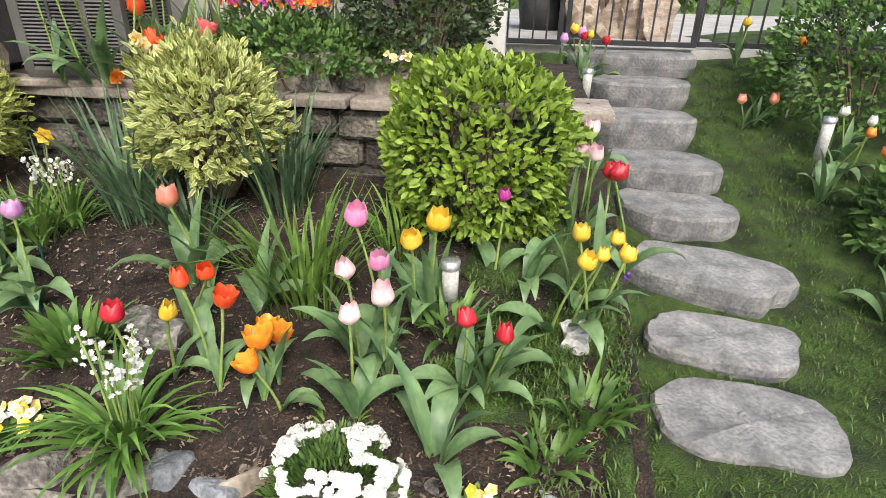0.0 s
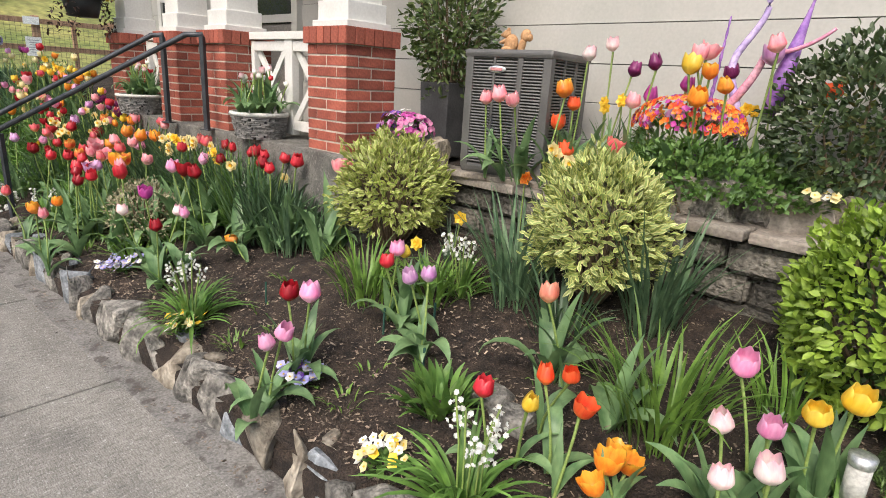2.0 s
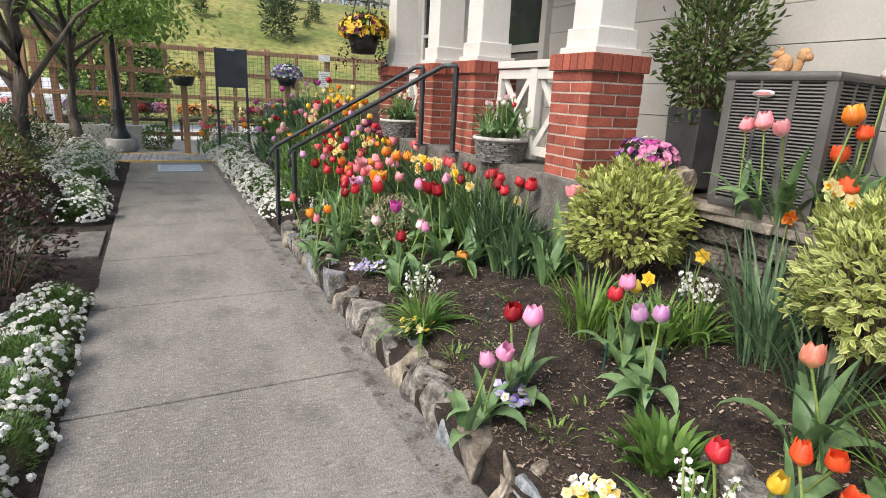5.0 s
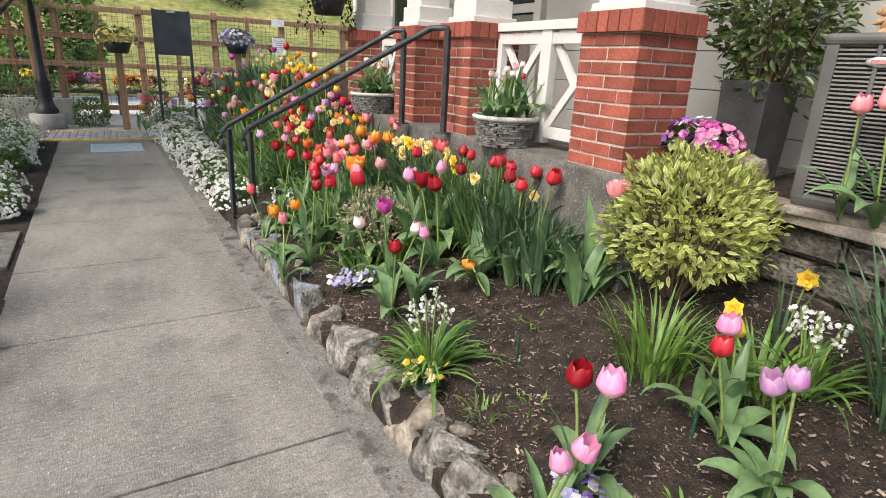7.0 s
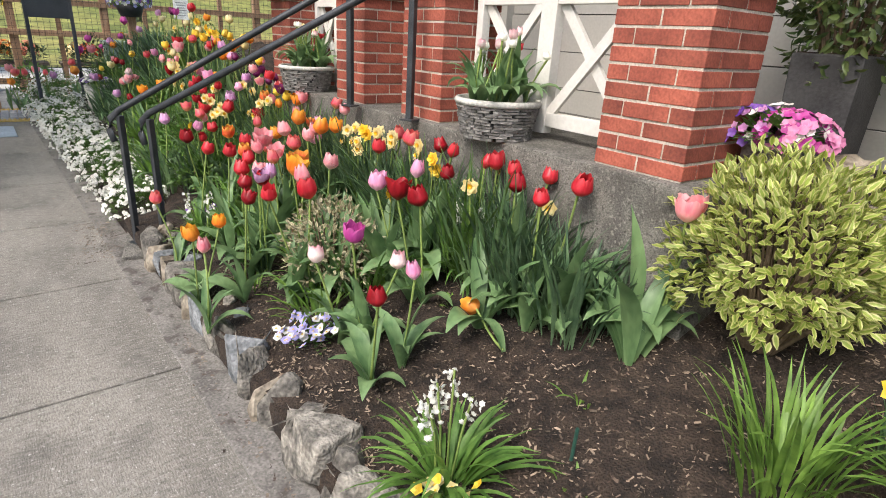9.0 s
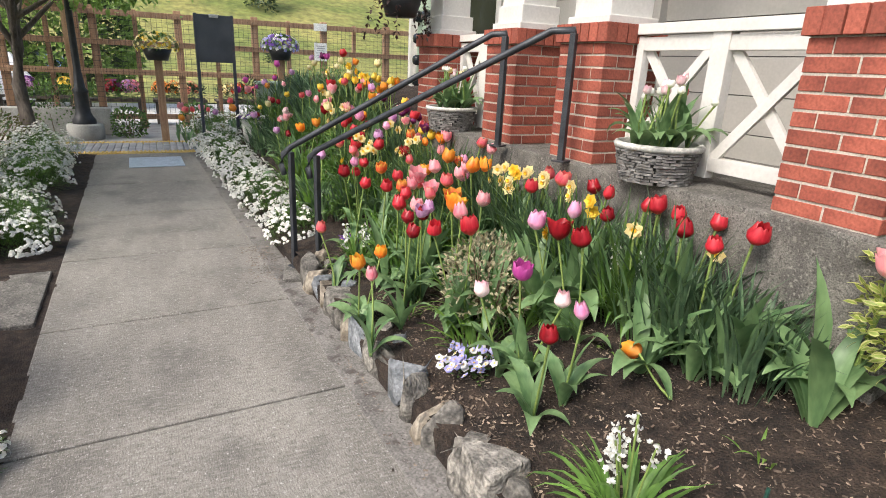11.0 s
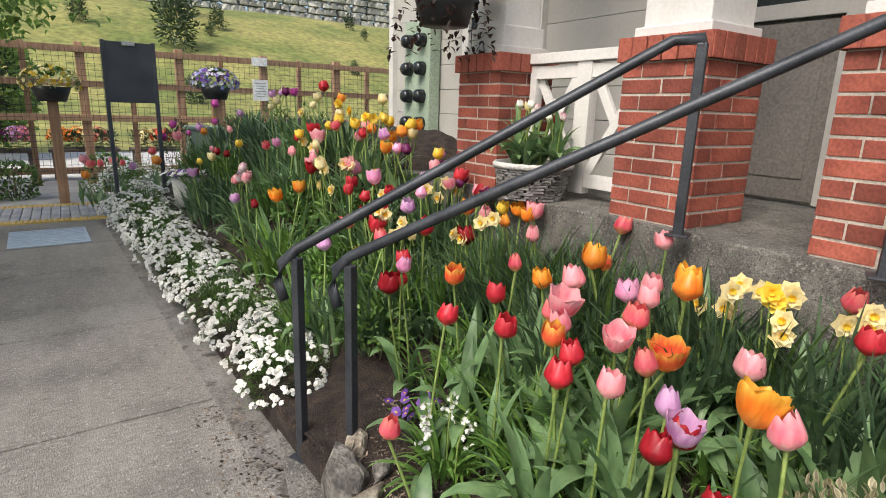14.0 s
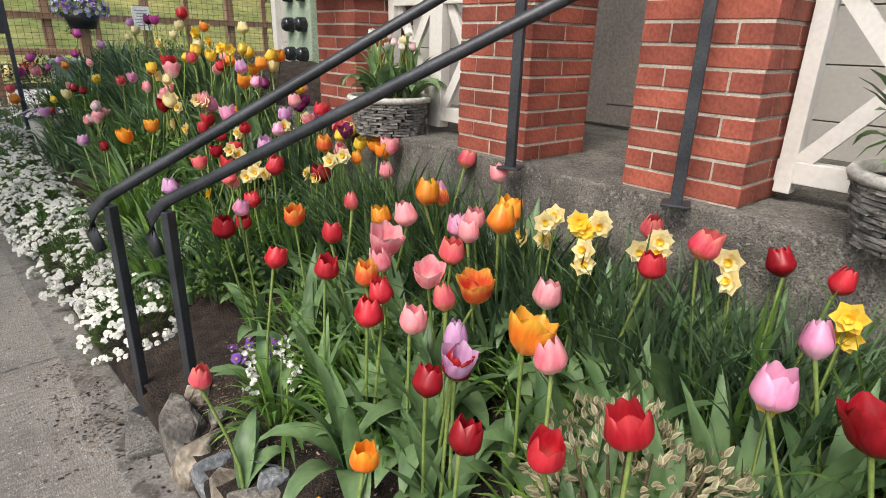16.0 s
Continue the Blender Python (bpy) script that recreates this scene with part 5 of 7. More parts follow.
TZ = 1.0
for c, spots in (("pink", ((-2.24, 2.36, 0.41), (-2.11, 2.36, 0.43), (-2.00, 2.36, 0.43), (-1.55, 2.68, 0.44), (-1.28, 2.68, 0.69), (-1.12, 2.68, 0.68), (-0.94, 2.68, 0.72),)),
                 ("orange", ((-1.86, 2.36, 0.48), (-1.22, 2.68, 0.60), (-1.07, 2.68, 0.54), (-1.21, 2.68, 0.48),)),
                 ("scarlet", ((-1.80, 2.50, 0.41), (-1.87, 2.50, 0.30), (-1.80, 2.50, 0.16), (-0.80, 2.68, 0.54),)),
                 ("coral", ((-1.62, 2.50, 0.22),)),
                 ("mauve", ((-1.50, 2.50, 0.13), (-0.88, 2.80, 0.68), (-1.44, 2.68, 0.34), (-1.33, 2.68, 0.37),)),
                 ("plum", ((-1.73, 2.80, 0.60), (-1.58, 2.80, 0.64), (-1.03, 2.80, 0.61),)),
                 ("blush", ((-1.97, 2.80, 0.68), (-1.77, 2.80, 0.73),)),
                 ("magenta", ((-1.38, 2.80, 0.53), (-1.46, 2.80, 0.47),)),
                 ("yellow", ((-1.20, 2.68, 0.62),)),):
    for x, y, h in spots:
        tulip(x, y, h, c, TZ, 1.0, 3)
for x, y in ((-1.62, 2.56), (-1.5, 2.62), (-1.38, 2.62), (-1.25, 2.62), (-1.1, 2.62), (-1.0, 2.66), (-1.75, 2.56), (-0.9, 2.68)):
    leaf_tuft(x, y, 8, TZ, 0.95)
blade_clump(-1.55, 2.78, 34, 0.42, TULIP_LEAF, 0.03, (68, 88), (5, 50), 0.16, TZ, "bulb_leaves", "upright grey-green bulb leaves on the terrace")
blade_clump(-1.15, 2.82, 40, 0.44, TULIP_LEAF, 0.03, (68, 88), (5, 50), 0.2, TZ, "bulb_leaves", "upright grey-green bulb leaves on the terrace")
blade_clump(-1.85, 2.55, 26, 0.42, TULIP_LEAF, 0.035, (55, 85), (20, 90), 0.09, TZ, "bulb_leaves", "upright grey-green bulb leaves on the terrace")
blade_clump(-2.05, 2.42, 16, 0.36, TULIP_LEAF, 0.035, (50, 80), (30, 100), 0.07, TZ, "bulb_leaves", "arching grey-green bulb leaves by the air-conditioner")
for x, y, c in ((-1.66, 2.82, "yellow"), (-1.05, 2.85, "yellow"), (-1.7, 2.7, "yellow")):
    daffodil(x, y, 0.46, c, TZ, 2, 0.9)
wf = thing("wallflowers", "mass of orange, red and magenta wallflowers", "flowering plant", (-1.28, 2.74, TZ), 0)
for col in ("scarlet", "orange", "magenta", "flame"):
    s = Soup()
    for k in range(110):
        d = sphere_dir(rngp, -0.1)
        s.rosette((d.x * .28, d.y * .15, .37 + d.z * .15), d + Vector((0, -.3, 0)), 0.017, 4, 0, 0.2, 1.0)
    ob = tagged(new("blossom", s.mesh("blossom", PETAL[col])), kind="stuff")
    ob.parent = wf
s = Soup()
for k in range(500):
    d = sphere_dir(rngp, -0.2)
    s.leaf((d.x * .28, d.y * .16, .20 + d.z * .19), d, (0, 0, 1), .06, .016)
ob = new("foliage", s.mesh("foliage", HERB))
ob.parent = wf
leafy_shrub("trailing_plant", "low mat of small green leaves over the boulders", (-1.12, 2.60, 1.10), (0.48, 0.19, 0.20), 2600, 0.034, 0.019, [HERB], 23, -0.2, False, 4, 0.3)
leafy_shrub("dark_shrub", "dense dark green small-leaved shrub by the house corner", (-0.55, 2.86, 1.38), (0.38, 0.36, 0.44), 5200, 0.040, 0.019, [DARK_LEAF, OLIVE], 29, -0.9, False, 12, 0.25, True, depth=0.55)
pansies(-0.62, 2.56, ["cream", "white"], 14, 0.09, 1.06, "pale primroses beside the boulders")
gl = thing("glass_sculpture", "twisting violet glass spires rising from the flowers", "sculpture", (-0.98, 2.86, 1.0))
PINK_GLASS = mat("pink_glass", (0.62, 0.22, 0.34), (0.78, 0.42, 0.50), 9, 60, 0.12, 0.0, coat=0.6)
LILAC_GLASS = mat("lilac_glass", (0.34, 0.24, 0.50), (0.52, 0.42, 0.66), 9, 60, 0.12, 0.0, coat=0.6)
# a thin wavy spire, a knobbly one, a long drop and a pink ribbon
bm = bmesh.new()
tube(bm, [(-0.12 + 0.055 * math.sin(t * 11) * min(1, 2 * t), 0.02 * math.cos(t * 9), 0.2 + t * 1.05) for t in [i / 40 for i in range(41)]], [0.022 * (1 - i / 44) + 0.006 for i in range(41)], 8)
part("spire", bm, LILAC_GLASS, gl, "thin wavy lilac glass spire")
bm = bmesh.new()
tube(bm, [(-0.27 + 0.05 * t, 0.0, 0.1 + t * 0.80) for t in [i / 30 for i in range(31)]], [0.017 * (1 - i / 40) * (1.25 if i % 2 else 0.75) for i in range(31)], 8)
part("spire", bm, PURPLE_GLASS, gl, "knobbly dark violet glass spire")
bm = bmesh.new()
tube(bm, [(0.02 + 0.11 * t, 0.02, 0.42 + t * 0.62) for t in [i / 20 for i in range(21)]], [0.006 + 0.046 * math.sin(math.pi * min(1.0, (i / 20) * 1.15 + 0.02) ** 0.7) * (1 - 0.55 * i / 20) for i in range(21)], 10)
part("spire", bm, PURPLE_GLASS, gl, "long violet glass drop")
bm = bmesh.new()
tube(bm, [(-0.22 + 0.42 * t + 0.05 * math.sin(t * 7), -0.03, 0.38 + 0.55 * t + 0.10 * math.sin(t * 5)) for t in [i / 30 for i in range(31)]], [0.020 * (1 - i / 36) + 0.004 for i in range(31)], 8)
part("spire", bm, PINK_GLASS, gl, "curling pink glass ribbon")

# ---- gate and what lies behind ----
gate = thing("iron_gate", "black iron garden gate with square bars", "gate", (0, 0, 0))
for x0, x1, z0, z1 in ((-0.20, 0.24, 1.03, 1.78), (0.30, 1.30, 1.04, 1.86)):
    fr = None
    for c, s_ in (((x0, 4.85, (z0 + z1) / 2), (0.04, 0.04, z1 - z0 + 0.04)), ((x1, 4.85, (z0 + z1) / 2), (0.04, 0.04, z1 - z0 + 0.04)), (((x0 + x1) / 2, 4.85, z0), (x1 - x0, 0.035, 0.04)), (((x0 + x1) / 2, 4.85, z1), (x1 - x0, 0.035, 0.04))):
        bm = bmesh.new()
        box(bm, c, s_, None, 0.003)
        part("frame_bar", bm, BLACK, gate)
    n = int((x1 - x0) / 0.11)
    for k in range(1, n):
        bm = bmesh.new()
        box(bm, (x0 + (x1 - x0) * k / n, 4.85, (z0 + z1) / 2), (0.014, 0.014, z1 - z0 - 0.02))
        part("bar", bm, BLACK, gate)
for x0, x1 in ((1.36, 2.4), (2.44, 3.5)):
    for k in range(10):
        bm = bmesh.new()
        box(bm, (x0 + (x1 - x0) * k / 9, 4.95, 1.42), (0.014, 0.014, 0.8))
        part("bar", bm, BLACK, gate)
    for z in (1.04, 1.82):
        bm = bmesh.new()
        box(bm, ((x0 + x1) / 2, 4.95, z), (x1 - x0, 0.035, 0.04))
        part("frame_bar", bm, BLACK, gate)
bm = bmesh.new()
box(bm, (1.0, 8.0, 0.92), (9, 6.2, 0.16))
tagged(part("patio", bm, PALE_CONCRETE), "pale concrete patio behind the iron gate", "patio", kind="structure")
for k, (x, y) in enumerate(((0.5, 5.7), (0.85, 5.8), (1.15, 5.75), (0.68, 6.0))):
    bm = rock((0.22, 0.24, 0.42), k * 7 + 2, 0.35, 3)
    ob = part("driftwood", bm, DRIFTWOOD)
    ob.matrix_basis = pose(x, y, 1.17, 0, k * 20 - 30, k * 50)
    tagged(ob, "bleached knotted driftwood stump behind the gate", "driftwood")
for k, (x, y, cols) in enumerate(((0.55, 6.3, ("magenta", "yellow", "orange")), (1.2, 6.4, ("plum", "magenta", "yellow")), (0.1, 6.6, ("yellow", "yellow", "white")))):
    t = thing("flower_tub", "tub of mixed bright spring flowers behind the gate", "flower pot", (x, y, 1.0))
    bm = bmesh.new()
    lathe(bm, [(0.001, 0), (0.22, 0), (0.27, 0.4), (0.24, 0.4), (0.2, 0.36)], 18)
    part("tub", bm, PLANTER, t)
    for c in cols:
        s = Soup()
        for q in range(60):
            d = sphere_dir(rngp, 0.0)
            s.rosette((d.x * .3, d.y * .3, .45 + d.z * .3), d, .04, 5, 0, .2, 1)
        ob = new("blossom", s.mesh("blossom", PETAL[c]))
        ob.parent = t
        tagged(ob, kind="stuff")
    s = Soup()
    for q in range(400):
        d = sphere_dir(rngp, 0.0)
        s.leaf((d.x * .28, d.y * .28, .4 + d.z * .26), d, (0, 0, 1), .09, .03)
    ob = new("foliage", s.mesh("foliage", HERB))
    ob.parent = t
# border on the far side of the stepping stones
# the two HERB shrubs darken inside, crown shade given by DARK_LEAF
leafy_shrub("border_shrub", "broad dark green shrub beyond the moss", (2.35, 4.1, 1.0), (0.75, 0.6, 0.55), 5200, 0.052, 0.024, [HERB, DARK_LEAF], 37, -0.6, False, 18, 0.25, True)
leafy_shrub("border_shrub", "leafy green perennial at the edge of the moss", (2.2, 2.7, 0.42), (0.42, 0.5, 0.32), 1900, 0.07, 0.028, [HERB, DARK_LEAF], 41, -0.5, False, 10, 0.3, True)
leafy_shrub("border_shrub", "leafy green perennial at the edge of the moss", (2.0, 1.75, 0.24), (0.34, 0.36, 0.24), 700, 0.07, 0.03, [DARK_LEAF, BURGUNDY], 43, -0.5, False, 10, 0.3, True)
for c, spots in (("orange", ((1.85, 3.35), (2.02, 3.0), (1.95, 3.05), (1.9, 4.4))), ("salmon", ((1.5, 3.95), (1.58, 3.98))), ("white", ((1.95, 3.5), (1.98, 3.42))), ("red", ((0.42, 4.5), (0.55, 4.45))), ("yellow", ((0.38, 4.6), (0.46, 4.55), (1.6, 4.7))), ("mauve", ((0.3, 4.55), (0.25, 4.45)))):
    for x, y in spots:
        tulip(x, y, 0.30 if c != "salmon" else 0.16, c, mossz(x, y) + 0.02, 0.8, 3)
for x, y in ((1.75, 3.2), (1.9, 3.6), (1.7, 2.2), (0.42, 4.4), (0.4, 3.2), (0.42, 2.85)):
    leaf_tuft(x, y, 7, mossz(x, y) + (0.1 if x < 0.5 else 0.0), 0.9)

# ---- the crowded part of the bed ----
frng = random.Random(77)


def crowd(n, x0, x1, y0, y1, h, colors, size=1.0, leaves=3):
    for k in range(n):
        x, y = frng.uniform(x0, x1), frng.uniform(y0, y1)
        tulip(x, y, frng.uniform(*h), frng.choice(colors), None, size * frng.uniform(.85, 1.1), leaves)


crowd(18, -7.6, -6.2, 1.05, 1.85, (0.4, 0.52), ["pink", "red", "pink", "orange", "mauve", "dark", "rose", "coral"], 0.95, 2)
crowd(15, -9.2, -7.6, 0.95, 1.85, (0.42, 0.55), ["pink", "pink", "yellow", "mauve", "orange", "red", "cream", "rose"], 0.88, 2)
crowd(16, -11.8, -9.2, 0.95, 1.85, (0.42, 0.6), ["yellow", "cream", "plum", "pink", "orange", "mauve", "magenta", "coral"], 0.9, 2)
for k in range(60):
    x = frng.uniform(-6.2, -3.3)
    y = frng.uniform(1.1, 1.85)
    if x > -4.2 and y < 1.45:
        continue
    leaf_tuft(x, y, 7, None, frng.uniform(0.9, 1.3))
for k in range(26):
    x = frng.uniform(-7.2, -3.2)
    blade_clump(x, frng.uniform(1.68, 1.92), 55, frng.uniform(0.42, 0.6), DARK_BLADE, 0.017, (66, 88), (5, 50), 0.13, name="daffodil_leaves", label="clump of dusky blue-green daffodil leaves", seed=k)
for k in range(26):
    x = frng.uniform(-6.1, -4.2)
    blade_clump(x, frng.uniform(1.0, 1.6), 40, frng.uniform(0.25, 0.4), GRASS if k % 2 else LILY, 0.017, (45, 86), (20, 80), 0.12, name="bulb_leaves", label="clump of fresh green bulb leaves", seed=k)
for k in range(50):
    x = frng.uniform(-11.5, -6.4)
    blade_clump(x, frng.uniform(0.95, 1.85), 45, frng.uniform(0.34, 0.46), (HERB, TULIP_LEAF, GRASS, DARK_BLADE)[k % 4], 0.024, (55, 88), (10, 70), 0.17, name="bulb_leaves", label="clump of fresh green bulb leaves", seed=k)

for k in range(24):
    x = frng.uniform(-7.4, -3.6)
    blade_clump(x, frng.uniform(1.72, 1.9), 60, frng.uniform(0.48, 0.66), (DARK_BLADE, TULIP_LEAF, HERB)[k % 3], 0.016, (62, 88), (5, 55), 0.15, name="daffodil_leaves", label="clump of dusky blue-green daffodil leaves", seed=k)
for k in range(7):
    daffodil(frng.uniform(-5.3, -3.7), frng.uniform(1.62, 1.86), frng.uniform(0.48, 0.58), frng.choice(("cream", "cream", "yellow")), None, 2, 1.05, (0.6, -1, 0.2))
for k in range(10):
    daffodil(frng.uniform(-8.2, -6.2), frng.uniform(1.3, 1.85), frng.uniform(0.46, 0.6), frng.choice(("cream", "cream", "yellow")), None, 2, 1.1, (0.8, -0.8, 0.2))
for k in range(22):
    x, y = frng.uniform(-6.3, -4.6), frng.uniform(1.05, 1.82)
    tulip(x, y, frng.uniform(0.44, 0.56), frng.choice(("pink", "pink", "red", "rose", "coral", "orange", "flame", "pink")), None, frng.uniform(0.9, 1.08), 3)
for k in range(16):
    leaf_tuft(frng.uniform(-6.2, -4.3), frng.uniform(1.5, 1.85), 6, None, frng.uniform(1.0, 1.35))
for x, y in ((-6.6, 1.15), (-6.9, 1.35), (-7.3, 1.2), (-7.7, 1.45), (-8.1, 1.3)):
    leafy_shrub("low_perennial", "low leafy green perennial among the bulbs", (x, y, bedz(x, y) + 0.10), (0.20, 0.18, 0.15), 420, 0.05, 0.022, [HERB, GRASS], int(-x * 10), -0.3, False, 8, 0.3, True, "plant", 0.4)
# colour, stem, bloom size, leaves, places
for x, y in ((-1.18, 1.62),):
    tulip(x, y, 0.34, "salmon", None, 0.95, 2)
for x, y in ((-1.11, 1.36), (-0.99, 1.24), (-0.92, 1.17),):
    tulip(x, y, 0.28, "scarlet", None, 0.85, 2)
for x, y in ((-1.18, 1.14),):
    tulip(x, y, 0.26, "red", None, 0.75, 2)
for x, y in ((-1.09, 1.19),):
    tulip(x, y, 0.26, "yellow", None, 0.75, 2)
for x, y in ((-0.49, 1.33), (-0.38, 1.28), (-0.45, 1.13),):
    tulip(x, y, 0.30, "blush", None, 0.85, 5)
for x, y in ((-0.47, 1.55), (-0.39, 1.41),):
    tulip(x, y, 0.34, "rose", None, 0.90, 3)
for x, y in ((-0.33, 1.52), (-0.30, 1.60),):
    tulip(x, y, 0.34, "yellow", None, 0.90, 3)
for x, y in ((-0.13, 1.26), (-0.06, 1.24),):
    tulip(x, y, 0.24, "red", None, 0.80, 5)
for x, y in ((0.22, 1.63), (0.28, 1.59), (0.22, 1.54), (0.15, 1.52), (0.28, 1.50),):
    tulip(x, y, 0.32, "yellow", None, 0.70, 2)
for x, y in ((-0.07, 1.78),):
    tulip(x, y, 0.32, "magenta", None, 0.70, 2)
for x, y in ((0.33, 1.87), (0.44, 1.88),):
    tulip(x, y, 0.36, "red", None, 0.80, 2)
for x, y in ((0.28, 2.20), (0.23, 2.10), (0.29, 2.09),):
    tulip(x, y, 0.36, "blush", None, 0.80, 2)
for x, y in ((-2.14, 1.54),):
    tulip(x, y, 0.36, "rose", None, 0.85, 5)
for x, y in ((-2.04, 1.56),):
    tulip(x, y, 0.33, "yellow", None, 0.75, 5)
for x, y in ((-2.00, 1.50),):
    tulip(x, y, 0.36, "red", None, 0.85, 5)
for x, y in ((-1.79, 1.45), (-1.77, 1.40),):
    tulip(x, y, 0.36, "mauve", None, 0.85, 5)
for x, y in ((-2.13, 0.99),):
    tulip(x, y, 0.36, "dark", None, 0.95, 6)
for x, y in ((-2.16, 1.07), (-2.08, 0.84), (-2.05, 0.75),):
    tulip(x, y, 0.36, "rose", None, 0.95, 6)
for x, y in ((-3.00, 1.87), (-3.00, 1.90),):
    tulip(x, y, 0.50, "pink", None, 1.10, 2)
for x, y in ((-3.71, 1.85), (-4.06, 1.85), (-3.97, 1.86), (-3.88, 1.85), (-4.36, 1.85), (-3.50, 1.85), (-3.52, 1.72),):
    tulip(x, y, 0.48, "red", None, 1.00, 4)
for x, y in ((-4.61, 1.85), (-4.87, 1.85)):
    tulip(x, y, 0.48, "coral", None, 1.00, 4)
for x, y in ((-4.41, 1.83), (-4.13, 1.70), (-3.68, 1.71), (-3.98, 1.43), (-3.91, 1.45),):
    tulip(x, y, 0.48, "dark", None, 1.00, 4)
for x, y in ((-4.13, 1.43), (-4.13, 1.60),):
    tulip(x, y, 0.48, "rose", None, 1.00, 4)
for x, y in ((-3.89, 1.12),):
    tulip(x, y, 0.48, "magenta", None, 1.00, 4)
for x, y in ((-3.95, 1.05), (-3.84, 1.12),):
    tulip(x, y, 0.38, "blush", None, 0.95, 6)
for x, y in ((-3.62, 1.15),):
    tulip(x, y, 0.38, "rose", None, 0.95, 6)
for x, y in ((-3.62, 1.01),):
    tulip(x, y, 0.38, "dark", None, 0.95, 6)
for x, y in ((-6.17, 1.85), (-5.67, 1.43), (-5.18, 1.47),):
    tulip(x, y, 0.52, "pink", None, 1.00, 5)
for x, y in ((-5.52, 1.68), (-5.24, 1.62), (-4.77, 1.22),):
    tulip(x, y, 0.52, "orange", None, 1.00, 5)
for x, y in ((-5.22, 1.32), (-5.06, 1.22),):
    tulip(x, y, 0.52, "coral", None, 1.00, 5)
for x, y in ((-5.30, 1.16), (-6.57, 1.69),):
    tulip(x, y, 0.52, "flame", None, 1.00, 5)
for x, y in ((-4.91, 1.05), (-4.83, 1.05),):
    tulip(x, y, 0.52, "mauve", None, 1.00, 5)
for x, y in ((-4.84, 0.96), (-4.64, 0.86), (-4.83, 1.01),):
    tulip(x, y, 0.52, "dark", None, 1.00, 5)
for x, y in ((-4.45, 1.07), (-4.38, 1.10), (-5.74, 0.94), (-5.49, 1.04), (-5.25, 1.08), (-6.57, 1.43),):
    tulip(x, y, 0.52, "red", None, 1.00, 5)
for x, y in ((-5.42, 0.71),):
    tulip(x, y, 0.36, "coral", None, 1.00, 4)
for x, y in ((-4.87, 0.74), (-4.83, 0.68),):
    tulip(x, y, 0.36, "orange", None, 1.00, 4)
for x, y in ((-4.50, 0.64),):
    tulip(x, y, 0.36, "pink", None, 1.00, 4)
for x, y in ((-8.28, 1.26), (-8.04, 1.31), (-7.80, 1.36), (-8.44, 1.03), (-7.88, 1.47), (-6.59, 1.85), (-7.08, 1.81), (-6.75, 1.14),):
    tulip(x, y, 0.50, "pink", None, 0.90, 2)
for x, y in ((-7.66, 1.63), (-8.27, 1.43), (-8.34, 1.37), (-7.28, 1.33), (-7.16, 1.45), (-6.95, 1.85), (-6.95, 1.37), (-6.99, 1.17),):
    tulip(x, y, 0.50, "red", None, 0.90, 2)
for x, y in ((-10.00, 1.12), (-9.63, 1.13), (-10.17, 0.91), (-7.94, 0.93), (-7.90, 1.24), (-6.95, 1.34),):
    tulip(x, y, 0.50, "dark", None, 0.90, 2)
for x, y in ((-9.69, 0.94), (-8.14, 0.92), (-6.89, 0.98), (-7.00, 1.70),):
    tulip(x, y, 0.50, "mauve", None, 0.90, 2)
for x, y in ((-8.83, 0.99), (-8.88, 1.08),):
    tulip(x, y, 0.50, "blush", None, 0.90, 2)
for x, y in ((-9.61, 1.23), (-6.74, 1.85),):
    tulip(x, y, 0.50, "yellow", None, 0.90, 2)
for x, y in ((-7.76, 1.02), (-7.76, 1.10), (-7.36, 1.43), (-6.27, 1.83),):
    tulip(x, y, 0.50, "orange", None, 0.90, 2)
for x, y in ((-7.30, 1.80),):
    tulip(x, y, 0.50, "rose", None, 0.90, 2)
for x, y in ((-8.80, 1.27), (-6.68, 1.27),):
    tulip(x, y, 0.50, "coral", None, 0.90, 2)
for x, y in ((-7.85, 1.61), (-7.64, 1.75), (-7.64, 1.83), (-7.55, 1.85), (-8.20, 1.49), (-8.08, 1.56), (-7.86, 1.58), (-6.66, 1.85), (-7.21, 1.85), (-6.42, 1.85), (-6.33, 1.85), (-8.23, 1.42),):
    tulip(x, y, 0.50, "yellow", None, 0.85, 2)
for x, y in ((-7.55, 1.85), (-6.37, 1.86), (-6.29, 1.85), (-7.66, 1.68),):
    tulip(x, y, 0.50, "orange", None, 0.85, 2)
for x, y in ((-7.28, 1.85), (-7.06, 1.85), (-6.94, 1.85), (-7.01, 1.85), (-6.84, 1.86), (-6.68, 1.86),):
    tulip(x, y, 0.50, "plum", None, 0.85, 2)
for x, y in ((-6.86, 1.85), (-6.75, 1.85), (-7.81, 1.62),):
    tulip(x, y, 0.50, "pink", None, 0.85, 2)
for x, y in ((-7.22, 1.85),):
    tulip(x, y, 0.50, "rose", None, 0.85, 2)
for x, y in ((-7.93, 1.55),):
    tulip(x, y, 0.50, "coral", None, 0.85, 2)
for x, y in ((-7.51, 1.72),):
    tulip(x, y, 0.50, "mauve", None, 0.85, 2)
for x, y in ((-7.43, 1.85),):
    tulip(x, y, 0.50, "cream", None, 0.85, 2)
# ---- across the path ----
def lowz(x, y):
    return 0.0 + 0.05 * max(0.0, -y - 1)


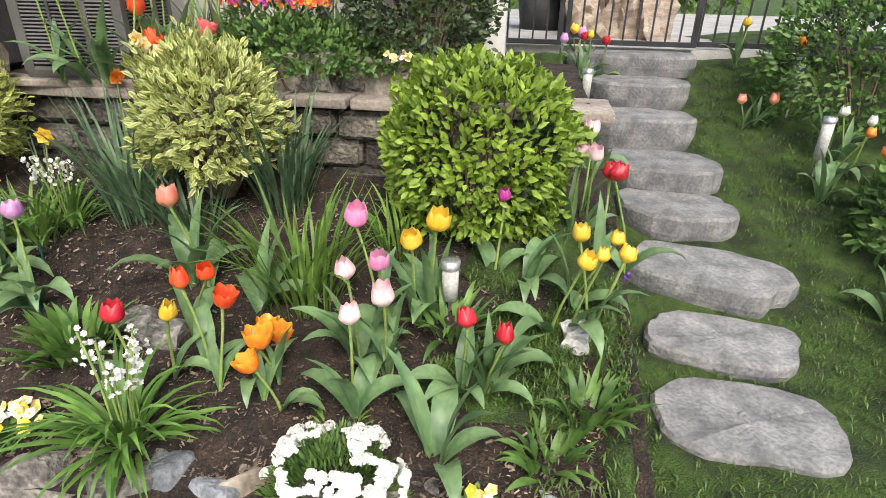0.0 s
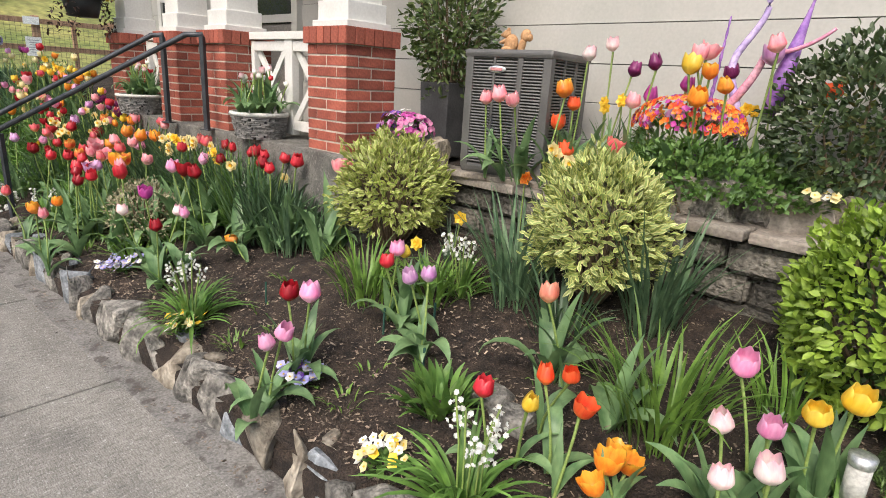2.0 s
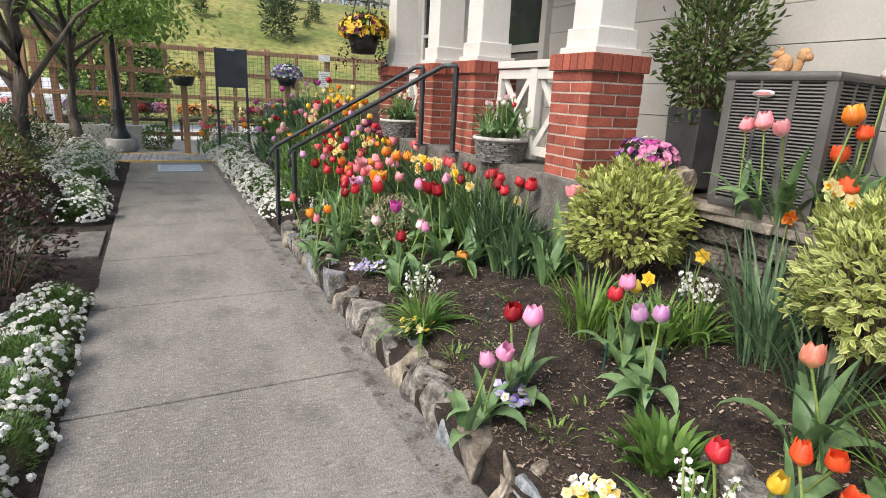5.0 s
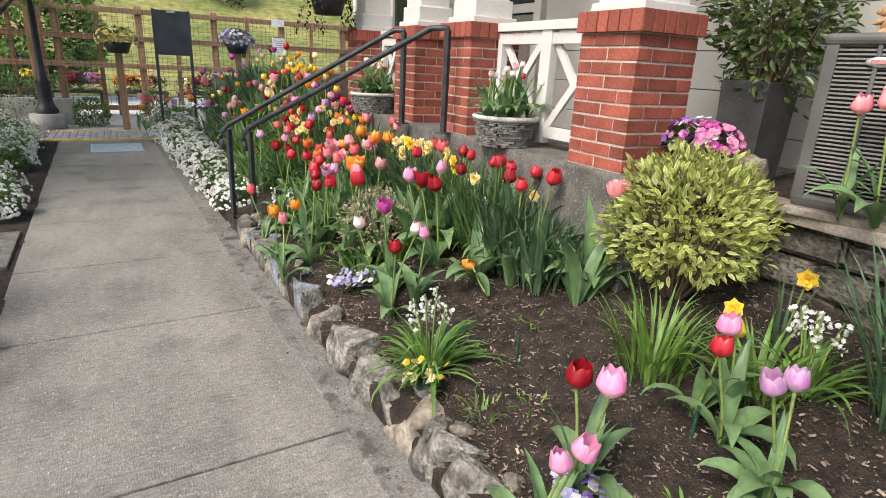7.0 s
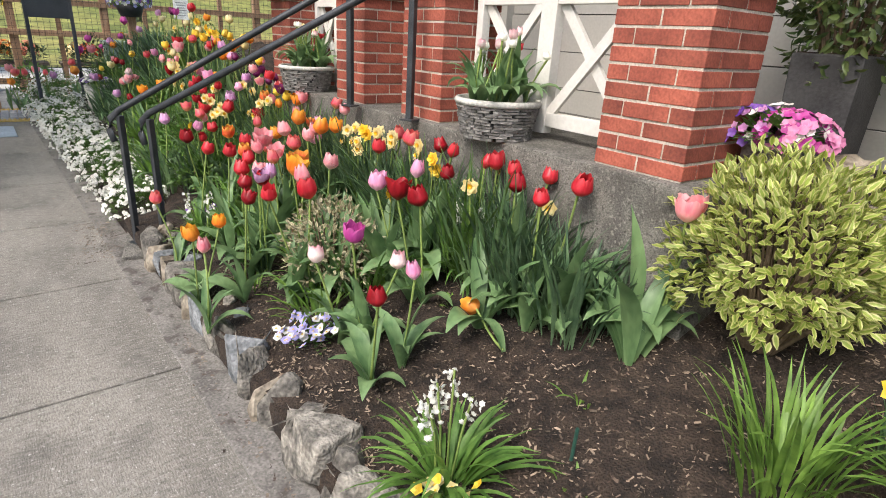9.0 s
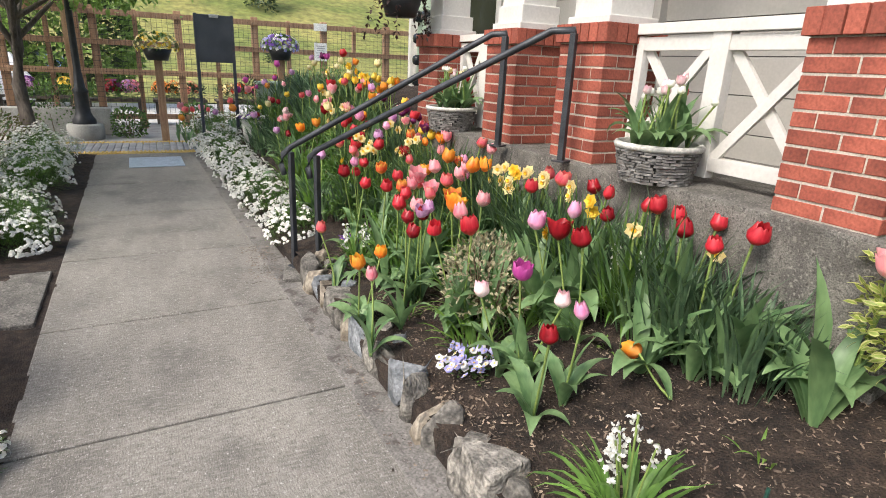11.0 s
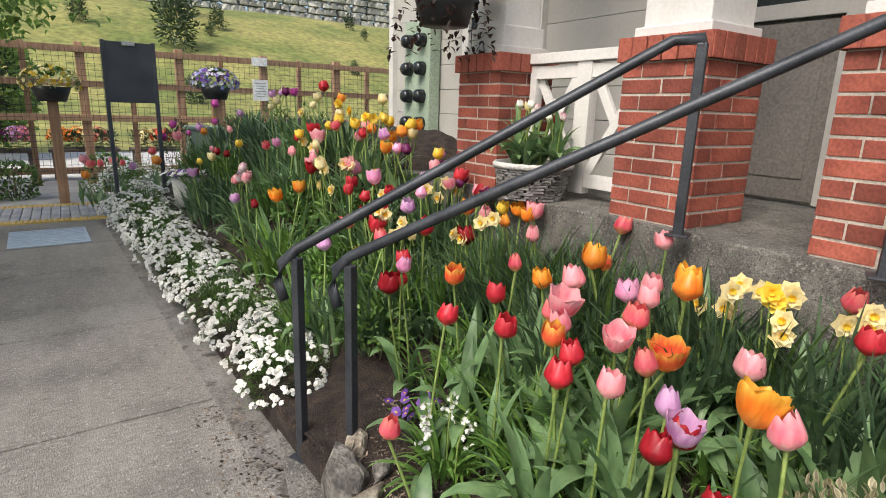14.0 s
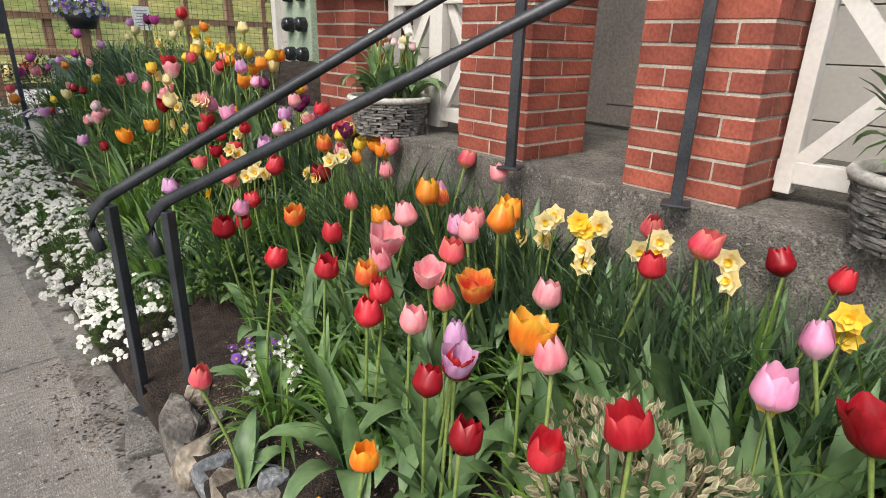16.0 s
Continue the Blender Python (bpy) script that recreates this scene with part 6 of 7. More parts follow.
for x, y, r, h in ((-2.75, -1.12, 0.22, 0.16), (-3.1, -1.14, 0.22, 0.17), (-3.5, -1.13, 0.22, 0.18), (-3.95, -1.13, 0.20, 0.17), (-4.4, -1.12, 0.18, 0.15), (-3.2, -1.5, 0.25, 0.2), (-2.3, -1.15, 0.22, 0.17), (-1.7, -1.12, 0.22, 0.17),
                   (-7.3, -1.38, 0.26, 0.24), (-7.8, -1.45, 0.28, 0.27), (-8.4, -1.6, 0.3, 0.28), (-9.6, -1.62, 0.34, 0.3), (-10.3, -1.7, 0.36, 0.32), (-11.0, -1.75, 0.38, 0.33), (-11.8, -1.8, 0.42, 0.36), (-9.0, -2.0, 0.3, 0.3), (-10.6, -2.3, 0.4, 0.36)):
    candytuft(x, y + 0.05, r * 1.15, h * 1.2, lowz(x, y), int(190 * r / 0.22))
for k, (x, y, rx, rz, mats) in enumerate(((-4.9, -1.5, 0.42, 0.42, [BURGUNDY, DARK_LEAF]), (-5.3, -2.1, 0.6, 0.6, [BURGUNDY, DARK_LEAF]), (-4.1, -1.9, 0.5, 0.5, [BURGUNDY, OLIVE]), (-3.2, -2.2, 0.6, 0.55, [BURGUNDY, DARK_LEAF]), (-7.2, -2.2, 0.55, 0.6, [OLIVE, BURGUNDY]),
                                           (-8.2, -2.4, 0.6, 0.62, [OLIVE, HERB]), (-7.3, -1.75, 0.3, 0.3, [BURGUNDY, DARK_LEAF]), (-9.4, -2.6, 0.7, 0.6, [DARK_LEAF, HERB]), (-11.2, -2.9, 0.7, 0.55, [DARK_LEAF, BURGUNDY]), (-12.3, -2.6, 0.6, 0.45, [OLIVE, HERB]), (-12.8, -3.6, 0.8, 0.7, [DARK_LEAF, HERB]))):
    leafy_shrub("low_border_shrub", ("dark burgundy-leaved low shrub across the path", "olive and green low shrub across the path")[mats[0] is not BURGUNDY], (x, y, rz * 0.75), (rx, rx, rz), 1500, 0.05, 0.022, mats, 50 + k, -0.7, False, 24, 0.3, True)


def tree(x, y, h, spread, seed, n, label):
    rng = random.Random(seed)
    t = thing("garden_tree", label, "tree", (x, y, 0.0))
    w = Soup()
    s = Soup()
    bends = [(0.05 * math.sin(k * 1.3 + seed), 0.05 * math.cos(k * 1.7), h * 0.55 * k / 5) for k in range(6)]
    w.rod(bends, [0.115, 0.10, 0.09, 0.08, 0.07, 0.055], 0, 10)
    tips = []
    for k in range(11):
        a = 2 * math.pi * k / 11 + rng.uniform(-.3, .3)
        z0 = h * rng.uniform(0.26, 0.52)
        reach = spread * rng.uniform(0.6, 1.0)
        e = Vector((math.cos(a) * reach, math.sin(a) * reach, z0 + h * rng.uniform(0.12, 0.42)))
        m = Vector((math.cos(a) * reach * 0.45, math.sin(a) * reach * 0.45, z0 + (e.z - z0) * 0.6))
        w.rod([(0, 0, z0), m, e], [0.045, 0.028, 0.010], 0, 6)
        tips += [m * 0.4 + e * 0.6, e, e + Vector((rng.uniform(-.4, .4), rng.uniform(-.4, .4), rng.uniform(-.1, .3)))]
        for j in range(3):
            q = e + Vector((rng.uniform(-.7, .7), rng.uniform(-.7, .7), rng.uniform(-.25, .45)))
            w.rod([e * 0.7 + m * 0.3, q], [0.014, 0.005], 0, 4)
            tips.append(q)
    for k in range(n):
        c = rng.choice(tips)
        p = c + Vector((rng.gauss(0, .32), rng.gauss(0, .32), rng.gauss(0, .16)))
        s.leaf(p, (rng.uniform(-1, 1), rng.uniform(-1, 1), rng.uniform(-.8, .2)), (0, 0, 1), rng.uniform(.09, .15), rng.uniform(.05, .08), 0.15, 0, None, 0.3)
    ob = new("trunk", w.mesh("trunk", BARK))
    ob.parent = t
    ob = new("crown", s.mesh("crown", TREE_LEAF))
    ob.parent = t


tree(-9.6, -2.15, 4.4, 1.9, 3, 6000, "young street tree with spreading green crown over the far bed")
tree(-12.6, -2.0, 4.6, 2.0, 8, 6000, "young street tree with dark twisted limbs and green leaves")

lamp = thing("street_lamp", "black fluted lamp post on a concrete base", "street lamp", (-14.3, -1.45, 0.0))
bm = bmesh.new()
lathe(bm, [(0.001, 0.0), (0.30, 0.0), (0.30, 0.24), (0.27, 0.27), (0.001, 0.27)], 8)
part("plinth", bm, PALE_CONCRETE, lamp)
bm = bmesh.new()
lathe(bm, [(0.19, 0.27), (0.19, 0.34), (0.15, 0.40), (0.12, 0.48), (0.11, 0.80), (0.13, 0.84), (0.09, 0.90), (0.06, 1.2), (0.045, 3.6), (0.08, 3.64), (0.05, 3.7)], 16)
part("post", bm, BLACK, lamp)
bm = bmesh.new()
lathe(bm, [(0.05, 3.7), (0.16, 3.8), (0.2, 4.1), (0.05, 4.35), (0.001, 4.4)], 16)
part("lantern", bm, PAPER, lamp)

# ---- cedar fence and what stands before it ----
FX = -16.0
fence = thing("cedar_fence", "cedar post-and-rail fence with wire mesh", "fence", (0, 0, 0), 0, kind="structure")
PM = bpy.data.meshes.new("fence_post")
bmx = bmesh.new()
box(bmx, (0, 0, 1.2), (0.14, 0.14, 2.4), None, 0.01)
bmx.to_mesh(PM)
bmx.free()
PM.materials.append(CEDAR)
y = -9.0
while y < 6.5:
    again("post", PM, fence, pose(FX, y, 0))
    y += 1.55
y = -9.8
while y < 6.5:
    again("post", PM, fence, pose(FX - 0.05, y, -0.03) @ Matrix.Diagonal((0.6, 0.6, 1, 1)))
    y += 1.55
for z in (0.25, 1.15, 1.72, 2.28):
    bm = bmesh.new()
    box(bm, (FX + 0.09, -1.2, z), (0.045, 15.4, 0.11), None, 0.006)
    part("rail", bm, CEDAR, fence)
s = Soup()
for k in range(150):
    s.rod([(FX + 0.12, -8.9 + k * 0.1, 0.2), (FX + 0.12, -8.9 + k * 0.1, 2.28)], 0.003, 0, 3)
for k in range(20):
    s.rod([(FX + 0.122, -8.9, 0.25 + k * 0.1), (FX + 0.122, 6.4, 0.25 + k * 0.1)], 0.003, 0, 3)
ob = new("wire_mesh", s.mesh("wire_mesh", BLACK))
ob.parent = fence
perg = thing("cedar_pergola", "cedar pergola frame at the end of the fence", "pergola", (0, 0, 0))
for yy in (-3.2, -1.6):
    for xx in (-16.4, -15.2):
        bm = bmesh.new()
        box(bm, (xx, yy, 1.15), (0.15, 0.15, 2.3), None, 0.01)
        part("post", bm, CEDAR, perg)
for xx in (-16.4, -15.2):
    bm = bmesh.new()
    box(bm, (xx, -2.4, 2.35), (0.09, 2.2, 0.16), None, 0.01)
    part("beam", bm, CEDAR, perg)
for k in range(6):
    bm = bmesh.new()
    box(bm, (-15.8, -3.3 + k * 0.36, 2.48), (1.7, 0.05, 0.1), None, 0.006)
    part("rafter", bm, CEDAR, perg)
bm = bmesh.new()
box(bm, (-15.0, -2.2, 0.25), (0.3, 2.3, 0.5), None, 0.02)
tagged(part("low_wall", bm, PALE_CONCRETE), "low pale concrete wall by the pergola", "low wall", kind="structure")

board = thing("notice_board", "dark grey notice board on two legs", "notice board", (-12.4, 0.70, 0.0), 3)
bm = bmesh.new()
box(bm, (0, 0, 1.80), (0.05, 0.52, 0.72), None, 0.01)
part("panel", bm, SIGN_GREY, board)
for yy in (-0.275, 0.275):
    bm = bmesh.new()
    box(bm, (0, yy, 1.08), (0.06, 0.045, 2.18), None, 0.006)
    part("leg", bm, SIGN_GREY, board)
bm = bmesh.new()
box(bm, (0.03, 0, 2.14), (0.02, 0.14, 0.05), None, 0.004)
part("lamp", bm, SILVER, board)
note = thing("paper_notice", "white printed paper notice fixed to the fence", "notice", (FX + 0.118, 3.3, 1.74))
bm = bmesh.new()
box(bm, (0, 0, 0), (0.012, 0.30, 0.40))
part("sheet", bm, PAPER, note)
for k in range(6):
    bm = bmesh.new()
    box(bm, (0.008, -0.0, 0.13 - k * 0.05), (0.004, 0.22 - 0.03 * (k % 3), 0.014))
    part("line_of_print", bm, INK, note)
note2 = thing("paper_notice", "small white paper notice fixed to the fence", "notice", (FX + 0.118, 3.3, 2.28))
bm = bmesh.new()
box(bm, (0, 0, 0), (0.012, 0.30, 0.16))
part("sheet", bm, PAPER, note2)


def basket(x, y, z, cols, label, r=0.3, hung=False, post=True):
    rng = random.Random(int(abs(x * 17 + y * 31)))
    t = thing("flower_basket", label, "flower basket", (x, y, z))
    bm = bmesh.new()
    lathe(bm, [(0.001, -0.2), (r * 0.5, -0.2), (r * 0.72, 0.0), (r * 0.66, 0.0)], 16)
    part("basket", bm, BLACK, t)
    s = Soup()
    for k in range(300):
        d = sphere_dir(rng, -0.35)
        s.leaf((d.x * r * .9, d.y * r * .9, .05 + d.z * r * .55), d, (0, 0, 1), .07, .03)
    ob = new("foliage", s.mesh("foliage", HERB))
    ob.parent = t
    for c in set(cols):
        s = Soup()
        for k in range(46 * cols.count(c)):
            d = sphere_dir(rng, -0.35)
            s.rosette((d.x * r * 1.08, d.y * r * 1.08, .05 + d.z * r * .68), d, .036, 5, 0, .2, 1)
        ob = new("blossom", s.mesh("blossom", PETAL[c]))
        ob.parent = t
        tagged(ob, kind="stuff")
    if hung:
        s = Soup()
        for k in range(26):
            a, up = rng.uniform(0, 6.28), k % 3 == 0
            q = Vector((math.cos(a) * r * .8, math.sin(a) * r * .8, 0.02))
            for j in range(14):
                f = j / 13
                p = q + (Vector((math.cos(a) * .05, math.sin(a) * .05, 0.34)) if up else Vector((math.cos(a) * .10, math.sin(a) * .10, -0.38))) * f
                d = sphere_dir(rng)
                s.leaf(p, d, (0, 0, 1), .045, .022)
        ob = new("trailing_foliage", s.mesh("trailing_foliage", BURGUNDY))
        ob.parent = t
        tagged(ob, "dark burgundy trailing leaves")
        s = Soup()
        for a in (0.3, 2.4, 4.5):
            s.rod([(math.cos(a) * r * .7, math.sin(a) * r * .7, 0), (0, 0, .75)], .006, 0, 4)
        ob = new("chain", s.mesh("chain", BLACK))
        ob.parent = t
    if post:
        bm = bmesh.new()
        box(bm, (x, y, (z - 0.2) / 2), (0.13, 0.13, z - 0.2), None, 0.01)
        tagged(part("wooden_post", bm, CEDAR), "squared cedar post carrying a flower basket", "post")


basket(-13.9, -0.15, 1.62, ["yellow", "cream"], "basket of yellow petunias on a cedar post", 0.34)
basket(-13.6, 1.95, 1.72, ["violet", "lilac", "white"], "basket of violet and white petunias on a cedar post", 0.32)
basket(-6.9, 1.72, 2.12, ["yellow", "yellow", "yellow", "plum"], "hanging basket of yellow and dark red flowers on the porch", 0.26, True, False)
bm = bmesh.new()
tube(bm, [(-6.95, 2.10, 2.86), (-6.92, 1.95, 2.90), (-6.9, 1.72, 2.86)], 0.012, 8)
tagged(part("basket_bracket", bm, BLACK), "black iron bracket holding the hanging basket", "bracket")

cab = thing("utility_cabinet", "pale green utility cabinet between dark clipped shrubs", "utility cabinet", (-13.0, 1.62, 0.0))
bm = bmesh.new()
box(bm, (0, 0, 0.55), (0.4, 0.42, 1.1), None, 0.02)
part("body", bm, GREEN_BOX, cab)
bm = bmesh.new()
box(bm, (0, 0, 1.12), (0.46, 0.48, 0.05), None, 0.015)
part("lid", bm, GREEN_BOX, cab)
for k, y in enumerate((1.22, 2.02)):
    leafy_shrub("clipped_conifer", "dark green clipped upright shrub by the cabinet", (-12.7, y, 0.62), (0.2, 0.22, 0.62), 900, 0.05, 0.012, [DARK_LEAF], 71 + k, -0.95, False, 6, 0.12)
for k, (x, y, r, h) in enumerate(((-14.6, -0.75, 0.3, 0.3), (-14.9, 0.5, 0.35, 0.35), (-14.9, -2.0, 0.45, 0.55), (-15.2, 2.6, 0.6, 0.7), (-14.6, 3.2, 0.5, 0.8), (-11.4, 2.6, 0.5, 0.75))):
    # inner leaves darkened in colour, as shade within each bush
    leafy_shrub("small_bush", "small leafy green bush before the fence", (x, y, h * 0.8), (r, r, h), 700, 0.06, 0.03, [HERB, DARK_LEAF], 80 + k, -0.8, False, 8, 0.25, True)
# nursery benches of flowers behind the wire
nrng = random.Random(9)
bm = bmesh.new()
box(bm, (-20, -1, -0.1), (7.6, 16, 0.1))
tagged(part("gravel_yard", bm, POT_RIM), "pale gravel yard of the plant nursery", "yard", kind="structure")
for k in range(9):
    yb = -6.5 + k * 1.35
    t = thing("plant_bench", "low slatted bench crowded with potted flowers", "plant bench", (-17.4 + nrng.uniform(-.4, .4), yb, 0))
    bm = bmesh.new()
    box(bm, (0, 0, 0.52), (0.7, 1.15, 0.05))
    for q in (-.5, .5):
        box(bm, (0, q, 0.25), (0.6, 0.06, 0.5))
    part("bench", bm, BARK, t)
    for c in nrng.sample(list(PETAL), 4):
        s = Soup()
        cy = nrng.uniform(-.45, .45)
        for q in range(50):
            d = sphere_dir(nrng, 0)
            s.rosette((d.x * .25, cy + d.y * .2, .7 + d.z * .25), d, .045, 5, 0, .2, 1)
        ob = new("blossom", s.mesh("blossom", PETAL[c]))
        ob.parent = t
        tagged(ob, kind="stuff")
    s = Soup()
    for q in range(420):
        d = sphere_dir(nrng, 0)
        s.leaf((d.x * .33, nrng.uniform(-.55, .55), .56 + d.z * .25), d, (0, 0, 1), .12, .04)
    ob = new("foliage", s.mesh("foliage", nrng.choice((HERB, DARK_LEAF, GRASS))))
    ob.parent = t
for c, h, spots in (("coral", 0.5, ((-12.9, 0.3), (-13.0, 0.55), (-12.7, 0.15), (-12.8, 0.9))), ("pink", 0.55, ((-12.6, 0.45), (-12.2, 1.1), (-12.9, 0.05))), ("orange", 0.4, ((-12.5, 0.2), (-12.4, 0.9))), ("magenta", 0.6, ((-12.3, 1.2), (-12.6, 1.0), (-12.0, 1.5))), ("mauve", 0.5, ((-11.9, 1.3), (-12.4, 0.6)))):
    for x, y in spots:
        tulip(x, y, h, c, bedz(x, y) - 0.02, 1.25, 3)
wp = thing("white_planter", "white bucket planter of violas", "flower pot", (-10.9, 1.0, bedz(-10.9, 1.0) - 0.02))
bm = bmesh.new()
lathe(bm, [(0.001, 0.0), (0.12, 0.0), (0.15, 0.3), (0.13, 0.3), (0.12, 0.26)], 18)
part("bucket", bm, POT_RIM, wp)
pansies(-10.9, 1.0, ["white", "white", "violet"], 60, 0.24, bedz(-10.9, 1.0) + 0.26, "violas spilling from the white planter", 0.035)

# ---- hill, wall and cars ----
HILL = mat("hill_grass", (0.13, 0.16, 0.035), (0.27, 0.25, 0.075), 0.25, 2.2, 0.95, 0.5, depth=0.2, grain=0.35)
bm = bmesh.new()
g = []
for i in range(41):
    row = []
    for j in range(41):
        x = -24 - 1.5 * i
        y = -70 + 3.2 * j
        z = -0.2 + 12.5 * (1 / (1 + math.exp(-(i - 15) / 5.5)) - 1 / (1 + math.exp(15 / 5.5))) + 0.5 * noise.noise((x * .06, y * .06, 0))
        row.append(bm.verts.new((x, y, z)))
    g.append(row)
for i in range(40):
    for j in range(40):
        bm.faces.new((g[i][j], g[i][j + 1], g[i + 1][j + 1], g[i + 1][j])).smooth = True
ob = part("hill", bm, HILL)
bmesh_fix(ob)
tagged(ob, "sunlit grassy hillside behind the fence", "hill", kind="structure")
bm = bmesh.new()
hrng = random.Random(6)
for k in range(430):
    yy = -38 + (k % 86) * 0.9 + hrng.uniform(-.2, .2)
    zz = 10.9 + (k // 86) * 0.72
    q = rock((1.0, 0.98, 0.8), k, 0.16, 1)
    me = bpy.data.meshes.new("tmp")
    q.transform(Matrix.Translation((-68, yy, zz)))
    q.to_mesh(me)
    q.free()
    bm.from_mesh(me)
    bpy.data.meshes.remove(me)
tagged(part("boulder_wall", bm, mat("far_boulder", (0.24, 0.24, 0.21), (0.46, 0.45, 0.40), 0.6, 4, 0.9, 0.5, island=0.35)), "pale boulder wall along the crest of the hill", "stone wall", kind="stuff")
for k in range(26):
    yy, i = hrng.uniform(-30, 24), hrng.uniform(5, 24)
    x = -24 - 1.5 * i
    z = -0.2 + 12.5 * (1 / (1 + math.exp(-(i - 15) / 5.5)) - 1 / (1 + math.exp(15 / 5.5)))
    r = hrng.uniform(0.4, 1.1) if k > 2 else 1.8
    leafy_shrub("hill_bush", "scattered small green conifer on the hillside", (x, yy, z + r * 0.9), (r * 0.62, r * 0.62, r * 1.15), 900, r * 0.20, r * 0.06, [DARK_LEAF, OLIVE], 100 + k, -0.8, False, 3, 0.7, True, "bush", 0.15)
# dark second leaf colour paints shade into the depth of these tree crowns
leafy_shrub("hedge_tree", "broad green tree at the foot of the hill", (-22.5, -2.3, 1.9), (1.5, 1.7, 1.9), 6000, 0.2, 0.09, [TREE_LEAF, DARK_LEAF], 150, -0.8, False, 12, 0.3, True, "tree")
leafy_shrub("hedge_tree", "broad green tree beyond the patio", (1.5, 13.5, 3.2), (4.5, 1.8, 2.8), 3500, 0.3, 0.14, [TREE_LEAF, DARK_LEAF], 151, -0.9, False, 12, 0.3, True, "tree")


def car(x, y, turn, paint, label):
    t = thing("parked_car", label, "car", (x, y, -0.04), turn, "cars in the car park")
    bm = bmesh.new()
    prof = [(-2.1, 0.35), (-2.15, 0.7), (-2.0, 0.92), (-1.2, 1.0), (-0.55, 1.42), (0.75, 1.46), (1.55, 1.02), (2.05, 0.92), (2.12, 0.6), (2.05, 0.32)]
    rings = []
    for yy, k in ((-0.85, 0.97), (-0.78, 1.0), (0.78, 1.0), (0.85, 0.97)):
        rings.append([bm.verts.new((px_ * k, yy * (0.86 if pz > 1.2 else 1), pz * (1 if k == 1 else 0.985))) for px_, pz in prof])
    for a, b in zip(rings, rings[1:]):
        for k in range(len(prof)):
            bm.faces.new((a[k], a[(k + 1) % len(prof)], b[(k + 1) % len(prof)], b[k]))
    bm.faces.new(rings[0][::-1])
    bm.faces.new(rings[-1])
    part("body", bm, paint, t)
    for c, s_, tp in (((0.1, 0, 1.2), (1.9, 1.55, 0.36), 0.72),):
        bm = bmesh.new()
        box(bm, c, s_, None, 0.02, taper=tp)
        part("window_glass", bm, DOOR_DARK, t)
    for wx in (-1.3, 1.3):
        for wy in (-0.8, 0.8):
            bm = bmesh.new()
            bmesh.ops.create_cone(bm, segments=20, radius1=0.32, radius2=0.32, depth=0.2, cap_ends=True, matrix=Matrix.Translation((wx, wy, 0.32)) @ Matrix.Rotation(radians(90), 4, "X"))
            wheel = part("wheel", bm, BLACK, t)
            bm = bmesh.new()
            bmesh.ops.create_cone(bm, segments=16, radius1=0.19, radius2=0.19, depth=0.22, cap_ends=True, matrix=Matrix.Translation((wx, wy, 0.32)) @ Matrix.Rotation(radians(90), 4, "X"))
            part("rim", bm, SILVER, wheel)
    for wy in (-0.6, 0.6):
        bm = bmesh.new()
        box(bm, (2.06, wy, 0.74), (0.08, 0.32, 0.14), None, 0.02)
        part("headlight", bm, PAPER, t)


car(-21.5, -4.5, 20, mat("white_car_paint", (0.62, 0.63, 0.65), (0.70, 0.71, 0.72), 2, 50, 0.25, 0.0, coat=0.5), "white hatchback standing in the car park")
car(-26, -4.4, 20, mat("blue_grey_car_paint", (0.10, 0.14, 0.19), (0.14, 0.18, 0.24), 2, 50, 0.25, 0.0, coat=0.5), "blue-grey saloon standing in the car park")
car(-31, -4.6, 20, mat("blue_car_paint", (0.06, 0.13, 0.24), (0.09, 0.17, 0.30), 2, 50, 0.25, 0.0, coat=0.5), "blue estate standing in the car park")

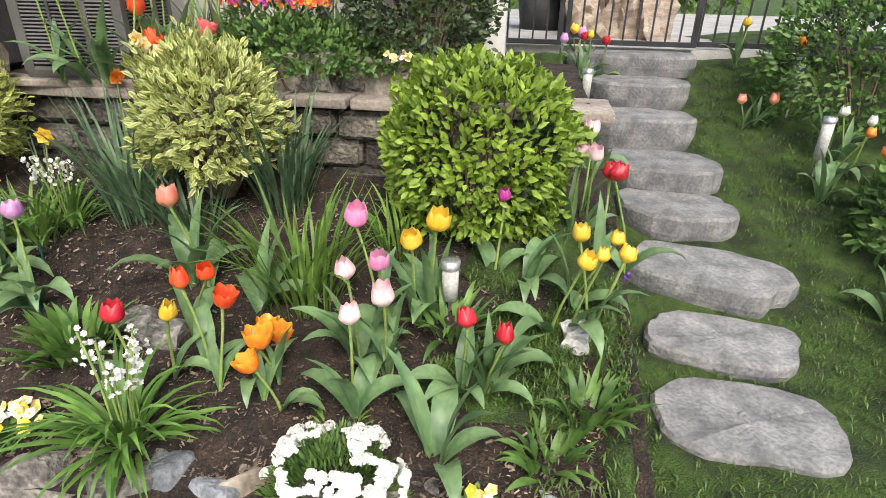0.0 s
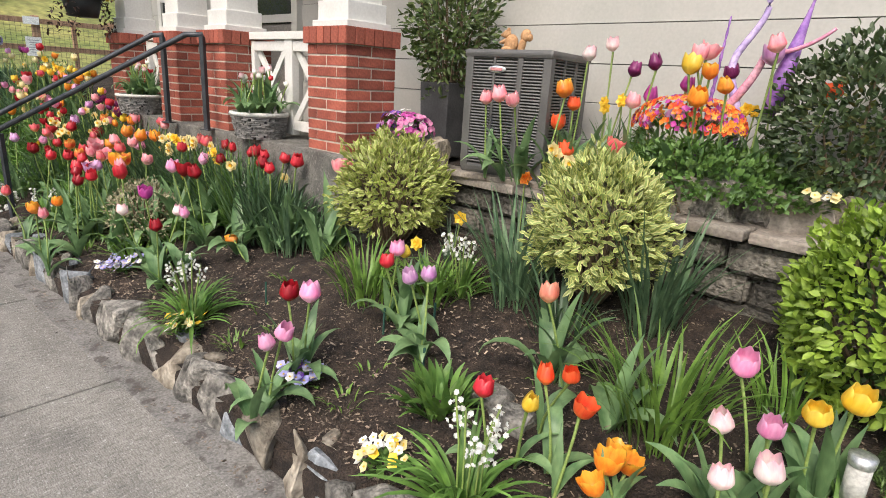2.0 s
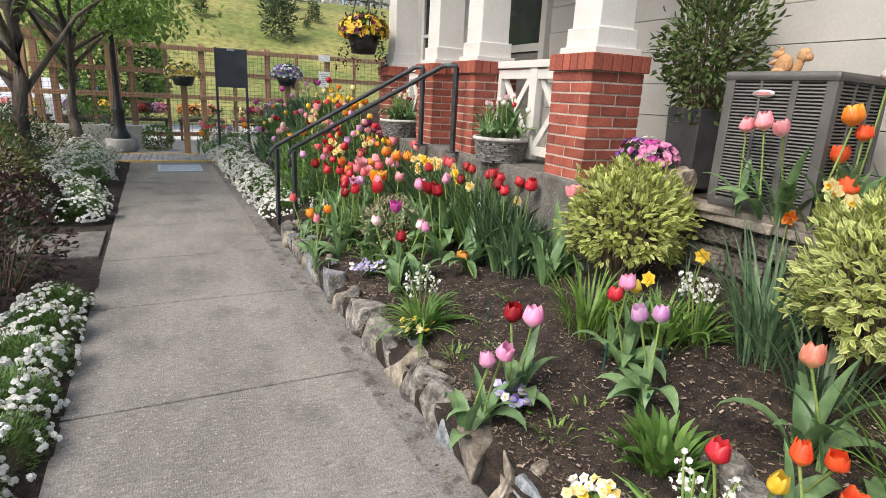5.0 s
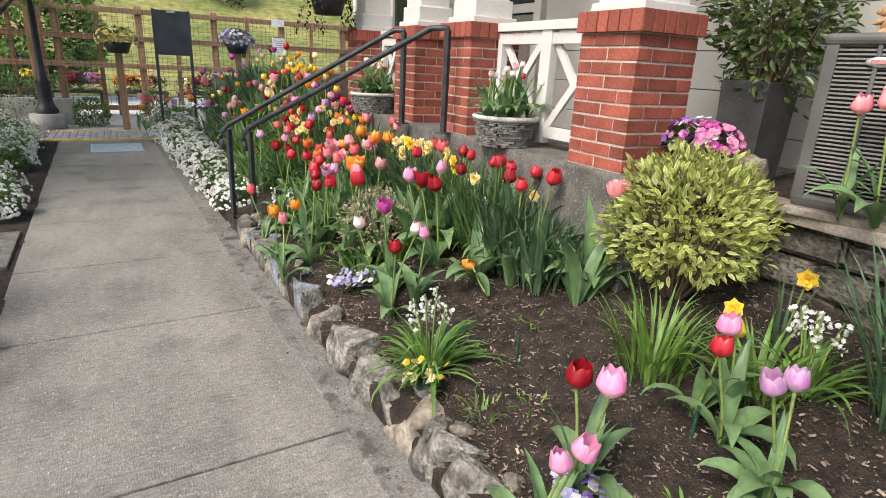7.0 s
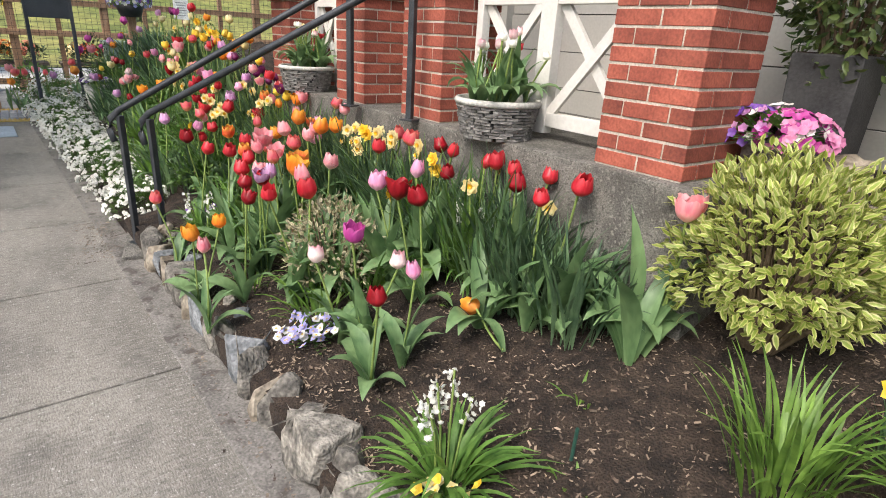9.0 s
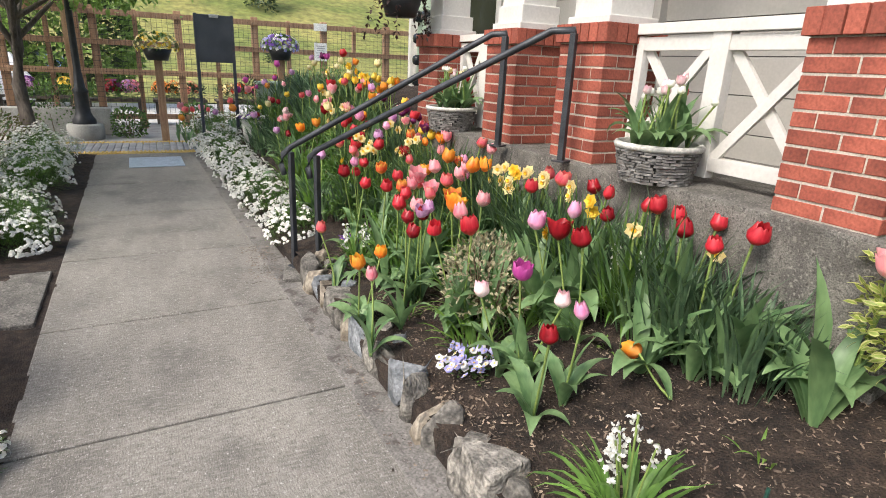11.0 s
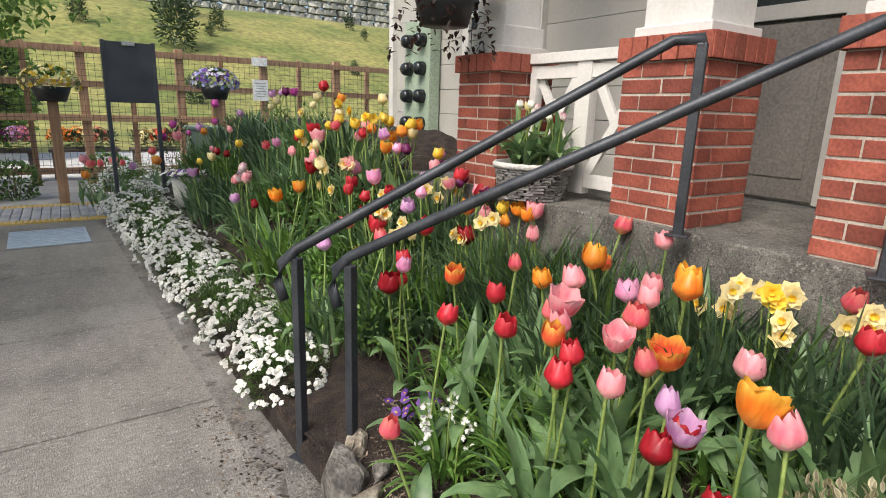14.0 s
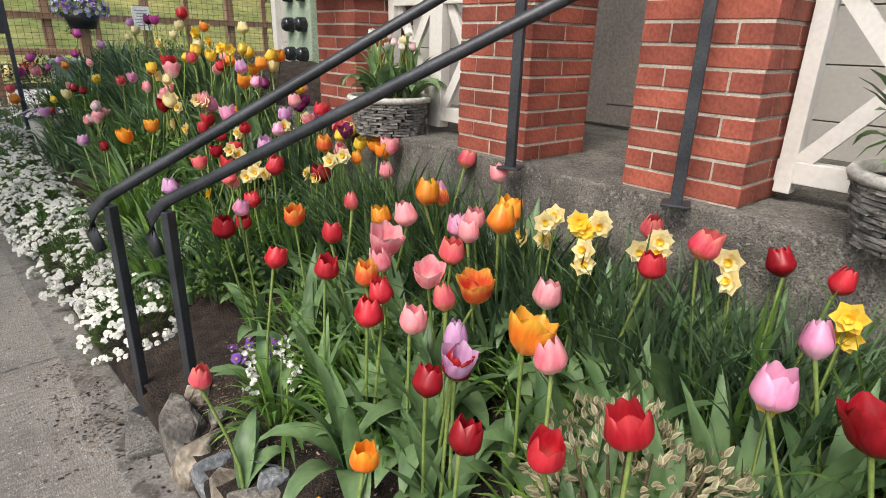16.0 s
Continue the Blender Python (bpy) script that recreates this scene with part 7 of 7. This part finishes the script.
# ---- small litter ----
lr = random.Random(14)
s = Soup()
for k in range(30000):
    x = -6.3 + 6.6 * lr.random()
    y = edge(x) + 0.14 + (1.6) * lr.random() ** 1.3
    if y > 2.4 or (x < -3 and y > 1.9):
        continue
    z = bedz(x, y) + 0.012 + 0.016 * noise.noise((x * 9, y * 9, 1.0))
    a = lr.uniform(0, 6.28)
    L = lr.uniform(.002, .013) * lr.uniform(0.4, 1.0)
    d = Vector((math.cos(a), math.sin(a), lr.uniform(-.4, .4))) * L
    e = Vector((-d.y, d.x, lr.uniform(-.01, .01))).normalized() * L * lr.uniform(.2, .45)
    i = len(s.v)
    p = Vector((x, y, z))
    s.v += [p - d - e, p + d - e, p + d + e, p - d + e]
    s.f.append((i, i + 1, i + 2, i + 3))
    s.m.append(0)
ob = new("bark_chips", s.mesh("bark_chips", CHIP, False))
tagged(ob, "loose brown bark chips and husks on the soil", "mulch", kind="stuff")
s = Soup()
for k in range(9000):
    x = 0.1 + 2.1 * lr.random() if k % 5 else -0.42 + 0.9 * lr.random()
    y = 0.85 + 3.9 * lr.random() if k % 5 else 1.2 + 0.6 * lr.random()
    z = lawnz(x, y)
    if x < 0.42 and z < bedz(x, y) - 0.005:
        continue
    if any(abs(x - q[0]) < q[3] and abs(y - q[1]) < q[4] for q in STEPS):
        continue
    for j in range(3):
        s.blade((x + lr.uniform(-.02, .02), y + lr.uniform(-.02, .02), z), lr.uniform(0, 6.28), lr.uniform(.018, .042), .006, lr.uniform(50, 88), 40, 2, .1)
ob = new("grass_tufts", s.mesh("grass_tufts", leafmat("moss_blade", (0.045, 0.088, 0.013), (0.12, 0.205, 0.032))))
tagged(ob, "short green grass and moss tufts between the stones", "grass", kind="stuff")

s = Soup()
for k in range(800):
    x = lr.choice((lr.uniform(-6.9, -6.0), lr.uniform(-8, -1.0)))
    y = edge(x) - abs(lr.gauss(0, 0.05 if x > -6 else 0.13)) - 0.005
    a = lr.uniform(0, 6.28)
    L = lr.uniform(.003, .010)
    d = Vector((math.cos(a), math.sin(a), 0)) * L
    e = Vector((-d.y, d.x, 0)) * lr.uniform(.3, .7)
    i = len(s.v)
    p = Vector((x, y, 0.003))
    s.v += [p - d - e, p + d - e, p + d + e, p - d + e]
    s.f.append((i, i + 1, i + 2, i + 3))
    s.m.append(0)
ob = new("path_crumbs", s.mesh("path_crumbs", CHIP, False))
tagged(ob, "crumbs of dark soil spilled on the path", "soil", kind="stuff")
